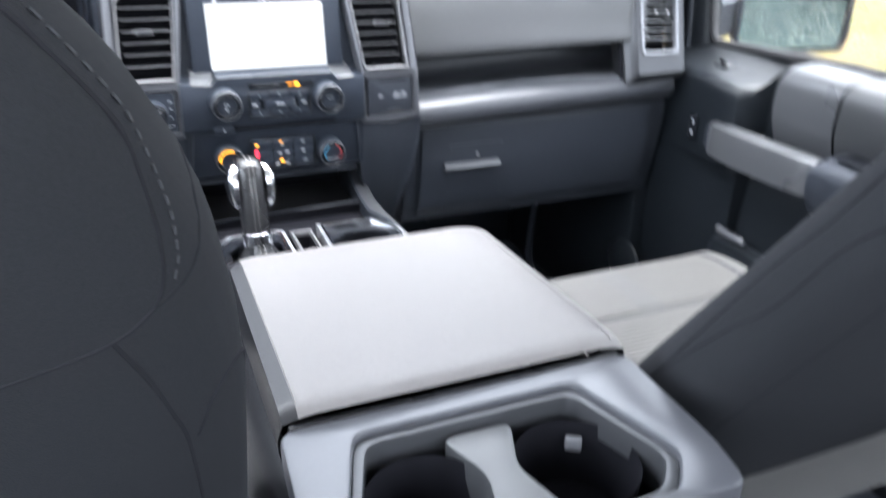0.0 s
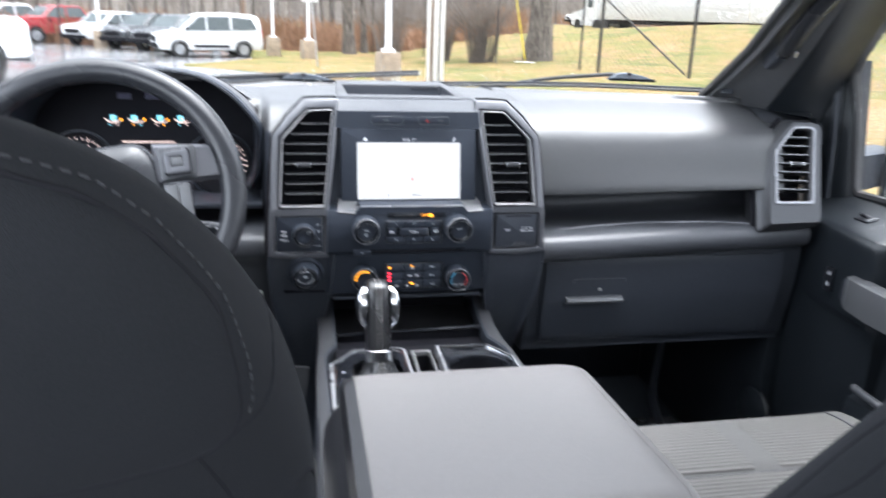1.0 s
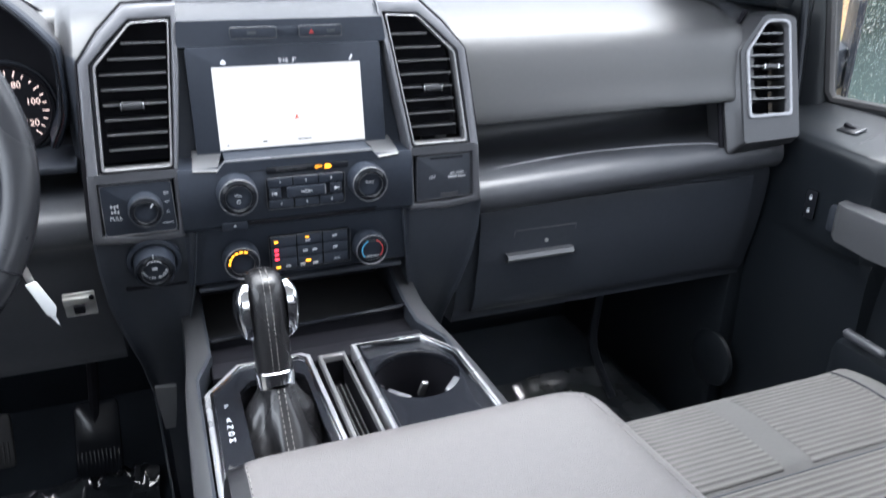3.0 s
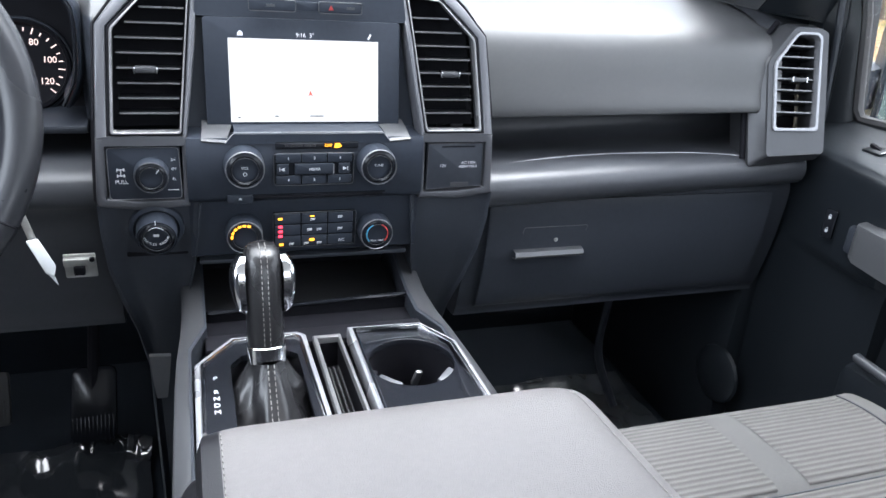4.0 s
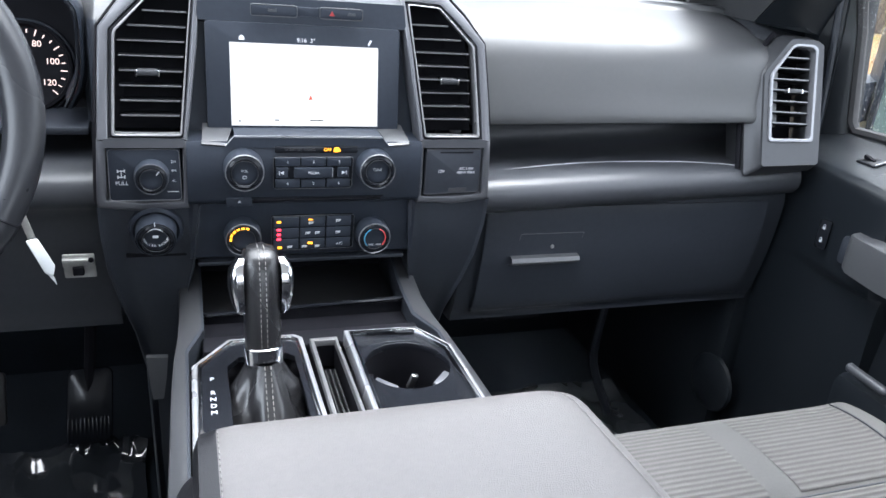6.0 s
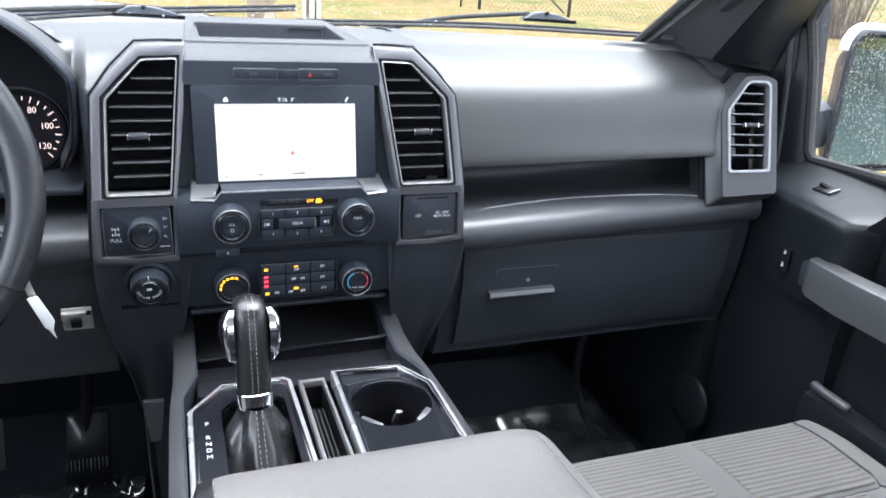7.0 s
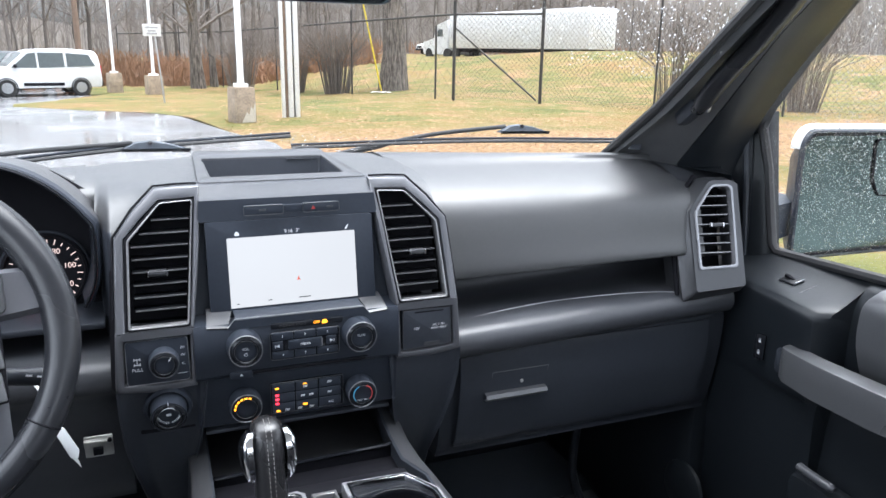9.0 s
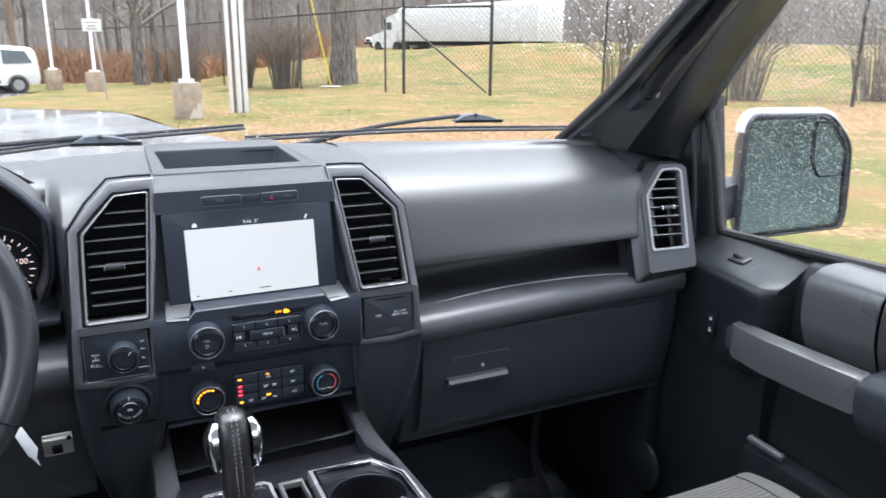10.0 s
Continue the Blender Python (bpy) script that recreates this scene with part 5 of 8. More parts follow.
def backrest_loop(cx, z, n=64):
    w, d = backrest_size(z)
    out = []
    for k in range(n):
        c, s = math.cos(2 * math.pi * k / n), math.sin(2 * math.pi * k / n)
        out.append(backrest_centre(cx, z) + Vector((w * math.copysign(abs(c) ** (2 / POWER), c), 0, 0)) + LEAN_BACK * (d * math.copysign(abs(s) ** (2 / POWER), s)))
    return out


def build_seat(cx, label):
    seat = thing("front_seat", label, "car seat", "front seats")
    zs = list(np.linspace(SEAT_LOW, 1.40, 14)) + list(np.linspace(1.415, 1.49, 8)) + [1.498, 1.506, 1.513, 1.518, 1.522, 1.5248, SEAT_HIGH]
    back = part("backrest", loft([backrest_loop(cx, z) for z in zs], closed=True, caps=True), CLOTH, seat, "dark grey cloth backrest")

    # sewn panel on the rear face, following the outline, and the seams down the flanks
    def on_skin(s, deg, z, proud=0.0006):
        """A point of the cover: deg 90 at the middle of the rear face, 0 at the flank; s: side."""
        w, d = backrest_size(z)
        co, si = math.cos(radians(deg)), math.sin(radians(deg))
        return backrest_centre(cx, z) + Vector((s * ((w + proud) * math.copysign(abs(co) ** (2 / POWER), co)), 0, 0)) + LEAN_BACK * ((d + proud) * math.copysign(abs(si) ** (2 / POWER), si))

    def seam_line(s, pts, n=40, proud=-0.0009):
        return [on_skin(s, p.x, p.y, proud) for p in spline([(t, z, 0) for t, z in pts], n)]

    arch = [(28.5, 1.4139), (23.4, 1.4225), (16.2, 1.4447), (9.0, 1.4639), (6.0, 1.482), (5.0, 1.4966), (7.0, 1.508), (12.0, 1.5165), (24.0, 1.5218), (50.0, 1.5246), (90.0, 1.5252)]
    row = [(22.0, 1.4200), (18.0, 1.4270), (10.5, 1.4475), (3.5, 1.4680), (1.0, 1.486), (0.0, 1.5005), (1.0, 1.512), (5.0, 1.5190), (14.0, 1.5236)]
    for s in (-1, 1):
        part("panel_seam", tube(seam_line(s, arch, 70), 0.0012, 8), DARKTHREAD, back)
        stitches(seam_line(s, row, 70, 0.0002), THREADGREY, back, 0.0028, 0.0024, 0.0005)
        part("flank_seam", tube(seam_line(s, [(28.5, 1.4139), (15.0, 1.4185), (0.0, 1.428), (-20.0, 1.437)], 16), 0.0012, 6), DARKTHREAD, back)
        part("flank_seam", tube(seam_line(s, [(-8, 0.95), (-8, 1.10), (-10.8, 1.254), (-8.5, 1.3176), (-13.0, 1.381), (-20.0, 1.437)], 40), 0.0015, 6), DARKTHREAD, back)
        part("flank_seam", tube(seam_line(s, [(-7, 0.95), (-6, 1.12), (0.5, 1.24), (0.7, 1.31), (4.7, 1.3426), (14.0, 1.3561), (24.0, 1.350), (30.0, 1.33)], 40), 0.0013, 6), DARKTHREAD, back)
        part("lower_seam", tube(seam_line(s, [(37.0, 1.4095), (34.0, 1.36), (32.0, 1.30), (31.0, 1.10)], 24), 0.0012, 6), DARKTHREAD, back)
    part("cross_seam", tube(seam_line(1, [(28.5, 1.4139), (36.4, 1.409), (50.0, 1.408), (90.0, 1.406), (130.0, 1.408), (143.6, 1.409), (151.5, 1.4139)], 60), 0.0013, 8), DARKTHREAD, back)

    # cushion: bolsters at its sides, ribbed middle, rounded front
    def cushion_top(x, y):
        u = (x - cx) / 0.265
        high = 0.012 if u < 0 else 0.003
        bolster = high * max(0, (abs(u) - 0.66) / 0.2) ** 1.5 if abs(u) < 0.86 else high - 0.30 * (abs(u) - 0.86) ** 1.3
        front = max(0.0, (y + 0.36) / 0.075)
        groove = 0.006 * math.exp(-((y + 0.432) / 0.006) ** 2) if abs(u) < 0.8 else 0.0
        return 0.965 + bolster - 0.011 * min(front, 1.2) ** 2 - 0.06 * max(0, -0.45 - y) - groove

    def skin(x0, x1, y0, y1, nx, ny, lift):
        return loft([[(x, y, cushion_top(x, y) + lift) for x in np.linspace(x0, x1, nx)] for y in np.linspace(y0, y1, ny)])

    body = skin(cx - 0.262, cx + 0.262, -0.285, -0.80, 41, 50, 0.0)
    edge = []
    for x in np.linspace(cx - 0.262, cx + 0.262, 41):
        z = cushion_top(x, -0.285)
        edge.append([(x, -0.285, z), (x, -0.270, z - 0.015), (x, -0.264, z - 0.04), (x, -0.275, z - 0.12), (x, -0.30, z - 0.20)])
    loft(edge, bm=body)
    for s in (-1, 1):
        loft([[(cx + s * 0.262, y, cushion_top(cx + s * 0.262, y)), (cx + s * 0.270, y, cushion_top(cx + s * 0.262, y) - 0.03), (cx + s * 0.255, y, 0.76)] for y in np.linspace(-0.285, -0.80, 12)], bm=body)
    cushion = part("cushion", body, GREYCLOTH, seat, "grey cloth cushion with raised bolsters")
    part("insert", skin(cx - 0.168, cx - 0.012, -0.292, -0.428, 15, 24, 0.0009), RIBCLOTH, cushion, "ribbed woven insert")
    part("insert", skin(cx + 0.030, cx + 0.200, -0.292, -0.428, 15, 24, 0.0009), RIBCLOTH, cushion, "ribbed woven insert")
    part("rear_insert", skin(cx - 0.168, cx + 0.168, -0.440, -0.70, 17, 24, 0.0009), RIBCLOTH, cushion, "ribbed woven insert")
    for s in (-1, 1):
        part("bolster_seam", tube([(cx + (0.205 if s > 0 else -0.172), y, cushion_top(cx + (0.205 if s > 0 else -0.172), y) + 0.001) for y in np.linspace(-0.288, -0.70, 30)], 0.0014, 6), THREADGREY, cushion)
    part("cross_seam", tube([(x, -0.434, cushion_top(x, -0.434) + 0.001) for x in np.linspace(cx - 0.20, cx + 0.20, 20)], 0.0013, 6), THREADGREY, cushion)
    part("plinth", box(0.46, 0.44, 0.20, 0.02, m=pose(cx, -0.54, 0.67)), LOWER, seat)
    return seat


# ---- steering wheel and instruments ----
def build_wheel():
    w = thing("steering_wheel", "black hide steering wheel with grey spoke switches", "steering wheel")
    M = Matrix.Translation((-0.455, -0.175, 1.300)) @ pose(0, 0, 0, 90 - 22, 0, 0) @ pose(0, 0, 0, 0, 0, 9)
    R = 0.182
    n = 96
    pts, rad = [], []
    for k in range(n):
        a = 2 * math.pi * k / n
        pts.append((R * math.cos(a), R * 0.985 * math.sin(a), 0))
        grip = max(0, math.cos(2 * a - 0.9))
        rad.append(0.0170 + 0.0014 * grip)
    part("rim", tube(pts, rad, 18, closed=True, m=M, flat=0.9), WHEEL, w, "black hide rim")
    for a in (math.radians(52), math.radians(128), math.radians(-38), math.radians(218)):
        ring = tube([(R * math.cos(a) + 0.0165 * math.cos(t) * math.cos(a), (R * 0.985 + 0.0165 * math.cos(t)) * math.sin(a), 0.015 * math.sin(t)) for t in np.linspace(0, 2 * math.pi, 21)[:-1]], 0.0012, 6, closed=True, m=M)
        part("rim_joint", ring, BLACK, w)
    hub = rounded([(-0.058, -0.150), (0.058, -0.150), (0.088, -0.09), (0.093, -0.02), (0.089, 0.040), (0.070, 0.066), (-0.070, 0.066), (-0.089, 0.040), (-0.093, -0.02), (-0.088, -0.09)], 0.02, 5)
    rows = [[(x * k, y * k, z) for x, y in hub] for k, z in ((1.0, -0.030), (1.0, 0.004), (0.97, 0.016), (0.88, 0.024), (0.6, 0.031), (0.3, 0.034), (0.02, 0.035))]
    part("airbag_cover", loft(rows, closed=True, caps=True, m=M), WHEEL, w, "black airbag cover")
    badge = lathe([(0.0001, 0.0035), (0.9, 0.003), (1.0, 0.001), (1.02, 0.0)], 40, m=M @ pose(0, 0.018, 0.0335) @ Matrix.Diagonal((0.030, 0.0125, 1, 1)))
    b = part("badge", badge, material("badge_blue", (0.004, 0.008, 0.032), 0.2, coat=0.5), w, "oval dark blue badge")
    part("badge_rim", tube([(0.0305 * math.cos(t), 0.018 + 0.0130 * math.sin(t), 0.0352) for t in np.linspace(0, 2 * math.pi, 41)[:-1]], 0.0012, 6, closed=True, m=M), CHROME, b)
    part("badge_mark", tube([(x, 0.018 + 0.004 * math.sin(x * 420), 0.0372) for x in np.linspace(-0.019, 0.019, 30)], 0.0018, 6, m=M), CHROME, b)
    for s in (-1, 1):
        rows = []
        for t in np.linspace(0, 1, 8):
            x = s * (0.085 + 0.088 * t)
            yc, h = 0.030 - 0.004 * t, 0.030 - 0.006 * t
            rows.append([(x, yc - h, 0.010 - 0.012 * t), (x, yc - h * 0.8, 0.018 - 0.012 * t), (x, yc + h * 0.8, 0.018 - 0.012 * t), (x, yc + h, 0.010 - 0.012 * t)])
        part("spoke", loft(rows, m=M), POD, w, "satin grey upper spoke")
        pad = part("switch_pad", prism(rounded([(s * 0.092, 0.004), (s * 0.138, 0.008), (s * 0.142, 0.050), (s * 0.090, 0.052)], 0.006), 0.007, 0.002, m=M @ pose(0, 0, 0.016)), BEZEL, w, "satin grey switch surround")
        part("switch_well", prism(rect(0.036, 0.036, 0.005, s * 0.115, 0.028), 0.002, 0.0006, m=M @ pose(0, 0, 0.0225)), BLACK, pad)
        part("switch_cross", collar(rect(0.032, 0.032, 0.004, s * 0.115, 0.028), rect(0.017, 0.014, 0.001, s * 0.115, 0.028), 0.005, 0.001, m=M @ pose(0, 0, 0.0235)), POD, pad, "four-way satin switch ring")
        part("switch_key", prism(rect(0.014, 0.011, 0.001, s * 0.115, 0.028), 0.004, 0.0008, m=M @ pose(0, 0, 0.0245)), HANDLE, pad)
        lo = part("lower_spoke", loft([[(s * x0, y, z), (s * (x0 + 0.018), y, z + 0.005), (s * (x0 + 0.036), y, z)] for x0, y, z in ((0.092, 0.002, 0.016), (0.089, -0.05, 0.014), (0.083, -0.085, 0.010), (0.078, -0.125, 0.003), (0.072, -0.160, -0.004))], m=M), POD, w, "satin grey lower spoke")
        part("key_bed", prism(rounded([(s * 0.090, -0.080), (s * 0.122, -0.080), (s * 0.130, 0.000), (s * 0.094, 0.000)], 0.003), 0.004, 0.001, m=M @ pose(0, 0, 0.0165)), BLACK, lo)
        for cx, cy, kw, kh in ((0.1020, -0.024, 0.0145, 0.044), (0.1185, -0.024, 0.0145, 0.044), (0.0995, -0.0635, 0.0135, 0.029), (0.1145, -0.0635, 0.0135, 0.029)):
            part("spoke_key", prism(rect(kw, kh, 0.002, s * cx, cy), 0.003, 0.001, m=M @ pose(0, 0, 0.0205)), HANDLE, lo)
    # column with stalk and ignition
    part("column", loft([[(0.055 * math.cos(t), -0.015 + 0.055 * math.sin(t), z) for t in np.linspace(0, 2 * math.pi, 25)[:-1]] for z in (-0.03, -0.20)], closed=True, m=M), LOWER, w)
    st = part("stalk", tube([M @ Vector(p) for p in ((0.05, -0.03, -0.05), (0.11, -0.052, -0.052), (0.165, -0.068, -0.050))], [0.009, 0.0095, 0.0105], 14), LOWER, w, "black wiper stalk")
    for k in range(3):
        part("stalk_mark", box(0.006, 0.002, 0.0008, m=M @ pose(0.135 + 0.010 * k, -0.058 - 0.004 * k, -0.0405, 0, 0, -18)), MARK, st)
    return w


def build_cluster():
    c = thing("instrument_cluster", "dark instrument cluster with white-lit round dials", "instruments")
    M = face(-0.430, 0.125, 1.332, 18)
    part("backing", prism(rounded([(-0.19, -0.105), (0.185, -0.105), (0.185, 0.06), (0.12, 0.105), (-0.13, 0.105), (-0.19, 0.06)], 0.02), 0.004, m=M), BLACK, c)
    for x in (-0.118, 0.112):
        d = part("dial", lathe([(0.054, 0), (0.0535, 0.010), (0.050, 0.011), (0.048, 0.003), (0.001, 0.002)], 48, m=M @ pose(x, -0.042, 0.004)), BLACK, c, "round black dial")
        n = 22
        for k in range(n):
            a = radians(222 - 264 * k / (n - 1))
            L = 0.0075 if k % 3 == 0 else 0.0045
            part("tick", box(L, 0.0012, 0.0008, m=M @ pose(x + 0.043 * math.cos(a), -0.042 + 0.043 * math.sin(a), 0.0075, 0, 0, math.degrees(a))), DIAL, d)
        marks = [("0", 222), ("20", 184), ("40", 146), ("60", 109), ("80", 62), ("100", 14), ("120", -34)] if x > 0 else [("1", 200), ("2", 168), ("3", 130), ("4", 96), ("5", 62), ("6", 20)]
        for t, a in marks:
            words(t, 0.0105, DIAL, d, M @ pose(x + 0.0315 * math.cos(radians(a)), -0.042 + 0.0315 * math.sin(radians(a)), 0.0075))
        part("needle", box(0.034, 0.0022, 0.001, m=M @ pose(x + 0.017 * math.cos(radians(222)), -0.042 + 0.017 * math.sin(radians(222)), 0.010, 0, 0, 222)), RED, d, "red needle")
        part("dial_ring", tube([(x + 0.056 * math.cos(t), -0.042 + 0.056 * math.sin(t), 0.006) for t in np.linspace(0, 2 * math.pi, 49)[:-1]], 0.0022, 6, closed=True, m=M), PANEL, d)
    for k in range(4):
        x = -0.063 + 0.038 * k
        arc = [(x + 0.014 * math.cos(t), 0.038 + 0.008 * math.sin(t), 0.006) for t in np.linspace(math.pi + 0.25, 2 * math.pi - 0.25, 14)]
        g = part("gauge", tube(arc, 0.0011, 6, m=M), DIAL, c, "small lit gauge arc")
        part("cold_mark", prism([(-0.004, -0.004), (0.003, -0.004), (0.005, 0.005), (-0.005, 0.005)], 0.0008, m=M @ pose(x - (0.004 if k % 2 else 0.0), 0.0365, 0.006)), CYAN, g, "cyan lit symbol")
        part("warm_end", tube(arc[11:], 0.0016, 6, m=M), AMBER, g)
        part("gauge_mark", box(0.016, 0.0018, 0.0008, m=M @ pose(x, 0.030, 0.006)), DIAL, g)
        for q in range(5):
            part("gauge_tick", box(0.0022, 0.0022, 0.0008, m=M @ pose(x - 0.012 + 0.006 * q, 0.0255 if q % 2 else 0.0345, 0.006)), (DIAL, CYAN, AMBER)[(q + k) % 3], g)
        part("gauge_needle", box(0.0016, 0.010, 0.0008, m=M @ pose(x, 0.037, 0.006, 0, 0, 15)), DIAL, g)
    part("text_bar", box(0.085, 0.0024, 0.0008, m=M @ pose(-0.006, -0.004, 0.006)), DIAL, c)
    part("display_glow", box(0.036, 0.012, 0.0008, m=M @ pose(-0.165, -0.035, 0.006)), BLUE, c)
    for k in range(3):
        part("faint_mark", box(0.022, 0.010, 0.0006, m=M @ pose(-0.045 + 0.045 * k, 0.075, 0.0055)), material("faint_lamp", (0.05, 0.05, 0.09), 0.3), c)
    return c


# ---- passenger door ----
def build_door():
    door = thing("door_panel", "black passenger door panel with a satin grey pull handle, shut", "door")
    # window sill, front block: top, inner edge, wall below
    rows = []
    for y, xi, zt in ((0.11, 0.800, 1.214), (0.04, 0.795, 1.214), (-0.04, 0.786, 1.214), (-0.10, 0.780, 1.213), (-0.165, 0.776, 1.210), (-0.182, 0.781, 1.209), (-0.195, 0.800, 1.2095)):
        rows.append(spline([(0.905, y, zt + 0.040), (0.890, y, zt + 0.034), (0.85, y, zt + 0.014), (xi + 0.018, y, zt + 0.001), (xi + 0.005, y, zt - 0.006), (xi, y, zt - 0.02), (xi + 0.004, y, zt - 0.07), (xi + 0.008, y, zt - 0.15), (0.80, y, 1.02), (0.81, y, 0.80), (0.81, y, 0.57)], 40))
    for y in (-0.195, -0.22, -0.26, -0.40, -0.60, -0.80):
        zt = 1.214
        rows.append(spline([(0.905, y, zt + 0.042), (0.893, y, zt + 0.036), (0.87, y, zt + 0.026), (0.852, y, zt), (0.848, y, zt - 0.05), (0.848, y, 1.08), (0.832, y, 1.00), (0.82, y, 0.80), (0.81, y, 0.57)], 40))
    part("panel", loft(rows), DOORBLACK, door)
    # padded upper roll behind the block
    rows = []
    for y, k in ((-0.243, 0.80), (-0.249, 0.97), (-0.258, 1.0), (-0.32, 1.0), (-0.368, 1.0)):
        rows.append([(0.885, y, 1.216 + 0.045 * k), (0.850, y, 1.216 + 0.046 * k), (0.824, y, 1.216 + 0.040 * k), (0.808, y, 1.216 + 0.026 * k), (0.803, y, 1.216), (0.806, y, 1.170), (0.832, y, 1.110), (0.86, y, 1.09)])
    part("upper_pad", loft([spline(r, 24) for r in rows]), HANDLE, door, "satin grey upper door pad")
    rows = []
    for y in (-0.373, -0.377, -0.385, -0.50, -0.75):
        rows.append([(0.885, y, 1.261), (0.850, y, 1.262), (0.824, y, 1.256), (0.808, y, 1.242), (0.803, y, 1.216), (0.806, y, 1.170), (0.832, y, 1.110), (0.86, y, 1.09)])
    part("upper_pad", loft([spline(r, 24) for r in rows]), DASH, door)
    # pull handle
    rows = []
    for y, x, z, h, d in ((-0.139, 0.772, 1.114, 0.020, 0.012), (-0.144, 0.766, 1.112, 0.026, 0.02), (-0.157, 0.760, 1.110, 0.028, 0.026), (-0.22, 0.752, 1.110, 0.029, 0.030), (-0.32, 0.752, 1.111, 0.029, 0.032), (-0.382, 0.755, 1.112, 0.028, 0.030), (-0.392, 0.763, 1.112, 0.022, 0.022)):
        rows.append([(x, y, z - h), (x - 0.001, y, z), (x, y, z + h - 0.0035), (x + 0.0008, y, z + h - 0.0012), (x + 0.004, y, z + h), (x + d, y, z + h + 0.002), (x + d, y, z + h - 0.008), (x + d, y, z - h)])
    part("pull_handle", loft(rows, closed=True, caps=True), HANDLE, door, "satin grey pull handle")
    part("handle_foot", box(0.06, 0.03, 0.045, 0.008, m=pose(0.805, -0.135, 1.105)), LOWER, door)
    # armrest behind the handle
    rows = []
    for y, k in ((-0.386, 0.6), (-0.396, 0.95), (-0.415, 1.0), (-0.55, 1.0), (-0.78, 1.0)):
        rows.append([(0.845, y, 1.13 + 0.02 * k), (0.80, y, 1.13 + 0.022 * k), (0.765, y, 1.13 + 0.014 * k), (0.752, y, 1.125), (0.755, y, 1.09), (0.775, y, 1.055), (0.83, y, 1.03)])
    part("armrest", loft([spline(r, 24) for r in rows]), LOWER, door)
    part("armrest_cap", box(0.05, 0.07, 0.006, 0.003, m=pose(0.795, -0.450, 1.1535)), PIANO, door, "gloss black switch plate")
    # small silver map-pocket lip and the pocket's wall
    part("pocket_lip", tube(spline([(0.775, -0.200, 0.950), (0.774, -0.215, 0.949), (0.774, -0.25, 0.948), (0.775, -0.272, 0.947)], 12), [0.004] + [0.0075] * 11 + [0.004], 10), POD, door, "satin silver pocket lip")
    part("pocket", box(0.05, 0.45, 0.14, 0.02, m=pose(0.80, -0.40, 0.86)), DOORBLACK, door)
    # lock switch
    lock = part("lock_switch", prism(rect(0.019, 0.046, 0.004), 0.004, 0.0015, m=pose(0.7825, -0.083, 1.112, 90, 0, -78)), PIANO, door, "gloss black lock switch")
    for dz in (0.0105, -0.0105):
        bm = box(0.0008, 0.0045, 0.0045, 0.0005, m=pose(0.7785, -0.0835, 1.112 + dz, 0, 0, 12))
        tube([(0.7785, -0.0835 + 0.0016 * math.cos(t), 1.1145 + dz + 0.003 * math.sin(t)) for t in np.linspace(0, math.pi, 7)], 0.0005, 5, bm=bm)
        part("lock_symbol", bm, MARK, lock)
    # window switch on the sill
    part("switch_recess", prism(rounded([(-0.032, -0.042), (0.026, -0.040), (0.026, 0.040), (-0.020, 0.040)], 0.008), 0.0025, 0.001, m=pose(0.838, -0.075, 1.2195, 0, -14, 0)), PIANO, door)
    sw = part("window_switch", box(0.026, 0.034, 0.007, 0.0025, m=pose(0.838, -0.078, 1.2235, 0, -14, 0)), SLAT, door, "small black window switch")
    part("switch_lip", box(0.022, 0.0022, 0.003, 0.0008, m=pose(0.838, -0.0945, 1.2268, 0, -14, 0)), SILVER, sw, "bright front edge of the switch")
    outline(rounded([(-0.034, -0.045), (0.028, -0.043), (0.028, 0.043), (-0.022, 0.043)], 0.010), HANDLE, door, pose(0.838, -0.075, 1.2225, 0, -14, 0), 0.0010, "recess_rim")
    part("switch_lever", box(0.006, 0.020, 0.007, 0.002, m=pose(0.838, -0.074, 1.228, 18, -14, 0)), BLACK, sw)
    # window frame: front post, and the rubber along the glass
    rows = [[(0.845, 0.10, z), (0.865, 0.062 + d, z), (0.880, 0.038 + d, z), (0.905, 0.036 + d, z)] for z, d in ((1.22, -0.020), (1.30, -0.005), (1.40, 0.012), (1.50, 0.028))]
    part("front_post", thick(loft([spline(r, 10) for r in rows]), 0.006), DOORBLACK, door, "black upright at the window's front edge")
    seal = [(0.893, -0.70, 1.262), (0.893, -0.315, 1.262), (0.893, -0.05, 1.250), (0.891, 0.012, 1.2475), (0.888, 0.024, 1.262), (0.884, 0.052, 1.40), (0.874, 0.066, 1.470), (0.866, 0.045, 1.512), (0.836, -0.035, 1.592), (0.806, -0.125, 1.668), (0.745, -0.30, 1.80)]
    part("window_seal", tube(seal, 0.009, 8), RUBBER, door, "black rubber window seal")
    part("upper_frame", thick(loft([[(0.855, 0.115, 1.46), (0.885, 0.075, 1.47)], [(0.84, 0.035, 1.530), (0.868, 0.040, 1.515)], [(0.815, -0.055, 1.61), (0.842, -0.040, 1.594)], [(0.786, -0.145, 1.685), (0.812, -0.128, 1.669)], [(0.725, -0.31, 1.81), (0.75, -0.30, 1.80)]]), 0.015), DOORBLACK, door, "dark window frame along the pillar")
    part("sail_panel", thick(loft([[(0.835, 0.15, 1.21), (0.850, 0.10, 1.21), (0.868, 0.055, 1.21)], [(0.825, 0.17, 1.40), (0.850, 0.11, 1.40), (0.868, 0.072, 1.40)], [(0.815, 0.10, 1.50), (0.845, 0.09, 1.50), (0.866, 0.085, 1.50)]]), 0.008), DOORBLACK, door, "dark corner panel ahead of the window")
    part("post_rib", tube([(0.860, 0.060, 1.23), (0.858, 0.072, 1.35), (0.853, 0.085, 1.47)], 0.006, 8), LOWER, door)
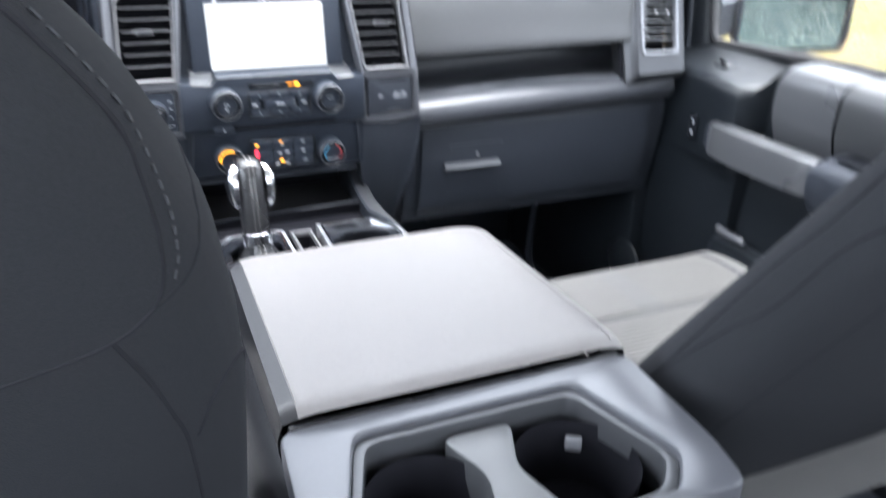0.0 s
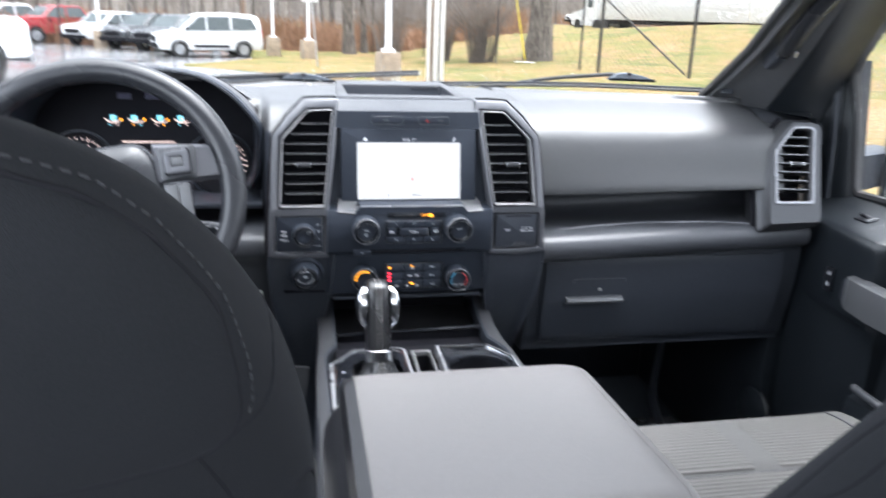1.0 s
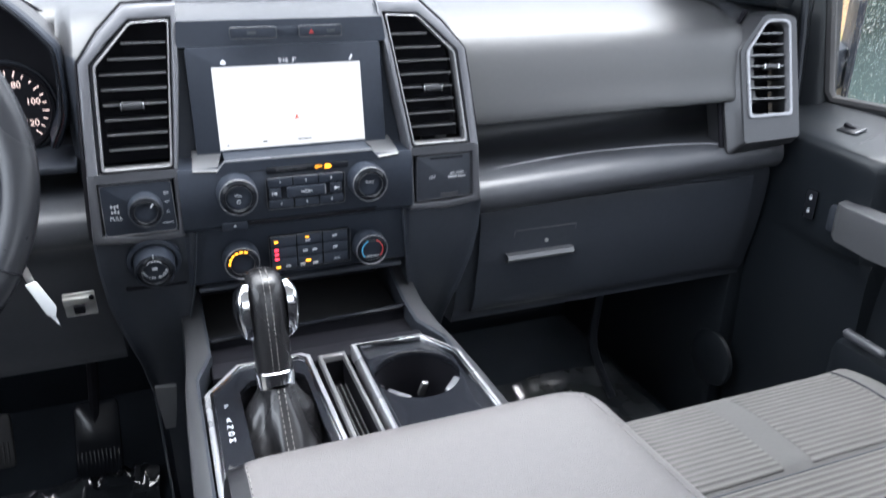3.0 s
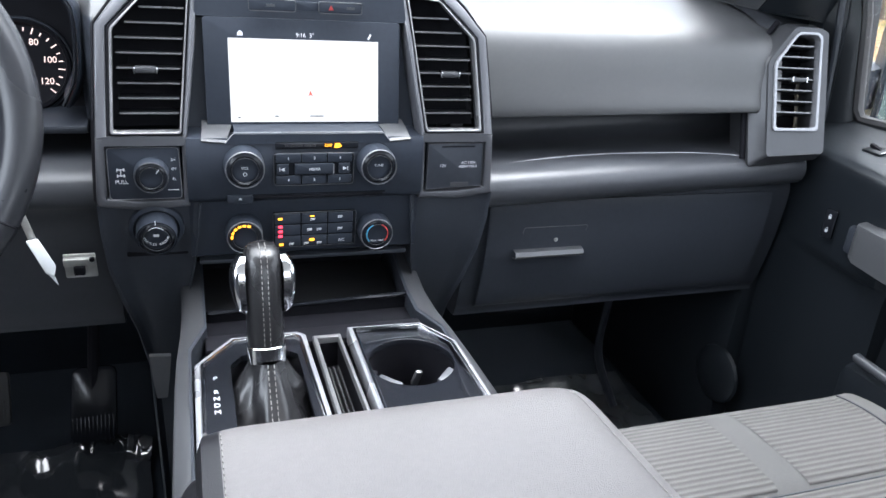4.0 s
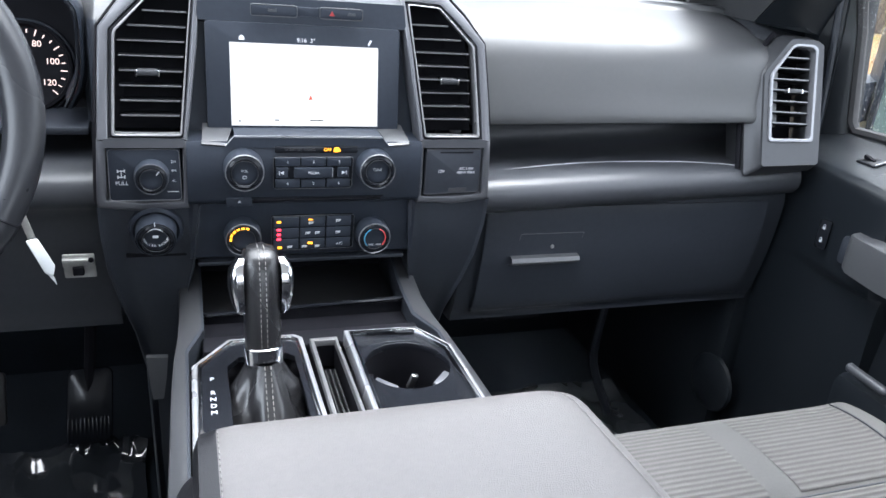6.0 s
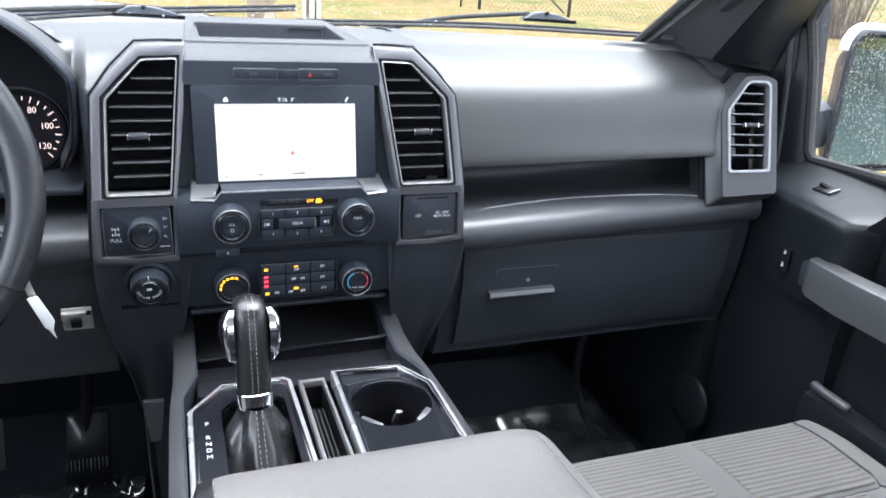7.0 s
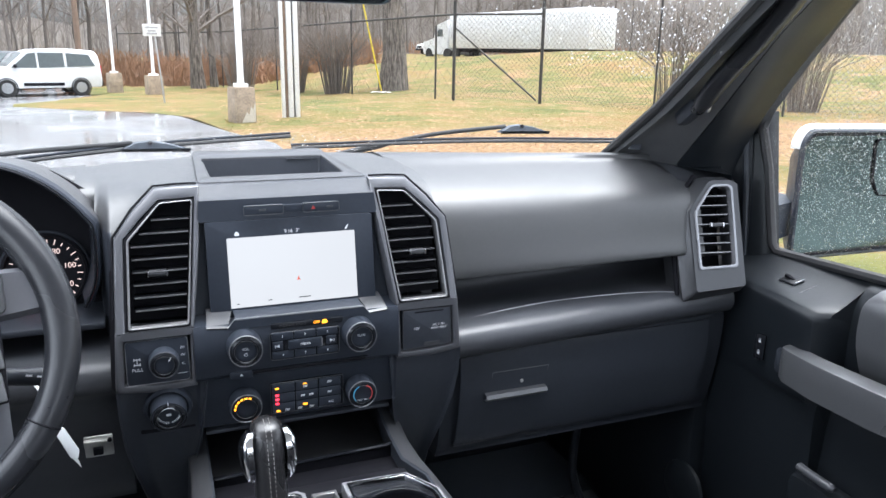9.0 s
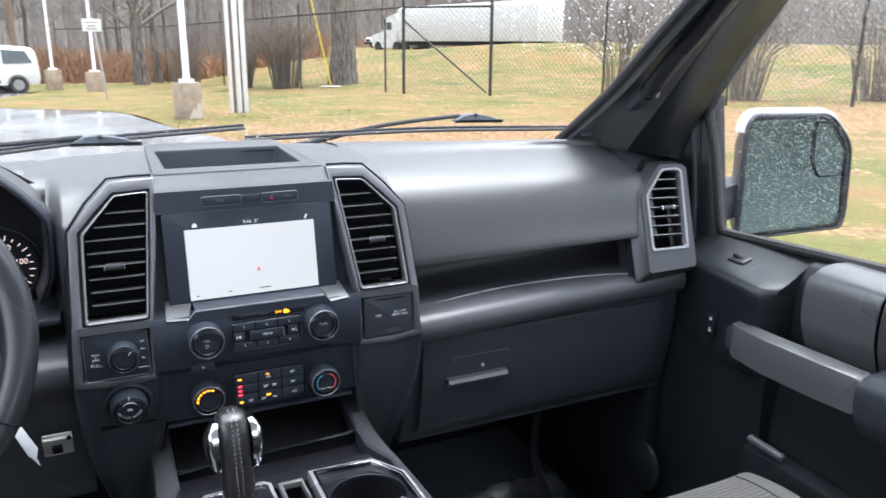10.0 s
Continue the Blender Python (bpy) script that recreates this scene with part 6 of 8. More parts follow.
    # pane
    pane = part("pane", loft([[(0.896 - 0.13 * k * k - 0.06 * k, y, 1.245 + 0.58 * k) for k in np.linspace(0, 1, 8)] for y in np.linspace(0.10, -0.76, 10)]), GLASS, door, "side window with rain drops")
    pane.visible_shadow = False
    return door


def build_door_mirror():
    mir = thing("door_mirror", "black door mirror beaded with rain outside the side window", "door mirror")
    M = Matrix.Translation((1.228, 0.145, 1.315)) @ pose(0, 0, 0, 88, 0, 4) @ Matrix.Diagonal((1.06, 1.0, 1.0, 1.0))
    out = rounded([(-0.175, -0.128), (0.168, -0.140), (0.182, -0.110), (0.178, 0.058), (0.100, 0.133), (-0.150, 0.140), (-0.170, 0.115)], [0.02, 0.03, 0.02, 0.03, 0.03, 0.03, 0.02], 4)
    sc = lambda k, z: [(x * k, y * k, z) for x, y in out]
    part("housing", loft([sc(0.40, -0.09), sc(0.72, -0.065), sc(0.94, -0.020), sc(1.0, -0.004), sc(0.99, 0.005), sc(0.965, 0.006), sc(0.955, -0.006)], closed=True, caps=True, m=M), PANEL, mir, "black mirror housing with a pale top edge")
    ins = [(x * 0.957, y * 0.957) for x, y in out]
    part("mirror_glass", prism(ins, 0.002, m=M @ pose(0, 0, -0.006)), MIRROR, mir, "rain-spotted mirror glass")
    spot = rounded([(0.050, 0.115), (0.095, 0.110), (0.155, 0.050), (0.155, -0.01), (0.075, -0.010), (0.050, 0.03)], 0.015)
    part("spot_glass", prism(spot, 0.002, m=M @ pose(0, 0, -0.003)), MIRROR, mir, "small wide-angle mirror")
    part("spot_rim", tube([(x, y, -0.001) for x, y in spot], 0.002, 6, closed=True, m=M), BLACK, mir)
    cap = [p for p in out if p[1] > 0.045]
    part("top_cap", tube([(x * 1.0, y * 1.015, -0.012) for x, y in cap], 0.010, 8, m=M), BODYWHITE, mir, "wet white top edge of the housing")
    part("bezel", collar([(x * 0.960, y * 0.960) for x, y in out], [(x * 0.925, y * 0.905) for x, y in out], 0.004, 0.001, m=M @ pose(0, 0, -0.004)), BLACK, mir, "black rim round the mirror glass")
    part("arm", loft([[(0.90, 0.10, 1.22), (0.90, 0.20, 1.22), (0.90, 0.20, 1.30), (0.90, 0.10, 1.30)], [(1.10, 0.16, 1.24), (1.10, 0.24, 1.24), (1.10, 0.24, 1.31), (1.10, 0.16, 1.31)]], closed=True, caps=True), PANEL, mir)
    return mir


# ---- footwells and small things ----
def build_footwell():
    gas = thing("accelerator_pedal", "black accelerator pedal with ribs across its rounded foot", "pedal")
    M = face(-0.322, 0.315, 0.655, 30)
    part("pad", prism(rounded([(-0.038, -0.052), (0.037, -0.052), (0.041, 0.078), (-0.032, 0.078)], 0.016), 0.012, 0.004, m=M), PIANO, gas)
    for k in range(11):
        part("rib", box(0.0028, 0.045, 0.003, 0.001, m=M @ pose(-0.0325 + 0.0065 * k, -0.030, 0.0125)), PIANO, gas)
    part("arm", tube([M @ Vector((0, 0.02, 0)), (-0.31, 0.40, 0.85), (-0.30, 0.42, 1.00)], 0.010, 8), BLACK, gas)
    brake = thing("brake_pedal", "black ribbed rubber brake pedal", "pedal")
    M = face(-0.470, 0.330, 0.690, 30)
    part("pad", prism(rounded([(-0.020, -0.045), (0.022, -0.045), (0.020, 0.045), (-0.018, 0.045)], 0.008), 0.012, 0.004, m=M), RUBBER, brake)
    for k in range(5):
        part("rib", box(0.0028, 0.036, 0.003, 0.001, m=M @ pose(-0.013 + 0.0065 * k, -0.020, 0.0125)), RUBBER, brake)
    part("arm", tube([M @ Vector((0, 0.02, 0)), (-0.47, 0.40, 0.85), (-0.46, 0.42, 1.00)], 0.008, 8), BLACK, brake)

    # crumpled clear film over the mats
    for cx, y0, y1, w, label in ((-0.43, 0.31, -0.20, 0.40, "crumpled clear plastic film over the driver's floor mat"), (0.50, 0.33, -0.20, 0.50, "crumpled clear plastic film over the passenger floor mat")):
        film = thing("floor_film", label, "plastic film", "protective films")
        rows = []
        for y in np.linspace(y0, y1, 40):
            row = []
            for x in np.linspace(cx - w / 2, cx + w / 2, 46):
                h = 0.012 * abs(noise.noise(Vector((x * 9, y * 7, 1.3)))) + 0.004 * abs(noise.noise(Vector((x * 30, y * 14, 4.1))))
                edge = 0.05 * math.exp(-((y - y0) / 0.035) ** 2) * (0.25 + 1.3 * abs(noise.noise(Vector((x * 34, y * 4, 2)))) * math.exp(-((x + 0.31) / 0.10) ** 2))
                row.append((x + 0.01 * noise.noise(Vector((x * 9, y * 9, 7))), y + 0.02 * noise.noise(Vector((x * 11, 3, 0))), 0.576 + h + edge))
            rows.append(row)
        part("sheet", loft(rows), FILM if cx < 0 else GLINTFILM, film)

    br = thing("latch_bracket", "small bright steel latch bracket under the dash", "bracket")
    M = face(-0.266, -0.004, 1.081, -12)
    bm = prism(rect(0.035, 0.034, 0.002), 0.002, 0.0006, m=M)
    box(0.035, 0.010, 0.006, 0.001, m=M @ pose(0, 0.008, 0.004), bm=bm)
    part("plate", bm, STEEL, br)
    part("catch", box(0.012, 0.012, 0.007, 0.001, m=M @ pose(-0.001, -0.003, 0.006)), BLACK, br)
    part("screw", cyl(0.003, 0.003, 0.003, 12, m=M @ pose(0.014, 0.012, 0.005)), BLACK, br)

    key = thing("key_tag", "white plastic tag hanging from the ignition key", "key tag")
    part("tag", prism(rounded([(-0.010, 0.010), (0.002, 0.012), (0.017, -0.022), (0.014, -0.034), (0.006, -0.030)], 0.002), 0.003, 0.001, m=face(-0.302, -0.045, 1.122, 6) @ pose(0, 0, 0, 0, 15, 0)), TAG, key)
    part("tag_tip", prism([(0.006, -0.028), (0.015, -0.036), (0.017, -0.046)], 0.002, m=face(-0.302, -0.044, 1.122, 6) @ pose(0, 0, 0, 0, 15, 0)), TAG, key)
    part("key_blade", box(0.008, 0.003, 0.034, 0.001, m=pose(-0.310, -0.040, 1.148, 0, -14, 0)), STEEL, key)
    part("cord", tube([(-0.312, -0.040, 1.160), (-0.318, -0.030, 1.172), (-0.33, -0.012, 1.182)], 0.0022, 6), TAG, key)

    # speaker bulge and hose-like trim edge in the passenger footwell
    kick = thing("kick_bulge", "rounded dark plastic bulge in the passenger footwell", "trim piece")
    part("dome", lathe([(0.056, 0.0), (0.054, 0.006), (0.045, 0.011), (0.02, 0.014), (0.001, 0.0145)], 32, m=pose(0.778, 0.06, 0.755, 0, -90, 0)), DOORBLACK, kick)
    rib = thing("carpet_edge", "dark carpet edge standing up in the footwell", "carpet edge")
    part("strip", tube(spline([(0.655, 0.26, 0.94), (0.645, 0.255, 0.82), (0.64, 0.25, 0.70), (0.665, 0.20, 0.60)], 16), 0.009, 8), LOWER, rib)


def build_rear_mirror():
    m = thing("rear_view_mirror", "black rear-view mirror hanging under the roof", "mirror")
    M = face(0.010, -0.03, 1.6855, -8)
    out = rounded([(-0.125, -0.034), (0.125, -0.034), (0.132, 0.0), (0.120, 0.038), (-0.120, 0.038), (-0.132, 0.0)], 0.02)
    part("housing", loft([[(x * k, y * k, z) for x, y in out] for k, z in ((0.6, -0.035), (0.92, -0.02), (1.0, 0.0), (0.97, 0.004), (0.95, 0.001))], closed=True, caps=True, m=M), PANEL, m)
    part("mirror_glass", prism([(x * 0.945, y * 0.945) for x, y in out], 0.001, m=M @ pose(0, 0, 0.0012)), MIRROR, m)
    part("stem", tube([(0.0, -0.005, 1.70), (0.0, -0.03, 1.78), (0.0, -0.10, 1.80)], 0.010, 8), PANEL, m)


def build_wipers():
    for k, (pivot, elbow, tip, root) in enumerate((
            ((-0.78, 0.62, 1.34), (-0.20, 0.53, 1.418), (0.095, 0.520, 1.425), (-0.52, 0.52, 1.376)),
            ((0.15, 0.60, 1.36), (0.58, 0.53, 1.434), (0.86, 0.44, 1.402), (0.10, 0.545, 1.398)))):
        w = thing("wiper", "black windshield wiper lying at the foot of the glass", "wiper", "wipers")
        part("arm", tube(spline([pivot, tuple((Vector(pivot) * 0.45 + Vector(elbow) * 0.55) + Vector((0, 0.0, 0.012))), elbow], 16), [0.0075] * 6 + [0.0048] * 11, 8), RUBBER, w)
        blade = spline([root, tuple((Vector(root) + Vector(tip)) / 2 + Vector((0, 0.012, 0.006))), tip], 20)
        part("blade", tube(blade, 0.0052, 8, flat=0.7), RUBBER, w)
        part("blade_spine", tube([p + Vector((0, 0.004, 0.006)) for p in blade], 0.0028, 6), PANEL, w)
        e = Vector(elbow)
        fairing = rounded([(-0.055, -0.008), (0.075, -0.010), (0.035, 0.003), (0.0, 0.009), (-0.025, 0.007)], 0.003, 2)
        part("bracket", prism(fairing, 0.018, 0.004, m=face(e.x + 0.03, e.y - 0.004, e.z - 0.004)), WETBLADE, w, "wet grey blade bracket")
        part("pin", cyl(0.004, 0.004, 0.004, 12, m=face(e.x + 0.03, e.y - 0.021, e.z + 0.002)), BLACK, w)


build_console()
build_shifter()
build_seat(-0.428, "grey cloth driver's seat with a dark padded backrest")
build_seat(0.447, "grey cloth passenger seat with a ribbed insert and dark backrest")
build_wheel()
build_cluster()
build_door()
build_door_mirror()
build_footwell()
build_rear_mirror()
build_wipers()


# ---- outdoors ----
def ground_height(x, y):
    """Level round the truck, falling to the car park, rising to the road behind the fence."""
    w = ease(0, 9, x - 0.12 * y + 1)
    d = math.hypot(x, y)
    bank = (0.9 + 0.9 * ease(12, 26, x)) * ease(30, 45, d) - 0.55 * ease(46.5, 52, d)
    return -0.42 * ease(16, 33, y) * (1 - w) + w * (bank if y > 0 else 0.0)


def lot_edge(y):
    # Widened behind the truck, out of view, as asphalt for the mirror.
    return float(np.interp(y, [-60, -6, -3, 2, 8, 12, 13.8, 20, 27.8, 40, 60], [45, 45, 2.2, 2.2, 2.1, 1.8, 1.3, 0.14, -1.36, -3.2, -6.0]))


def soil_material():
    m = material("grass_and_leaves", (0.2, 0.2, 0.08), 0.9, vary=0.25, scale=40, coarse=0.7, spec=0.2)
    n, l = m.node_tree.nodes, m.node_tree.links
    b = n["Principled BSDF"]
    geo = n.new("ShaderNodeTexCoord")

    def cloud(scale, detail, rough=0.6):
        t = n.new("ShaderNodeTexNoise")
        t.inputs["Scale"].default_value, t.inputs["Detail"].default_value, t.inputs["Roughness"].default_value = scale, detail, rough
        l.new(geo.outputs["Object"], t.inputs["Vector"])
        return t

    def ramp(src, stops):
        r = n.new("ShaderNodeValToRGB")
        while len(r.color_ramp.elements) < len(stops):
            r.color_ramp.elements.new(0.5)
        for e, (p, c) in zip(r.color_ramp.elements, stops):
            e.position, e.color = p, (*c, 1)
        l.new(src, r.inputs["Fac"])
        return r

    grass = ramp(cloud(0.30, 8, 0.68).outputs["Fac"], [(0.33, (0.066, 0.088, 0.024)), (0.45, (0.125, 0.122, 0.036)), (0.57, (0.180, 0.134, 0.050)), (0.70, (0.205, 0.112, 0.050))])
    leaves = ramp(cloud(9.0, 4).outputs["Fac"], [(0.35, (0.12, 0.070, 0.036)), (0.5, (0.25, 0.145, 0.070)), (0.65, (0.36, 0.25, 0.15))])
    mask = ramp(cloud(0.8, 8, 0.75).outputs["Fac"], [(0.50, (0, 0, 0)), (0.62, (1, 1, 1))])
    # leaves drifted along the lot's edge
    axes, span, drift = n.new("ShaderNodeSeparateXYZ"), n.new("ShaderNodeMapRange"), n.new("ShaderNodeMath")
    l.new(geo.outputs["Object"], axes.inputs[0])
    wavy = n.new("ShaderNodeMath")
    wavy.operation = "MULTIPLY_ADD"
    l.new(cloud(0.7, 4).outputs["Fac"], wavy.inputs[0])
    wavy.inputs[1].default_value = 7.0
    l.new(axes.outputs["Y"], wavy.inputs[2])
    span.inputs["From Min"].default_value, span.inputs["From Max"].default_value = 18.7, 15.7
    l.new(wavy.outputs[0], span.inputs["Value"])
    near, both = n.new("ShaderNodeMapRange"), n.new("ShaderNodeMath")
    near.inputs["From Min"].default_value, near.inputs["From Max"].default_value = 11.0, 13.0
    l.new(wavy.outputs[0], near.inputs["Value"])
    both.operation = "MULTIPLY"
    l.new(span.outputs["Result"], both.inputs[0])
    l.new(near.outputs["Result"], both.inputs[1])
    drift.operation, drift.use_clamp = "MULTIPLY_ADD", True
    l.new(both.outputs[0], drift.inputs[0])
    drift.inputs[1].default_value = 0.85
    l.new(mask.outputs["Color"], drift.inputs[2])
    mix = n.new("ShaderNodeMix")
    mix.data_type = "RGBA"
    l.new(drift.outputs[0], mix.inputs["Factor"])
    l.new(grass.outputs["Color"], mix.inputs["A"])
    l.new(leaves.outputs["Color"], mix.inputs["B"])
    l.new(mix.outputs["Result"], b.inputs["Base Color"])
    relief = n.new("ShaderNodeBump")
    relief.inputs["Strength"].default_value, relief.inputs["Distance"].default_value = 1.0, 0.06
    l.new(cloud(14.0, 5).outputs["Fac"], relief.inputs["Height"])
    l.new(relief.outputs["Normal"], b.inputs["Normal"])
    return m


def asphalt_material():
    m = material("wet_asphalt", (0.19, 0.19, 0.195), 0.3, vary=0.3, scale=60, coarse=0.8)
    n, l = m.node_tree.nodes, m.node_tree.links
    b = n["Principled BSDF"]
    geo = n.new("ShaderNodeTexCoord")
    t = n.new("ShaderNodeTexNoise")
    t.inputs["Scale"].default_value, t.inputs["Detail"].default_value = 0.45, 3
    l.new(geo.outputs["Object"], t.inputs["Vector"])
    r = n.new("ShaderNodeMapRange")
    r.inputs["From Min"].default_value, r.inputs["From Max"].default_value = 0.42, 0.60
    r.inputs["To Min"].default_value, r.inputs["To Max"].default_value = 0.10, 0.26
    l.new(t.outputs["Fac"], r.inputs["Value"])
    l.new(r.outputs["Result"], b.inputs["Roughness"])
    return m


SOIL, ASPHALT = soil_material(), asphalt_material()
ROAD = material("far_road", (0.09, 0.09, 0.095), 0.5, vary=0.2, scale=3)
BARK = material("grey_bark", (0.15, 0.132, 0.120), 0.9, vary=0.4, scale=30, coarse=2.0, bump=0.8, bump_scale=25, random_tint=0.3, spec=0.2)
# Far twigs are paler than TWIG: distance haze put into the colour.
HAZEDTWIG = material("hazed_twigs", (0.25, 0.225, 0.21), 0.95, vary=0.3, scale=1.5, coarse=0.1, spec=0.1)
TWIG = material("twig_bark", (0.19, 0.165, 0.148), 0.9, vary=0.3, scale=8, random_tint=0.25, spec=0.2)
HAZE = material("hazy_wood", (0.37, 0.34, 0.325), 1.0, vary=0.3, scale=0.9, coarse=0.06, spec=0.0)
BRUSH = material("dry_brush", (0.30, 0.178, 0.112), 0.9, vary=0.5, scale=4, coarse=0.35, spec=0.15)
LEAF = material("fallen_leaf", (0.40, 0.245, 0.125), 0.7, vary=0.5, scale=5, coarse=1.0, spec=0.3)
CONCRETE = material("concrete", (0.31, 0.245, 0.18), 0.85, vary=0.45, scale=25, coarse=5.0, bump=0.4, bump_scale=60)
POLE = material("pole_white", (0.82, 0.82, 0.82), 0.5, vary=0.08, scale=20)
WOODPOLE = material("pole_wood", (0.24, 0.17, 0.125), 0.85, vary=0.2, scale=25)
FENCE = material("fence_dark", (0.035, 0.033, 0.032), 0.6, vary=0.2)
WIRE = material("fence_wire", (0.11, 0.105, 0.10), 0.5, 0.5, vary=0.2)
YELLOW = material("guy_yellow", (0.72, 0.56, 0.04), 0.5, vary=0.1)
SIGNGREY = material("sign_grey", (0.42, 0.42, 0.43), 0.6, vary=0.1)
SIGNORANGE = material("sign_orange", (0.85, 0.13, 0.03), 0.5, vary=0.05)
CARGLASS = material("car_glass", (0.075, 0.09, 0.092), 0.06, vary=0.2)
TYRE = material("tyre", (0.018, 0.018, 0.018), 0.75, vary=0.2)
RIM = material("wheel_rim", (0.42, 0.43, 0.45), 0.35, 0.8, vary=0.1)
LAMPRED = material("tail_lamp", (0.45, 0.02, 0.02), 0.25, vary=0.1)
LAMPCLEAR = material("head_lamp", (0.65, 0.66, 0.66), 0.15, 0.3, vary=0.05)
PAINTS = {k: material("paint_" + k, c, 0.28, vary=0.04, coat=0.5) for k, c in (("white", (0.68, 0.69, 0.70)), ("red", (0.32, 0.025, 0.03)), ("dark", (0.035, 0.038, 0.042)), ("silver", (0.45, 0.46, 0.48)))}


def trunk_material():
    """Furrowed bark: streaks that run up the trunk."""
    m = material("furrowed_bark", (0.20, 0.175, 0.155), 0.95, vary=0.35, scale=9, coarse=1.6, spec=0.1)
    n, l = m.node_tree.nodes, m.node_tree.links
    b = n["Principled BSDF"]
    geo, squeeze, furrow, relief = (n.new("ShaderNode" + k) for k in ("TexCoord", "Mapping", "TexNoise", "Bump"))
    squeeze.inputs["Scale"].default_value = (1.0, 1.0, 0.12)
    furrow.inputs["Scale"].default_value, furrow.inputs["Detail"].default_value = 16.0, 6
    l.new(geo.outputs["Object"], squeeze.inputs["Vector"])
    l.new(squeeze.outputs["Vector"], furrow.inputs["Vector"])
    relief.inputs["Strength"].default_value, relief.inputs["Distance"].default_value = 1.0, 0.10
    l.new(furrow.outputs["Fac"], relief.inputs["Height"])
    l.new(relief.outputs["Normal"], b.inputs["Normal"])
    old = b.inputs["Base Color"].links[0].from_socket
    dark, mix = n.new("ShaderNodeMapRange"), n.new("ShaderNodeVectorMath")
    dark.inputs["From Min"].default_value, dark.inputs["From Max"].default_value = 0.38, 0.60
    dark.inputs["To Min"].default_value, dark.inputs["To Max"].default_value = 0.45, 1.15
    l.new(furrow.outputs["Fac"], dark.inputs["Value"])
    mix.operation = "SCALE"
    l.new(old, mix.inputs[0])
    l.new(dark.outputs["Result"], mix.inputs["Scale"])
    l.new(mix.outputs["Vector"], b.inputs["Base Color"])
    return m


TRUNK = trunk_material()


def build_ground():
    xs = [-600, -300, -150, -90] + list(np.linspace(-60, 70, 66)) + [100, 160, 300, 600]
    ys = [-600, -200, -60, -20] + list(np.linspace(-8, 80, 60)) + [100, 150, 300, 700]
    rows = [[(x, y, ground_height(x, y) + 0.03 * noise.noise(Vector((x * 0.4, y * 0.4, 0))) * ease(6, 12, abs(x) + abs(y) * 0.5)) for x in xs] for y in ys]
    tagged(part("ground", loft(rows), SOIL), "yellow-green grass strewn with brown leaves", "grass", kind="structure")
    rows = []
    for y in list(np.linspace(-40, 70, 90)):
        e = lot_edge(y) + 0.12 * noise.noise(Vector((0, y * 0.9, 3)))
        rows.append([(x, y, ground_height(x, y) + 0.045) for x in np.linspace(-60, e, 40)] + [(e + 0.02, y, ground_height(e, y) - 0.05)])
    tagged(part("road", loft(rows), ASPHALT), "wet dark asphalt car park with puddles", "asphalt", kind="structure")
    # grass verge between the two parts of the car park
    near, far = [(-3.61, 23.42), (-2.01, 21.03), (-1.01, 19.87), (-0.04, 18.88), (0.79, 16.95), (1.3, 13.82)], [(-3.75, 24.4), (-2.75, 30.46), (-1.5, 33.7), (-0.41, 34.89), (1.17, 33.91), (2.35, 31.17)]
    rows = []
    for p, q in zip(spline([(*p, 0) for p in near], 30), spline([(*p, 0) for p in far], 30)):
        ax, ay, bx, by = p.x, p.y, q.x, q.y
        rows.append([(ax + (bx - ax) * t, ay + (by - ay) * t, ground_height(ax + (bx - ax) * t, ay + (by - ay) * t) + 0.05 + 0.05 * math.sin(math.pi * min(1, max(0, t))) ** 0.5) for t in np.linspace(0, 1, 9)])
    tagged(part("ground_verge", loft(rows), SOIL), "grass verge in the middle of the car park", "grass", kind="structure")
    rows = [[(x, 74 + 0.12 * x + d, ground_height(x, 66) + 0.10) for d in (0, 4, 9)] for x in np.linspace(-10, 160, 30)]
    tagged(part("road_far", loft(rows), ROAD), "grey road behind the fenced bank", "road", kind="structure")


def limb(bm, a, b, ra, rb, seg=5, wob=0.0):
    mid = (Vector(a) + Vector(b)) / 2 + Vector((random.uniform(-wob, wob), random.uniform(-wob, wob), random.uniform(-wob, wob) * 0.5))
    tube([a, mid, b], [ra, (ra + rb) / 2, rb], seg, bm=bm)
    return mid


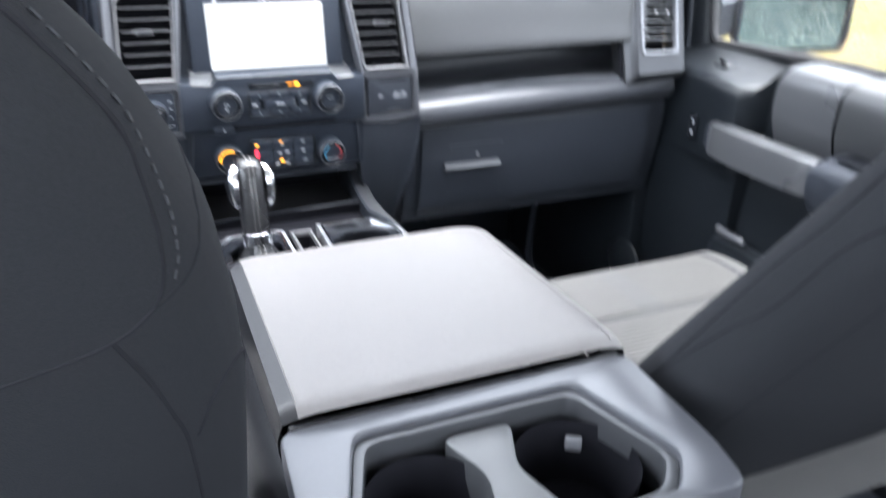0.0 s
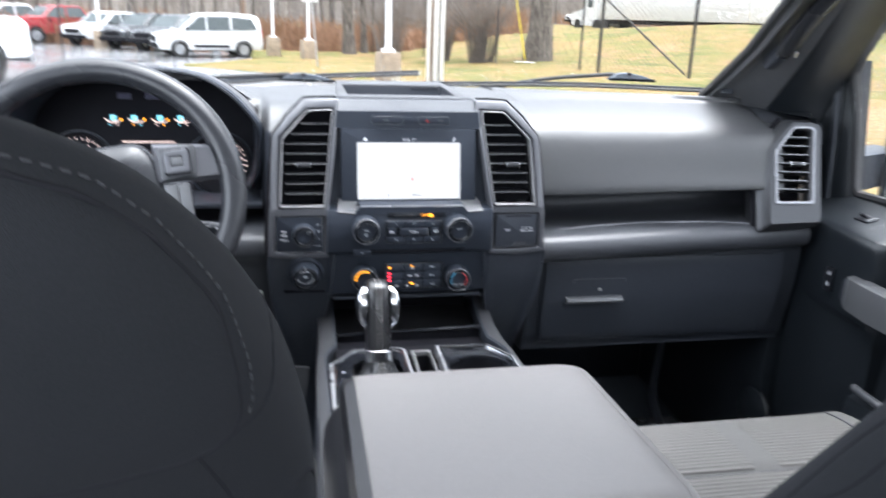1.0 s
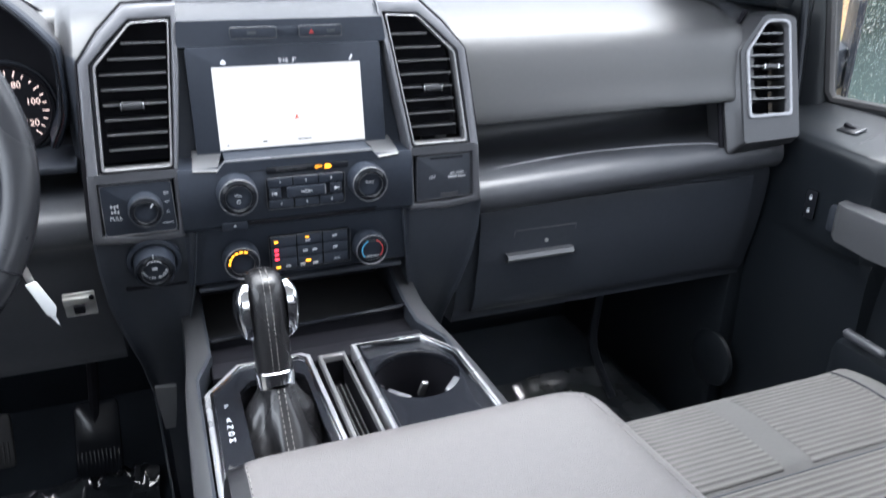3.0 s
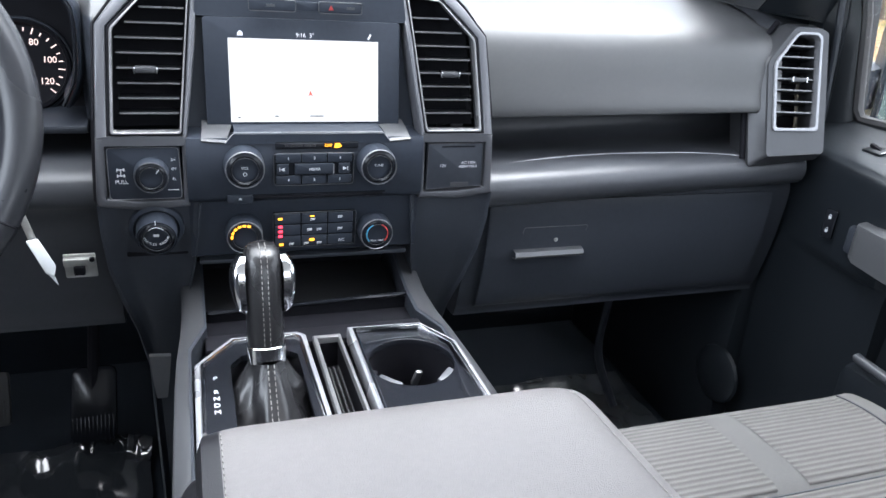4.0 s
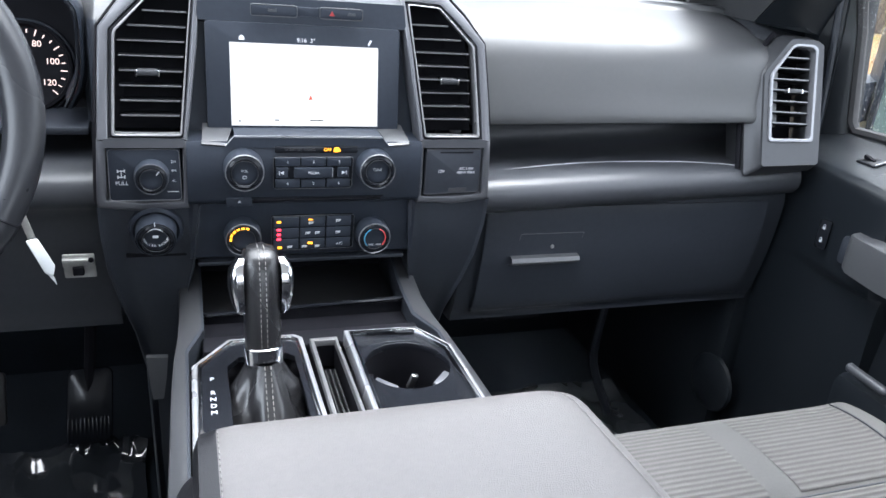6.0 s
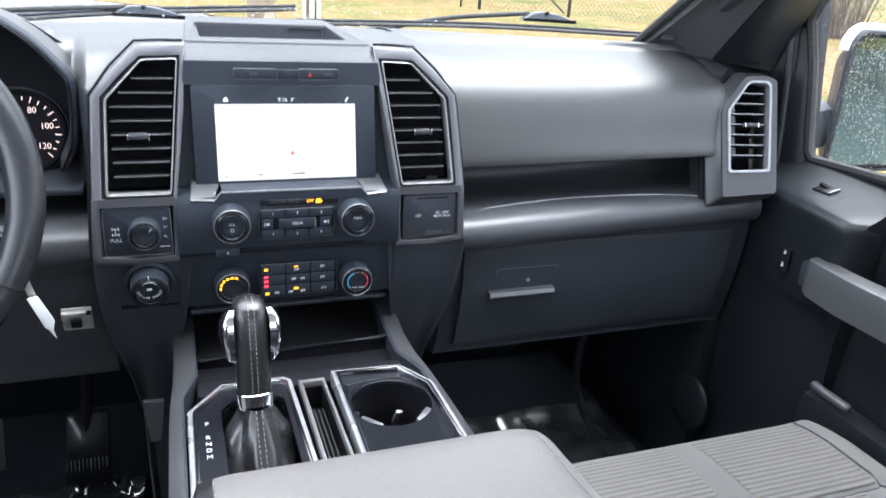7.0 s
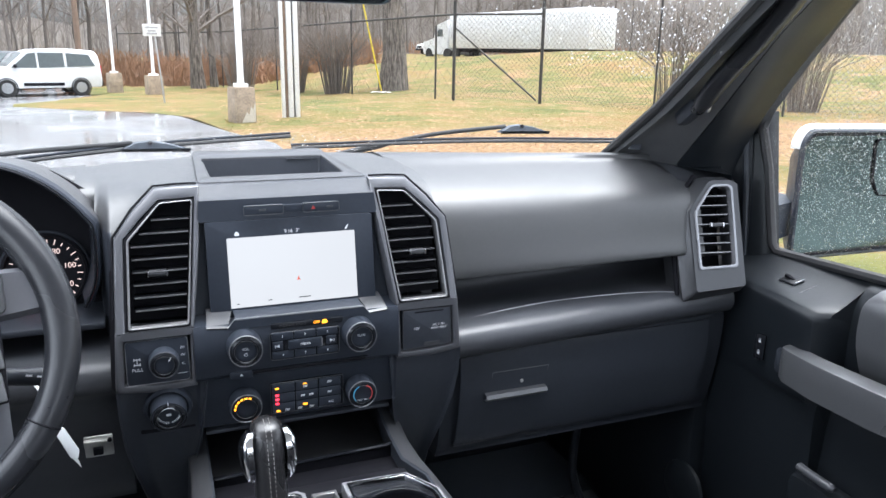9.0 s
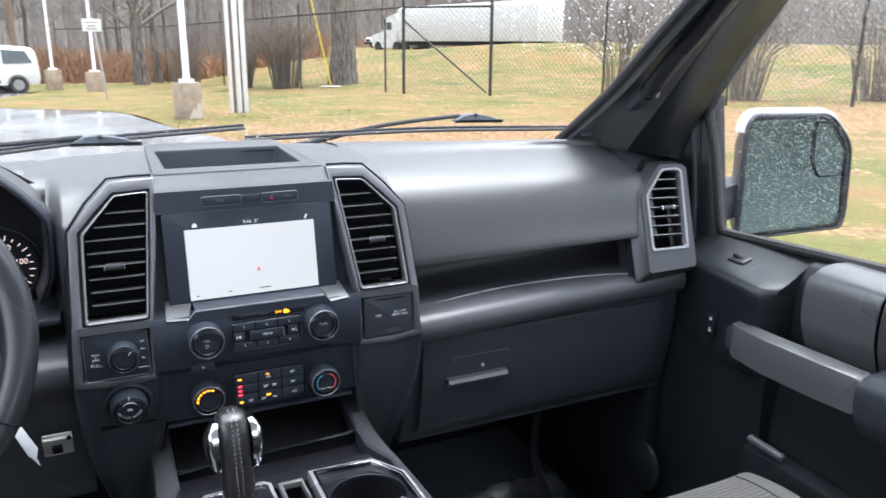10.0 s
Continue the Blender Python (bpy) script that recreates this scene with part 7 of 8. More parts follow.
def bare_tree_mesh(height, r, seed, limbs=14, forks=5, lean=0.03):
    """Trunk and bare crown of a winter tree, as two meshes."""
    random.seed(seed)
    trunk, crown = bmesh.new(), bmesh.new()
    pts, rad = [], []
    p = Vector((0, 0, -0.3))
    for k in range(9):
        t = k / 8
        pts.append(p.copy())
        rad.append(r * (1.25 if k == 0 else 1.0) * (1 - 0.86 * t))
        p = p + Vector((random.uniform(-lean, lean) * height / 3, random.uniform(-lean, lean) * height / 3, (height + 0.3) / 8))
    tube(pts, rad, 9, bm=trunk)
    for k in range(limbs):
        t = random.uniform(0.22, 0.97)
        i = min(7, int(t * 8))
        a = pts[i].lerp(pts[i + 1], t * 8 - i)
        ang, up = random.uniform(0, 6.28), random.uniform(0.5, 1.2)
        L = height * random.uniform(0.16, 0.34) * (1.15 - 0.6 * t)
        b = a + Vector((math.cos(ang), math.sin(ang), up)).normalized() * L
        ra = max(0.018, r * (1 - 0.86 * t) * 0.45)
        limb(crown, a, b, ra, ra * 0.35, 5, L * 0.10)
        for j in range(forks):
            s = random.uniform(0.25, 1.0)
            c = a.lerp(b, s)
            ang2 = ang + random.uniform(-1.2, 1.2)
            d = c + Vector((math.cos(ang2), math.sin(ang2), random.uniform(0.4, 1.6))).normalized() * L * random.uniform(0.25, 0.55)
            limb(crown, c, d, ra * 0.35, ra * 0.10, 4, L * 0.05)
            for q in range(4):
                e = c.lerp(d, random.uniform(0.3, 1.0))
                f = e + Vector((random.uniform(-1, 1), random.uniform(-1, 1), random.uniform(0.2, 1.4))).normalized() * L * random.uniform(0.12, 0.28)
                tube([e, f], [ra * 0.12, ra * 0.04], 3, bm=crown)
    return finish(trunk), finish(crown)


def build_woods():
    protos = []
    for k, (h, r, n) in enumerate(((13, 0.105, 18), (16, 0.135, 22), (11, 0.085, 16), (15, 0.12, 20), (17, 0.16, 22), (9, 0.07, 16))):
        trunk, crown = bare_tree_mesh(h, r, 40 + k, n, 6, 0.045)
        trunk.materials.append(BARK)
        crown.materials.append(TWIG)
        protos.append((trunk, crown))
    random.seed(11)
    spots = []
    for k in range(170):
        for _ in range(20):
            x = random.uniform(-48, 62)
            y = random.uniform(47, 74) if x < 14 else random.uniform(84, 112)
            if all((x - a) ** 2 + (y - b) ** 2 > 5 for a, b in spots):
                break
        spots.append((x, y))
    for x, y in spots:
        trunk, crown = random.choice(protos)
        tree = thing("bare_tree", "leafless grey-brown winter tree in the woods", "tree", "woodland trees")
        tree.matrix_world = pose(x, y, ground_height(x, y), 0, 0, random.uniform(0, 360)) @ Matrix.Scale(random.uniform(0.8, 1.2), 4)
        a, b = new("trunk", trunk), new("crown", crown)
        a.parent = b.parent = tree

    # backdrop behind the woods, its distance haze painted into the colour
    rows = []
    for deg in np.linspace(-85, 125, 420):
        R = 150.0
        x, y = R * math.sin(radians(deg)), R * math.cos(radians(deg))
        top = 6.0 + 6.5 * ease(2, 22, deg) + 2.0 * noise.noise(Vector((deg * 0.09, 0, 0))) + 1.6 * noise.noise(Vector((deg * 0.7, 4, 0))) + 1.8 * abs(noise.noise(Vector((deg * 4.0, 9, 0))))
        rows.append([(x, y, -3.0), (x, y, top * 0.5), (x * 1.002, y * 1.002, top)])
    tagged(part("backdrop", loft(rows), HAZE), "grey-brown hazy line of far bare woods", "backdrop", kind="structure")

    # far woods: thin stems and twigs past counting
    random.seed(5)
    verts, faces = [], []

    def blade(p, q, w):
        i = len(verts)
        side = Vector((w, 0, 0))
        verts.extend((p - side, p + side, q + side * 0.3, q - side * 0.3))
        faces.append((i, i + 1, i + 2, i + 3))

    for k in range(2600):
        x = random.uniform(-75, 130)
        y = random.uniform(74, 105) if x < 14 else random.uniform(100, 135)
        if k > 2000:
            x, y = random.uniform(48, 110), random.uniform(-5, 95)
        elif k > 1700:
            # added out of view behind the truck, for the door mirror to reflect
            x, y = random.uniform(-10, 60), random.uniform(-70, -45)
        z = ground_height(x, y) - 0.3
        h = random.uniform(6, 15)
        p, q = Vector((x, y, z)), Vector((x + random.uniform(-1, 1), y, z + h))
        blade(p, q, random.uniform(0.02, 0.055))
        for j in range(9):
            a = p.lerp(q, random.uniform(0.15, 0.95))
            b = a + Vector((random.uniform(-1.6, 1.6), random.uniform(-0.5, 0.5), random.uniform(0.5, 2.6)))
            blade(a, b, random.uniform(0.02, 0.045))
    me = bpy.data.meshes.new("mesh")
    me.from_pydata(verts, [], faces)
    me.materials.append(HAZEDTWIG)
    tagged(new("far_woods", me), "grey-brown far woods without leaves, paled for haze", "woods", kind="stuff")

    # brush along the edge of the woods
    verts, faces = [], []
    random.seed(8)
    for k in range(15000):
        far = random.random() < 0.35
        x = random.uniform(-40, 13) if not far else random.uniform(-60, 110)
        y = random.uniform(41.5, 47) if not far else (random.uniform(55, 75) if x < 14 else random.uniform(86, 105))
        z = ground_height(x, y) - 0.1
        clump = 0.55 + 0.8 * abs(noise.noise(Vector((x * 0.35, y * 0.35, 0))))
        h = random.uniform(0.7, 2.3) * clump
        p = Vector((x, y, z))
        q = p + Vector((random.gauss(0, 0.25), random.gauss(0, 0.25), h))
        blade(p, q, random.uniform(0.015, 0.05))
        for j in range(2):
            a = p.lerp(q, random.uniform(0.3, 0.9))
            blade(a, a + Vector((random.uniform(-0.5, 0.5), random.uniform(-0.2, 0.2), random.uniform(0.1, 0.6))), random.uniform(0.01, 0.04))
    me = bpy.data.meshes.new("mesh")
    me.from_pydata(verts, [], faces)
    me.materials.append(BRUSH)
    tagged(new("brush", me), "russet dry brush at the edge of the woods", "brush", kind="stuff")

    # tufts of grass on the bank and the verge
    verts, faces = [], []
    random.seed(23)
    for k in range(42000):
        y = 7 + 38 * random.random() ** 1.3
        x = random.uniform(lot_edge(y) + 0.05, 8 + 0.9 * y)
        c = Vector((x, y, ground_height(x, y) - 0.01))
        a, h, w = random.uniform(0, 6.28), random.uniform(0.012, 0.045), random.uniform(0.004, 0.010)
        tip = c + Vector((random.gauss(0, 0.05), random.gauss(0, 0.05), h))
        side = Vector((math.cos(a) * w, math.sin(a) * w, 0))
        i = len(verts)
        verts.extend((c - side, c + side, tip + side * 0.2, tip - side * 0.2))
        faces.append((i, i + 1, i + 2, i + 3))
    me = bpy.data.meshes.new("mesh")
    me.from_pydata(verts, [], faces)
    me.materials.append(SOIL)
    tagged(new("grass_tufts", me), "short yellow-green winter grass tufts", "grass", kind="stuff")

    # leaves on the bank
    for name, mat, count, label, cat in (("fallen_leaves", LEAF, 5000, "brown fallen leaves on the grass", "leaves"),):
        verts, faces = [], []
        random.seed(17 + count)
        for k in range(count):
            y = random.uniform(5, 34)
            x = random.uniform(max(lot_edge(y) + 0.05, -8), 22)
            z = ground_height(x, y) + 0.0
            s, a = random.uniform(0.02, 0.05), random.uniform(0, 6.28)
            i = len(verts)
            c = Vector((x, y, z + 0.035))
            u, v = Vector((math.cos(a), math.sin(a), random.uniform(-0.15, 0.15))) * s, Vector((-math.sin(a), math.cos(a), random.uniform(-0.15, 0.15))) * s * 0.7
            verts.extend((c - u, c - v, c + u, c + v))
            faces.append((i, i + 1, i + 2, i + 3))
        me = bpy.data.meshes.new("mesh")
        me.from_pydata(verts, [], faces)
        me.materials.append(mat)
        tagged(new(name, me), label, cat, kind="stuff")


def build_near_trees():
    tree = thing("bare_tree", "thick-trunked bare tree behind a yellow guy guard", "tree", "bank trees")
    trunk, crown = bare_tree_mesh(14, 0.56, 77, 26, 6, 0.02)
    trunk.materials.append(TRUNK)
    crown.materials.append(TWIG)
    new("trunk", trunk).parent = tree
    new("crown", crown).parent = tree
    tree.matrix_world = pose(9.75, 30.0, 0.0)
    for x, y, h, r, seed in ((2.5, 39.5, 12, 0.34, 3), (3.4, 41, 10, 0.2, 4), (-9, 43, 13, 0.22, 6)):
        tree = thing("bare_tree", "bare dark tree in front of the brush", "tree", "bank trees")
        trunk, crown = bare_tree_mesh(h, r, seed, 16, 5)
        trunk.materials.append(TRUNK)
        crown.materials.append(TWIG)
        new("trunk", trunk).parent = tree
        new("crown", crown).parent = tree
        tree.matrix_world = pose(x, y, ground_height(x, y))
    for x, y, h, spread, n, seed in ((7.3, 30.0, 3.3, 2.0, 150, 2), (6.0, 32.5, 3.2, 1.8, 120, 9), (4.2, 36.0, 3.4, 2.2, 130, 12), (18.5, 16.6, 3.4, 2.1, 120, 21), (22.5, 15.0, 3.6, 2.3, 110, 22), (16.0, 19.5, 3.2, 1.8, 80, 23), (26.5, 12.5, 3.6, 2.3, 110, 24)):
        random.seed(seed)
        bush = thing("bare_shrub", "leafless many-stemmed shrub on the bank", "shrub", "bank shrubs")
        bm, bm2 = bmesh.new(), bmesh.new()
        for k in range(n):
            a, s = random.uniform(0, 6.28), random.random() ** 0.6
            tip = Vector((math.cos(a) * s * spread, math.sin(a) * s * spread, h * random.uniform(0.6, 1.05) * (1.1 - 0.35 * s)))
            mid = tip * 0.5 + Vector((0, 0, 0.2 * h * s))
            base = Vector((math.cos(a) * 0.24 * spread * s, math.sin(a) * 0.24 * spread * s, -0.1))
            tube([base, mid * 0.8, tip], [0.017, 0.010, 0.004], 4, bm=bm)
            for j in range(9):
                c = mid.lerp(tip, random.random())
                tube([c, c + Vector((random.uniform(-0.3, 0.3), random.uniform(-0.3, 0.3), random.uniform(0.1, 0.6)))], [0.006, 0.0025], 3, bm=bm2)
        part("stems", bm, TWIG, bush)
        part("twigs", bm2, TWIG, bush)
        bush.matrix_world = pose(x, y, ground_height(x, y))


def build_fence():
    fence = thing("fence", "tall dark chain-link fence along the bank", "fence")
    line = [(-1.5, 56), (2.0, 46), (3.8, 40.5), (5.7, 35), (7.7, 29), (9.7, 23.1), (11.84, 20.9), (13.25, 16.8), (16.3, 15.1), (19.46, 13.5), (23.5, 11.6), (28, 9.5)]
    H = 3.15
    for k, (x, y) in enumerate(line):
        z = ground_height(x, y)
        r = 0.055 if k in (5, 6, 9) else 0.032
        part("post", cyl(r, r, H + 0.2, 10, m=pose(x, y, z - 0.1)), FENCE, fence)
    part("post", cyl(0.035, 0.035, 2.5, 10, m=pose(9.42, 24.1, -0.05)), FENCE, fence)
    for a, b in zip(line, line[1:]):
        za, zb = ground_height(*a), ground_height(*b)
        if a[1] > 22:
            part("rail", tube([(*a, za + H - 0.35), (*b, zb + H - 0.35)], 0.035, 8), FENCE, fence)
        # woven wire: two sets of slanted strands
        L = math.hypot(b[0] - a[0], b[1] - a[1])
        verts, faces = [], []
        far = a[1] > 24
        step, w = (0.45, 0.004) if far else (0.17, 0.0036)
        Hm = 2.75
        k = -int(Hm / step) - 1
        while k * step < L:
            for s in (1, -1):
                u0, u1 = k * step, k * step + Hm
                c0, c1 = max(0, u0), min(L, u1)
                if c1 > c0:
                    for_pts = []
                    for u in (c0, c1):
                        t = u / L
                        zz = (u - u0) if s > 0 else Hm - (u - u0)
                        for_pts.append(Vector((a[0] + (b[0] - a[0]) * t, a[1] + (b[1] - a[1]) * t, za + (zb - za) * t + 0.08 + zz)))
                    p, q = for_pts
                    d = (q - p).normalized()
                    n1 = d.cross(Vector((b[1] - a[1], a[0] - b[0], 0)).normalized()) * w
                    i = len(verts)
                    verts.extend((p - n1, p + n1, q + n1, q - n1))
                    faces.append((i, i + 1, i + 2, i + 3))
            k += 1
        me = bpy.data.meshes.new("mesh")
        me.from_pydata(verts, [], faces)
        me.materials.append(WIRE)
        mesh = tagged(new("chain_link", me), kind="stuff")
        mesh.parent = fence
    part("brace", tube([(9.72, 23.05, 2.35), (11.75, 21.0, 0.10)], 0.030, 8), FENCE, fence)


def build_poles():
    def lamp(x, y, base_h, base_w, pole_r, label):
        z = ground_height(x, y)
        p = thing("lamp_post", label, "lamp post", "car park lamps")
        bm = loft([[(sx * base_w / 2 * k, sy * base_w / 2 * k, h) for sx, sy in ((-1, -1), (1, -1), (1, 1), (-1, 1))] for k, h in ((1.04, -0.2), (1.04, 0.02), (1.0, base_h - 0.03), (0.95, base_h))], closed=True, caps=True, m=pose(x, y, z, 0, 0, 14))
        part("footing", bm, CONCRETE, p, "weathered concrete footing")
        part("base_plate", box(base_w * 0.55, base_w * 0.55, 0.09, 0.01, m=pose(x, y, z + base_h + 0.03, 0, 0, 14)), POLE, p)
        part("pole", loft([[(x + s1 * pole_r * k, y + s2 * pole_r * k, z + base_h + h) for s1, s2 in ((-1, -1), (1, -1), (1, 1), (-1, 1))] for k, h in ((1.2, 0.02), (1.15, 0.14), (1.0, 0.16), (0.85, 7.5))], closed=True, caps=True), POLE, p)
        return p

    p = lamp(1.86, 16.4, 0.76, 0.46, 0.062, "white lamp post on a stained concrete footing")
    rag = rounded([(-0.10, -0.36), (0.215, -0.36), (0.222, 0.10), (0.17, -0.08), (0.12, -0.02), (0.07, -0.20), (0.02, -0.13), (-0.05, -0.27)], 0.008, 2)
    part("paint_patch", prism(rag, 0.004, m=pose(1.86, 16.4, 0.36, 0, 0, 14) @ pose(0, -0.246, 0, 90, 0, 0)), material("flaked_paint", (0.55, 0.50, 0.42), 0.8, vary=0.2), p, "pale flaked paint patch")
    lamp(-1.3, 36.0, 0.85, 0.55, 0.055, "thin white lamp post at the car park's edge")
    lamp(0.3, 33.0, 0.85, 0.60, 0.060, "thin white lamp post beside the sign")
    lamp(-9.5, 38.5, 0.85, 0.60, 0.060, "thin white lamp post behind the parked cars")

    sign = thing("parking_sign", "small white sign on a leaning grey post", "sign")
    x, y = 0.45, 24.4
    z = ground_height(x, y)
    part("post", box(0.05, 0.03, 2.6, 0.004, m=pose(x - 0.08, y, z + 1.2, 0, -4, 0)), SIGNGREY, sign)
    plate = part("plate", prism(rect(0.52, 0.36, 0.03), 0.006, 0.001, m=face(x - 0.22, y - 0.03, z + 2.28)), POLE, sign)
    for dy, w in ((0.08, 0.36), (-0.02, 0.22), (-0.10, 0.30)):
        part("text_bar", box(w, 0.004, 0.05, m=pose(x - 0.22, y - 0.039, z + 2.28 + dy)), SIGNGREY, plate)
    sign2 = thing("parking_sign", "small white sign beyond the parked cars", "sign")
    part("post", box(0.05, 0.03, 2.4, 0.004, m=pose(-7.9, 26.5, 0.9)), FENCE, sign2)
    plate = part("plate", prism(rect(0.75, 0.55, 0.03), 0.006, 0.001, m=face(-7.9, 26.46, 2.0)), POLE, sign2)
    for dy, w in ((0.10, 0.5), (-0.06, 0.4)):
        part("text_bar", box(w, 0.004, 0.06, m=pose(-7.9, 26.45, 2.0 + dy)), SIGNGREY, plate)

    g = thing("gate_posts", "bundle of tall white posts with dark gaps", "post")
    for dx, w, d, mat in ((-0.21, 0.075, 0.0, POLE), (-0.135, 0.06, 0.03, WOODPOLE), (-0.035, 0.12, 0.0, POLE), (0.043, 0.025, 0.05, FENCE), (0.12, 0.11, 0.0, POLE)):
        part("post", box(w, 0.12, 7.0, 0.008, m=pose(3.17 + dx, 17.4 + d, 3.4)), mat, g)

    for x, y, h in ((-3.3, 46.5, 9.5), (-23, 52, 10)):
        u = thing("utility_pole", "plain brown wooden utility pole", "utility pole")
        part("pole", cyl(0.17, 0.11, h, 12, m=pose(x, y, ground_height(x, y) - 0.1)), WOODPOLE, u)
    guy = thing("guy_guard", "slanting yellow plastic guy-wire guard", "guy wire")
    part("guard", tube([(8.62, 28.0, 0.05), (7.85, 28.0, 3.6)], 0.032, 8), YELLOW, guy)
    lit = thing("litter", "scrap of white litter at the tree's foot", "litter")
    rows = [[(8.55 + u, 28.1 + v * 0.4 - 0.3 * u, 0.05 + 0.10 * abs(noise.noise(Vector((u * 6, v * 8, 2)))) + ground_height(8.5, 28)) for u in np.linspace(-0.3, 0.45, 14)] for v in np.linspace(-0.3, 0.3, 8)]
    part("scrap", loft(rows), POLE, lit)
    r = thing("road_sign", "orange diamond road-works sign", "sign")
    part("post", box(0.08, 0.08, 3.4, m=pose(35.1, 63.05, 1.9)), FENCE, r)
    part("plate", prism([(0, -0.73), (0.73, 0), (0, 0.73), (-0.73, 0)], 0.01, m=face(35.0, 62.9, 3.43, 0, -30)), SIGNORANGE, r)


def build_car(x, y, turn, paint, kind, label, category, group="parked cars"):
    """A parked vehicle from a side outline; its nose points along +x before the turn."""
    if kind == "van":
        L, W, H, wb, wr = 4.42, 1.83, 1.82, 2.66, 0.33
        body = [(-2.15, 0.32), (2.10, 0.30), (2.20, 0.45), (2.19, 0.70), (2.05, 0.92), (1.25, 1.10), (0.55, 1.70), (0.25, 1.79), (-0.9, 1.83), (-1.95, 1.76), (-2.12, 1.60), (-2.19, 1.0), (-2.20, 0.5)]
        side = [[(1.10, 1.09), (0.48, 1.62), (0.20, 1.66), (0.20, 1.09)], [(0.12, 1.09), (0.12, 1.66), (-0.80, 1.66), (-0.80, 1.12)], [(-0.90, 1.13), (-0.90, 1.66), (-1.75, 1.60), (-1.95, 1.16)]]
        shield = ((1.22, 1.12), (0.60, 1.66))
    elif kind == "pickup":
        L, W, H, wb, wr = 5.8, 2.0, 1.92, 3.6, 0.40
        body = [(-2.85, 0.50), (2.80, 0.45), (2.88, 0.65), (2.85, 1.15), (2.70, 1.24), (1.35, 1.32), (0.75, 1.85), (0.45, 1.92), (-0.75, 1.90), (-1.10, 1.34), (-2.82, 1.32), (-2.88, 0.9)]
        side = [[(1.22, 1.30), (0.70, 1.80), (0.15, 1.80), (0.15, 1.30)], [(0.05, 1.30), (0.05, 1.80), (-0.70, 1.80), (-0.95, 1.32)]]
        shield = ((1.33, 1.33), (0.77, 1.82))
    else:
        L, W, H, wb, wr = 4.6, 1.86, 1.70, 2.7, 0.35
        body = [(-2.20, 0.40), (2.20, 0.36), (2.28, 0.55), (2.24, 0.85), (2.0, 1.0), (1.10, 1.10), (0.45, 1.60), (0.15, 1.68), (-1.5, 1.66), (-2.0, 1.35), (-2.22, 1.05), (-2.28, 0.7)]
        side = [[(1.0, 1.10), (0.42, 1.54), (0.05, 1.58), (0.05, 1.10)], [(-0.03, 1.10), (-0.03, 1.58), (-1.0, 1.56), (-1.0, 1.12)], [(-1.08, 1.13), (-1.08, 1.55), (-1.50, 1.52), (-1.85, 1.18)]]
        shield = ((1.08, 1.12), (0.48, 1.58))
    car = thing("parked_van" if kind == "van" else "parked_pickup" if kind == "pickup" else "parked_car", label, category, group)
    pts = rounded(body, 0.12, 3)
    half = W / 2
    inset = lambda z: 0.0 if z < 1.0 else 0.16 * ((z - 1.0) / 0.8) ** 1.3
    rows = []
    for s, k in ((-1, 0.90), (-1, 0.97), (-1, 1.0), (1, 1.0), (1, 0.97), (1, 0.90)):
        squeeze = {0.90: 0.965, 0.97: 0.99, 1.0: 1.0}[k]
        e = {0.90: 0.0, 0.97: 0.035, 1.0: 0.09}[k]
        rows.append([(px * squeeze, s * (half - e - inset(pz)), 0.9 + (pz - 0.9) * squeeze) for px, pz in pts])
    part("body", loft(rows, closed=True, caps=True), PAINTS[paint], car, paint + " painted body")
    for s in (-1, 1):
        for w in side:
            part("side_window", loft([[(px, s * (half - inset(pz) + 0.004), pz) for px, pz in w], [(px, s * (half - inset(pz) - 0.02), pz) for px, pz in w]], closed=True, caps=True), CARGLASS, car)
        part("sill_trim", box(wb * 0.55, 0.02, 0.12, 0.01, m=pose(0.0, s * (half + 0.004), 0.46)), BLACK, car)
        for k, xx in enumerate((wb / 2 - 0.02, -wb / 2 - 0.02)):
            M = pose(xx, s * (half - 0.13), wr, -90 * s, 0, 0)
            wheel = part("wheel", lathe([(wr * 0.62, 0.0), (wr * 0.95, 0.0), (wr, 0.03), (wr, 0.14), (wr * 0.95, 0.17), (wr * 0.62, 0.165)], 24, m=M), TYRE, car)
            hub = lathe([(wr * 0.64, 0.165), (wr * 0.60, 0.145), (wr * 0.25, 0.150), (0.01, 0.155)], 24, m=M)
            for j in range(5):
                box(wr * 0.48, 0.05, 0.02, 0.004, m=M @ pose(0, 0, 0, 0, 0, 72 * j) @ pose(wr * 0.38, 0, 0.158), bm=hub)
            part("rim", hub, RIM, wheel)
            part("arch", lathe([(wr * 1.04, 0.13), (wr * 1.16, 0.137), (wr * 1.16, 0.10)], 28, m=M), BLACK, car)
        part("head_lamp", box(0.16, 0.30, 0.14, 0.03, m=pose(L / 2 - 0.16, s * (half - 0.24), 0.80 if kind != "pickup" else 1.0)), LAMPCLEAR, car)
        part("tail_lamp", box(0.06, 0.14, 0.34, 0.02, m=pose(-L / 2 + 0.05, s * (half - 0.10), 1.0)), LAMPRED, car)
        part("door_mirror", box(0.10, 0.16, 0.14, 0.03, m=pose(shield[0][0] - 0.25, s * (half + 0.06), 1.16)), BLACK, car)
    (ax, az), (bx, bz) = shield
    part("windscreen", loft([[(ax + 0.02, -half + 0.20, az), (ax + 0.02, half - 0.20, az)], [(bx + 0.02, -half + 0.28, bz), (bx + 0.02, half - 0.28, bz)]]), CARGLASS, car)
    part("grille", box(0.05, W * 0.55, 0.22, 0.02, m=pose(L / 2 - 0.03, 0, 0.72 if kind != "pickup" else 0.98)), BLACK, car)
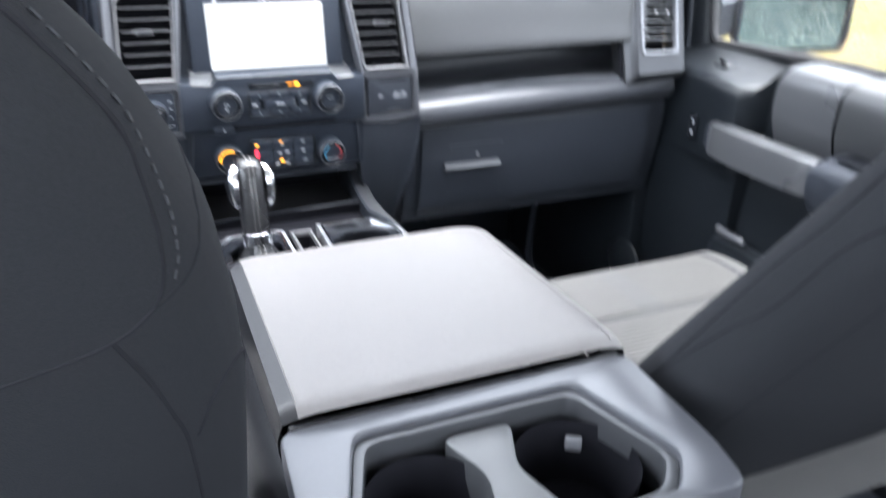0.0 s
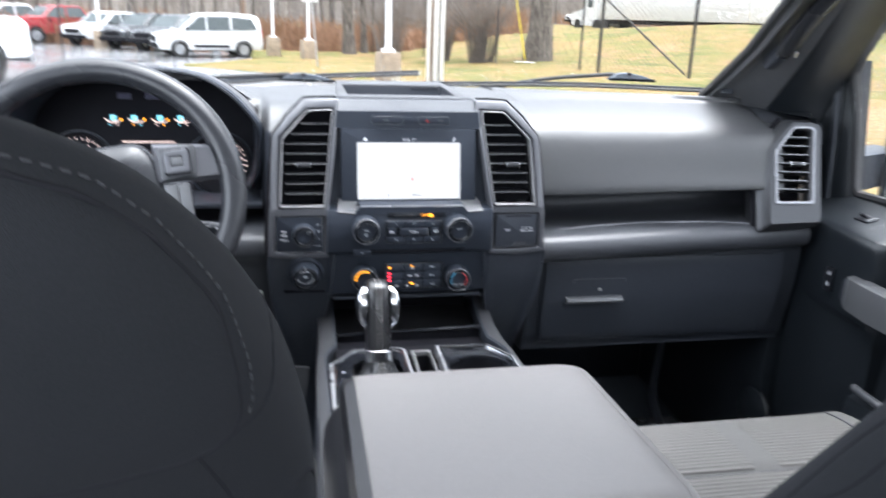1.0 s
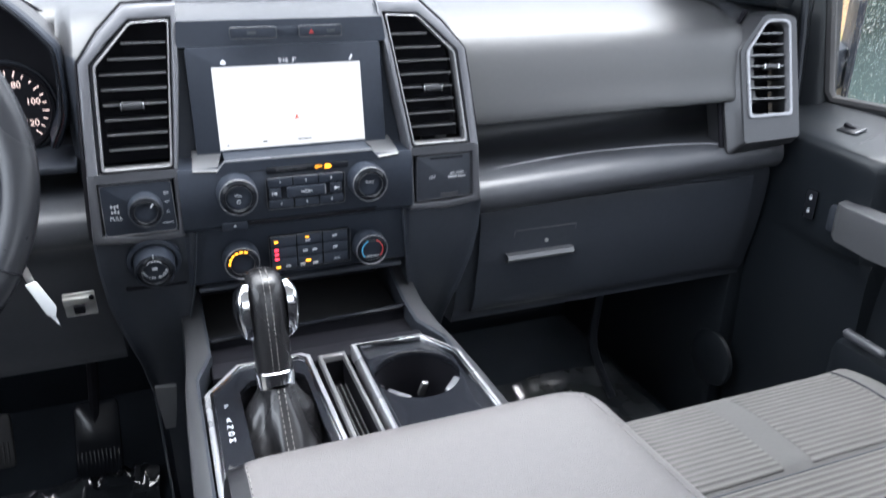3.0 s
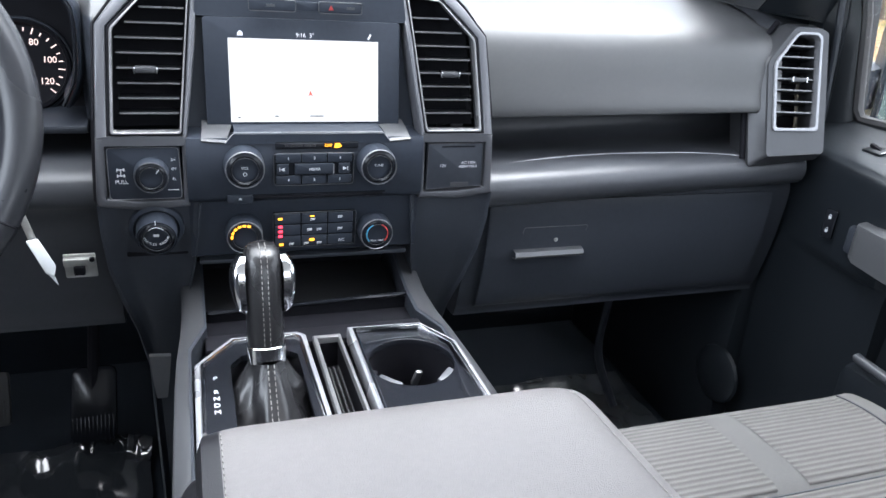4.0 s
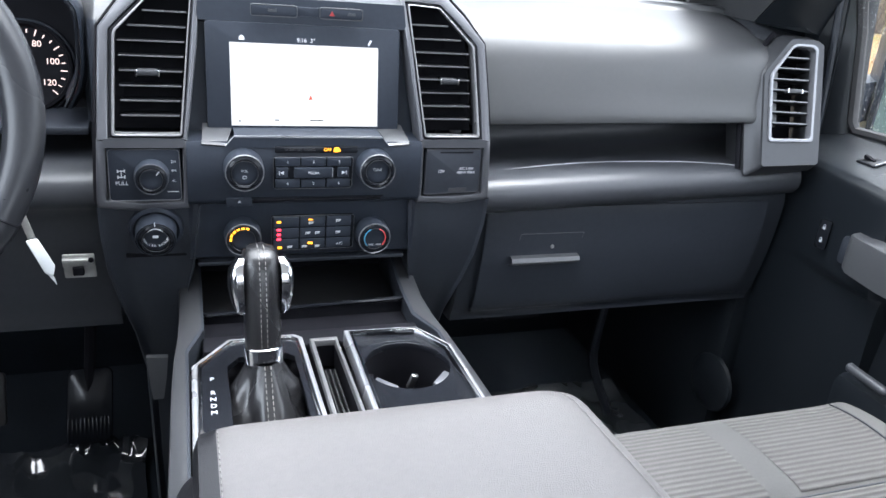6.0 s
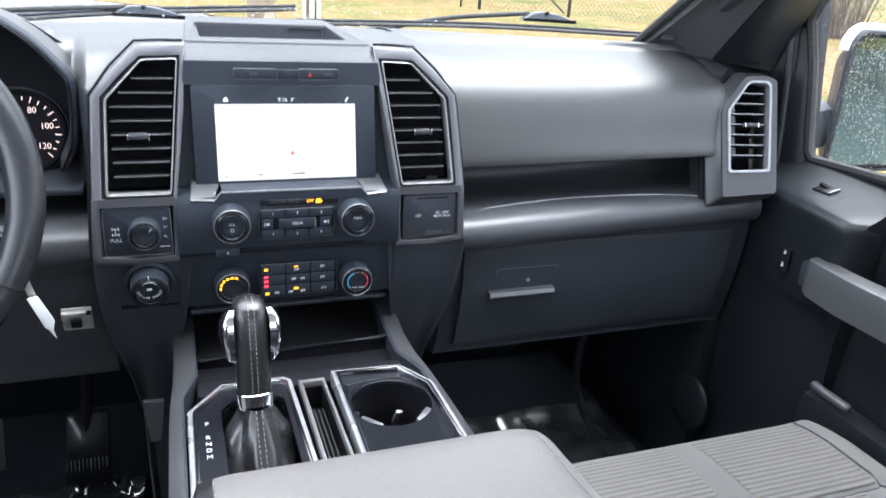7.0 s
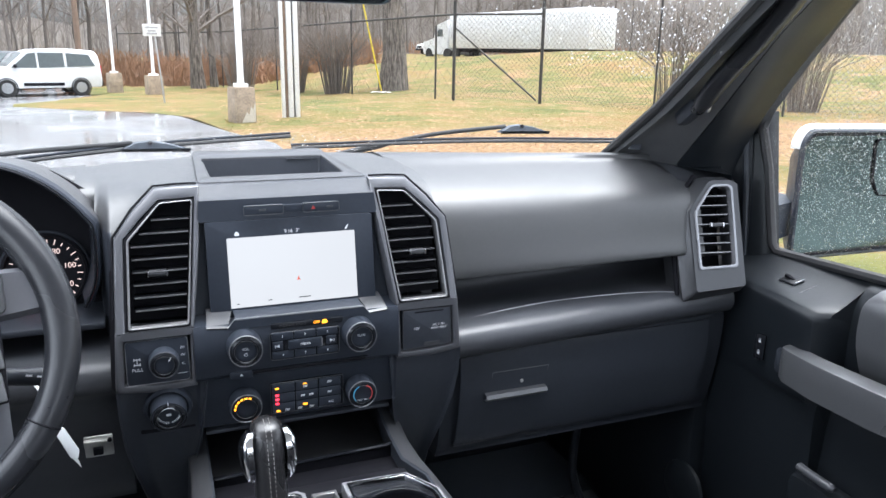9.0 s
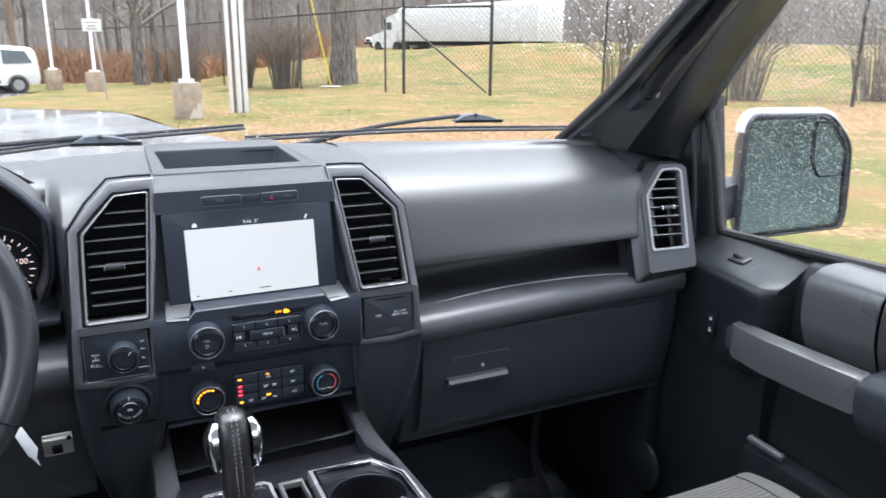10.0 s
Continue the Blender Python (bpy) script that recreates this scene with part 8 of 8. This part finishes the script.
    part("bumper", box(0.14, W * 0.94, 0.20, 0.04, m=pose(L / 2 - 0.05, 0, 0.46)), BLACK if kind != "pickup" else RIM, car)
    part("rear_bumper", box(0.14, W * 0.94, 0.22, 0.04, m=pose(-L / 2 + 0.05, 0, 0.48)), BLACK, car)
    car.matrix_world = pose(x, y, ground_height(x, y) + 0.045, 0, 0, turn)
    return car


def build_cars():
    build_car(-4.02, 33.50, 199, "white", "van", "small white passenger van parked on the wet car park", "van")
    build_car(-5.70, 37.70, 232, "dark", "suv", "dark parked car beside the white van", "car")
    build_car(-7.40, 39.50, 232, "dark", "suv", "dark parked car in the row", "car")
    build_car(-9.70, 41.50, 234, "white", "suv", "white parked car in the row", "car")
    build_car(-12.5, 43.2, 222, "red", "pickup", "red pickup truck parked in the row behind", "pickup")
    build_car(-15.4, 44.6, 222, "white", "pickup", "white pickup truck parked in the row behind", "pickup")
    build_car(-7.95, 14.10, 55, "white", "pickup", "white pickup truck close by on the wet car park", "pickup")
    build_car(28.7, 73.5, 184, "white", "suv", "small white car on the far road", "car", "road traffic")

    t = thing("box_truck", "white semi-trailer truck on the road behind the bank", "truck")
    part("box", box(16.4, 2.5, 2.70, 0.05, m=pose(0, 0, 2.37)), PAINTS["white"], t)
    part("underframe", box(15.6, 1.6, 0.30, 0.03, m=pose(0, 0, 0.86)), BLACK, t)
    part("cab", loft([[(px, sy, pz) for px, pz in rounded([(8.5, 0.5), (12.3, 0.5), (12.4, 1.5), (10.7, 1.8), (10.2, 2.9), (8.6, 3.3)], 0.15, 3)] for sy in (-1.15, 1.15)], closed=True, caps=True), PAINTS["white"], t)
    part("cab_window", box(0.8, 2.34, 0.6, 0.02, m=pose(9.7, 0, 2.25)), CARGLASS, t)
    for px in (-7.0, -5.8, 7.4, 8.6, 11.4):
        for s in (-1, 1):
            part("wheel", lathe([(0.25, 0.0), (0.48, 0.0), (0.50, 0.04), (0.50, 0.26), (0.25, 0.28), (0.02, 0.2)], 20, m=pose(px, s * 0.95, 0.5, -90 * s)), TYRE, t)
    t.matrix_world = pose(27.0, 51.5, 0.86, 0, 0, 102.4)


def build_cone():
    cone = thing("traffic_cone", "orange traffic cone with a pale band beside the pickup", "traffic cone")
    x, y = -5.4, 12.6
    part("base", box(0.36, 0.36, 0.03, 0.01, m=pose(x, y, ground_height(x, y) + 0.06)), SIGNORANGE, cone)
    part("body", lathe([(0.14, 0.0), (0.125, 0.03), (0.035, 0.66), (0.025, 0.68), (0.001, 0.68)], 20, m=pose(x, y, ground_height(x, y) + 0.07)), SIGNORANGE, cone)
    part("band", lathe([(0.088, 0.30), (0.070, 0.44)], 20, m=pose(x, y, ground_height(x, y) + 0.07)), POLE, cone, "pale reflective band")


def build_drops():
    """Rain drops on the panes: flattened beads of water."""
    water = bpy.data.materials.new("water_bead")
    water.use_nodes = True
    b = water.node_tree.nodes["Principled BSDF"]
    b.inputs["Base Color"].default_value = (1, 1, 1, 1)
    b.inputs["Roughness"].default_value = 0.0
    b.inputs["IOR"].default_value = 1.33
    b.inputs["Transmission Weight"].default_value = 1.0
    wn2, wl2 = water.node_tree.nodes, water.node_tree.links
    # White translucence mixed in to stand for the sky's sparkle in the drops.
    sky_sparkle, blend = wn2.new("ShaderNodeBsdfTranslucent"), wn2.new("ShaderNodeMixShader")
    sky_sparkle.inputs["Color"].default_value = (0.95, 0.97, 1.0, 1)
    blend.inputs[0].default_value = 0.20
    wl2.new(b.outputs[0], blend.inputs[1])
    wl2.new(sky_sparkle.outputs[0], blend.inputs[2])
    wl2.new(blend.outputs[0], wn2["Material Output"].inputs["Surface"])
    random.seed(31)

    def beads(name, label, place, count, lo, hi):
        verts, faces = [], []
        for _ in range(count):
            got = place()
            if got is None:
                continue
            p, u, v, n = got
            r = lo * (hi / lo) ** (random.random() ** 1.5)
            st = random.uniform(0.9, 1.35)
            i = len(verts)
            seg = 6
            for q in range(seg):
                a = 2 * math.pi * q / seg
                verts.append(p + u * (r * math.cos(a)) + v * (r * st * math.sin(a)))
            for q in range(seg):
                a = 2 * math.pi * q / seg
                verts.append(p + u * (0.6 * r * math.cos(a)) + v * (0.6 * r * st * math.sin(a)) + n * (r * 0.34))
            verts.append(p + n * (r * 0.46))
            for q in range(seg):
                q2 = (q + 1) % seg
                faces.append((i + q, i + q2, i + seg + q2, i + seg + q))
                faces.append((i + seg + q, i + seg + q2, i + 2 * seg))
        me = bpy.data.meshes.new("mesh")
        me.from_pydata(verts, [], faces)
        me.shade_smooth()
        me.materials.append(water)
        ob = tagged(new(name, me), label, "rain drops", kind="stuff")
        ob.visible_shadow = False

    def side_place():
        k = random.random() ** 0.8
        y = random.uniform(0.06, -0.62)
        x = 0.898 - 0.13 * k * k - 0.06 * k
        n = Vector((1, 0, 0.3)).normalized()
        return Vector((x + 0.002, y, 1.25 + 0.58 * k)), Vector((0, 1, 0)), Vector((-0.3, 0, 1)).normalized(), n

    def corner_place():
        s = random.uniform(0.28, 1.0)
        x = 0.63 - 0.08 * s - abs(random.gauss(0, 0.16))
        if x < 0.10 or s < 0.36 + (0.60 - x) * 0.42 + 0.06 * noise.noise(Vector((x * 14, s * 14, 0))):
            return None
        p = windshield_point(x, s)
        return p + Vector((0, 0.003, 0.004)), Vector((1, 0, 0)), Vector((0, -0.83, 0.55)), Vector((0, 0.55, 0.83))

    def foot_place():
        s = random.random() ** 2 * 0.10 + 0.02
        x = random.gauss(0.05, 0.16)
        p = windshield_point(x, s)
        return p + Vector((0, 0.003, 0.004)), Vector((1, 0, 0)), Vector((0, -0.83, 0.55)), Vector((0, 0.55, 0.83))

    beads("rain_drops", "rain drops beading on the side window", side_place, 50000, 0.0003, 0.0010)
    beads("rain_drops", "rain drops in the upper corner of the windshield", corner_place, 3000, 0.0005, 0.0014)
    beads("rain_drops", "rain drops at the foot of the windshield", foot_place, 220, 0.0007, 0.0024)


build_ground()
build_woods()
build_near_trees()
build_fence()
build_poles()
build_cars()
build_cone()
build_drops()
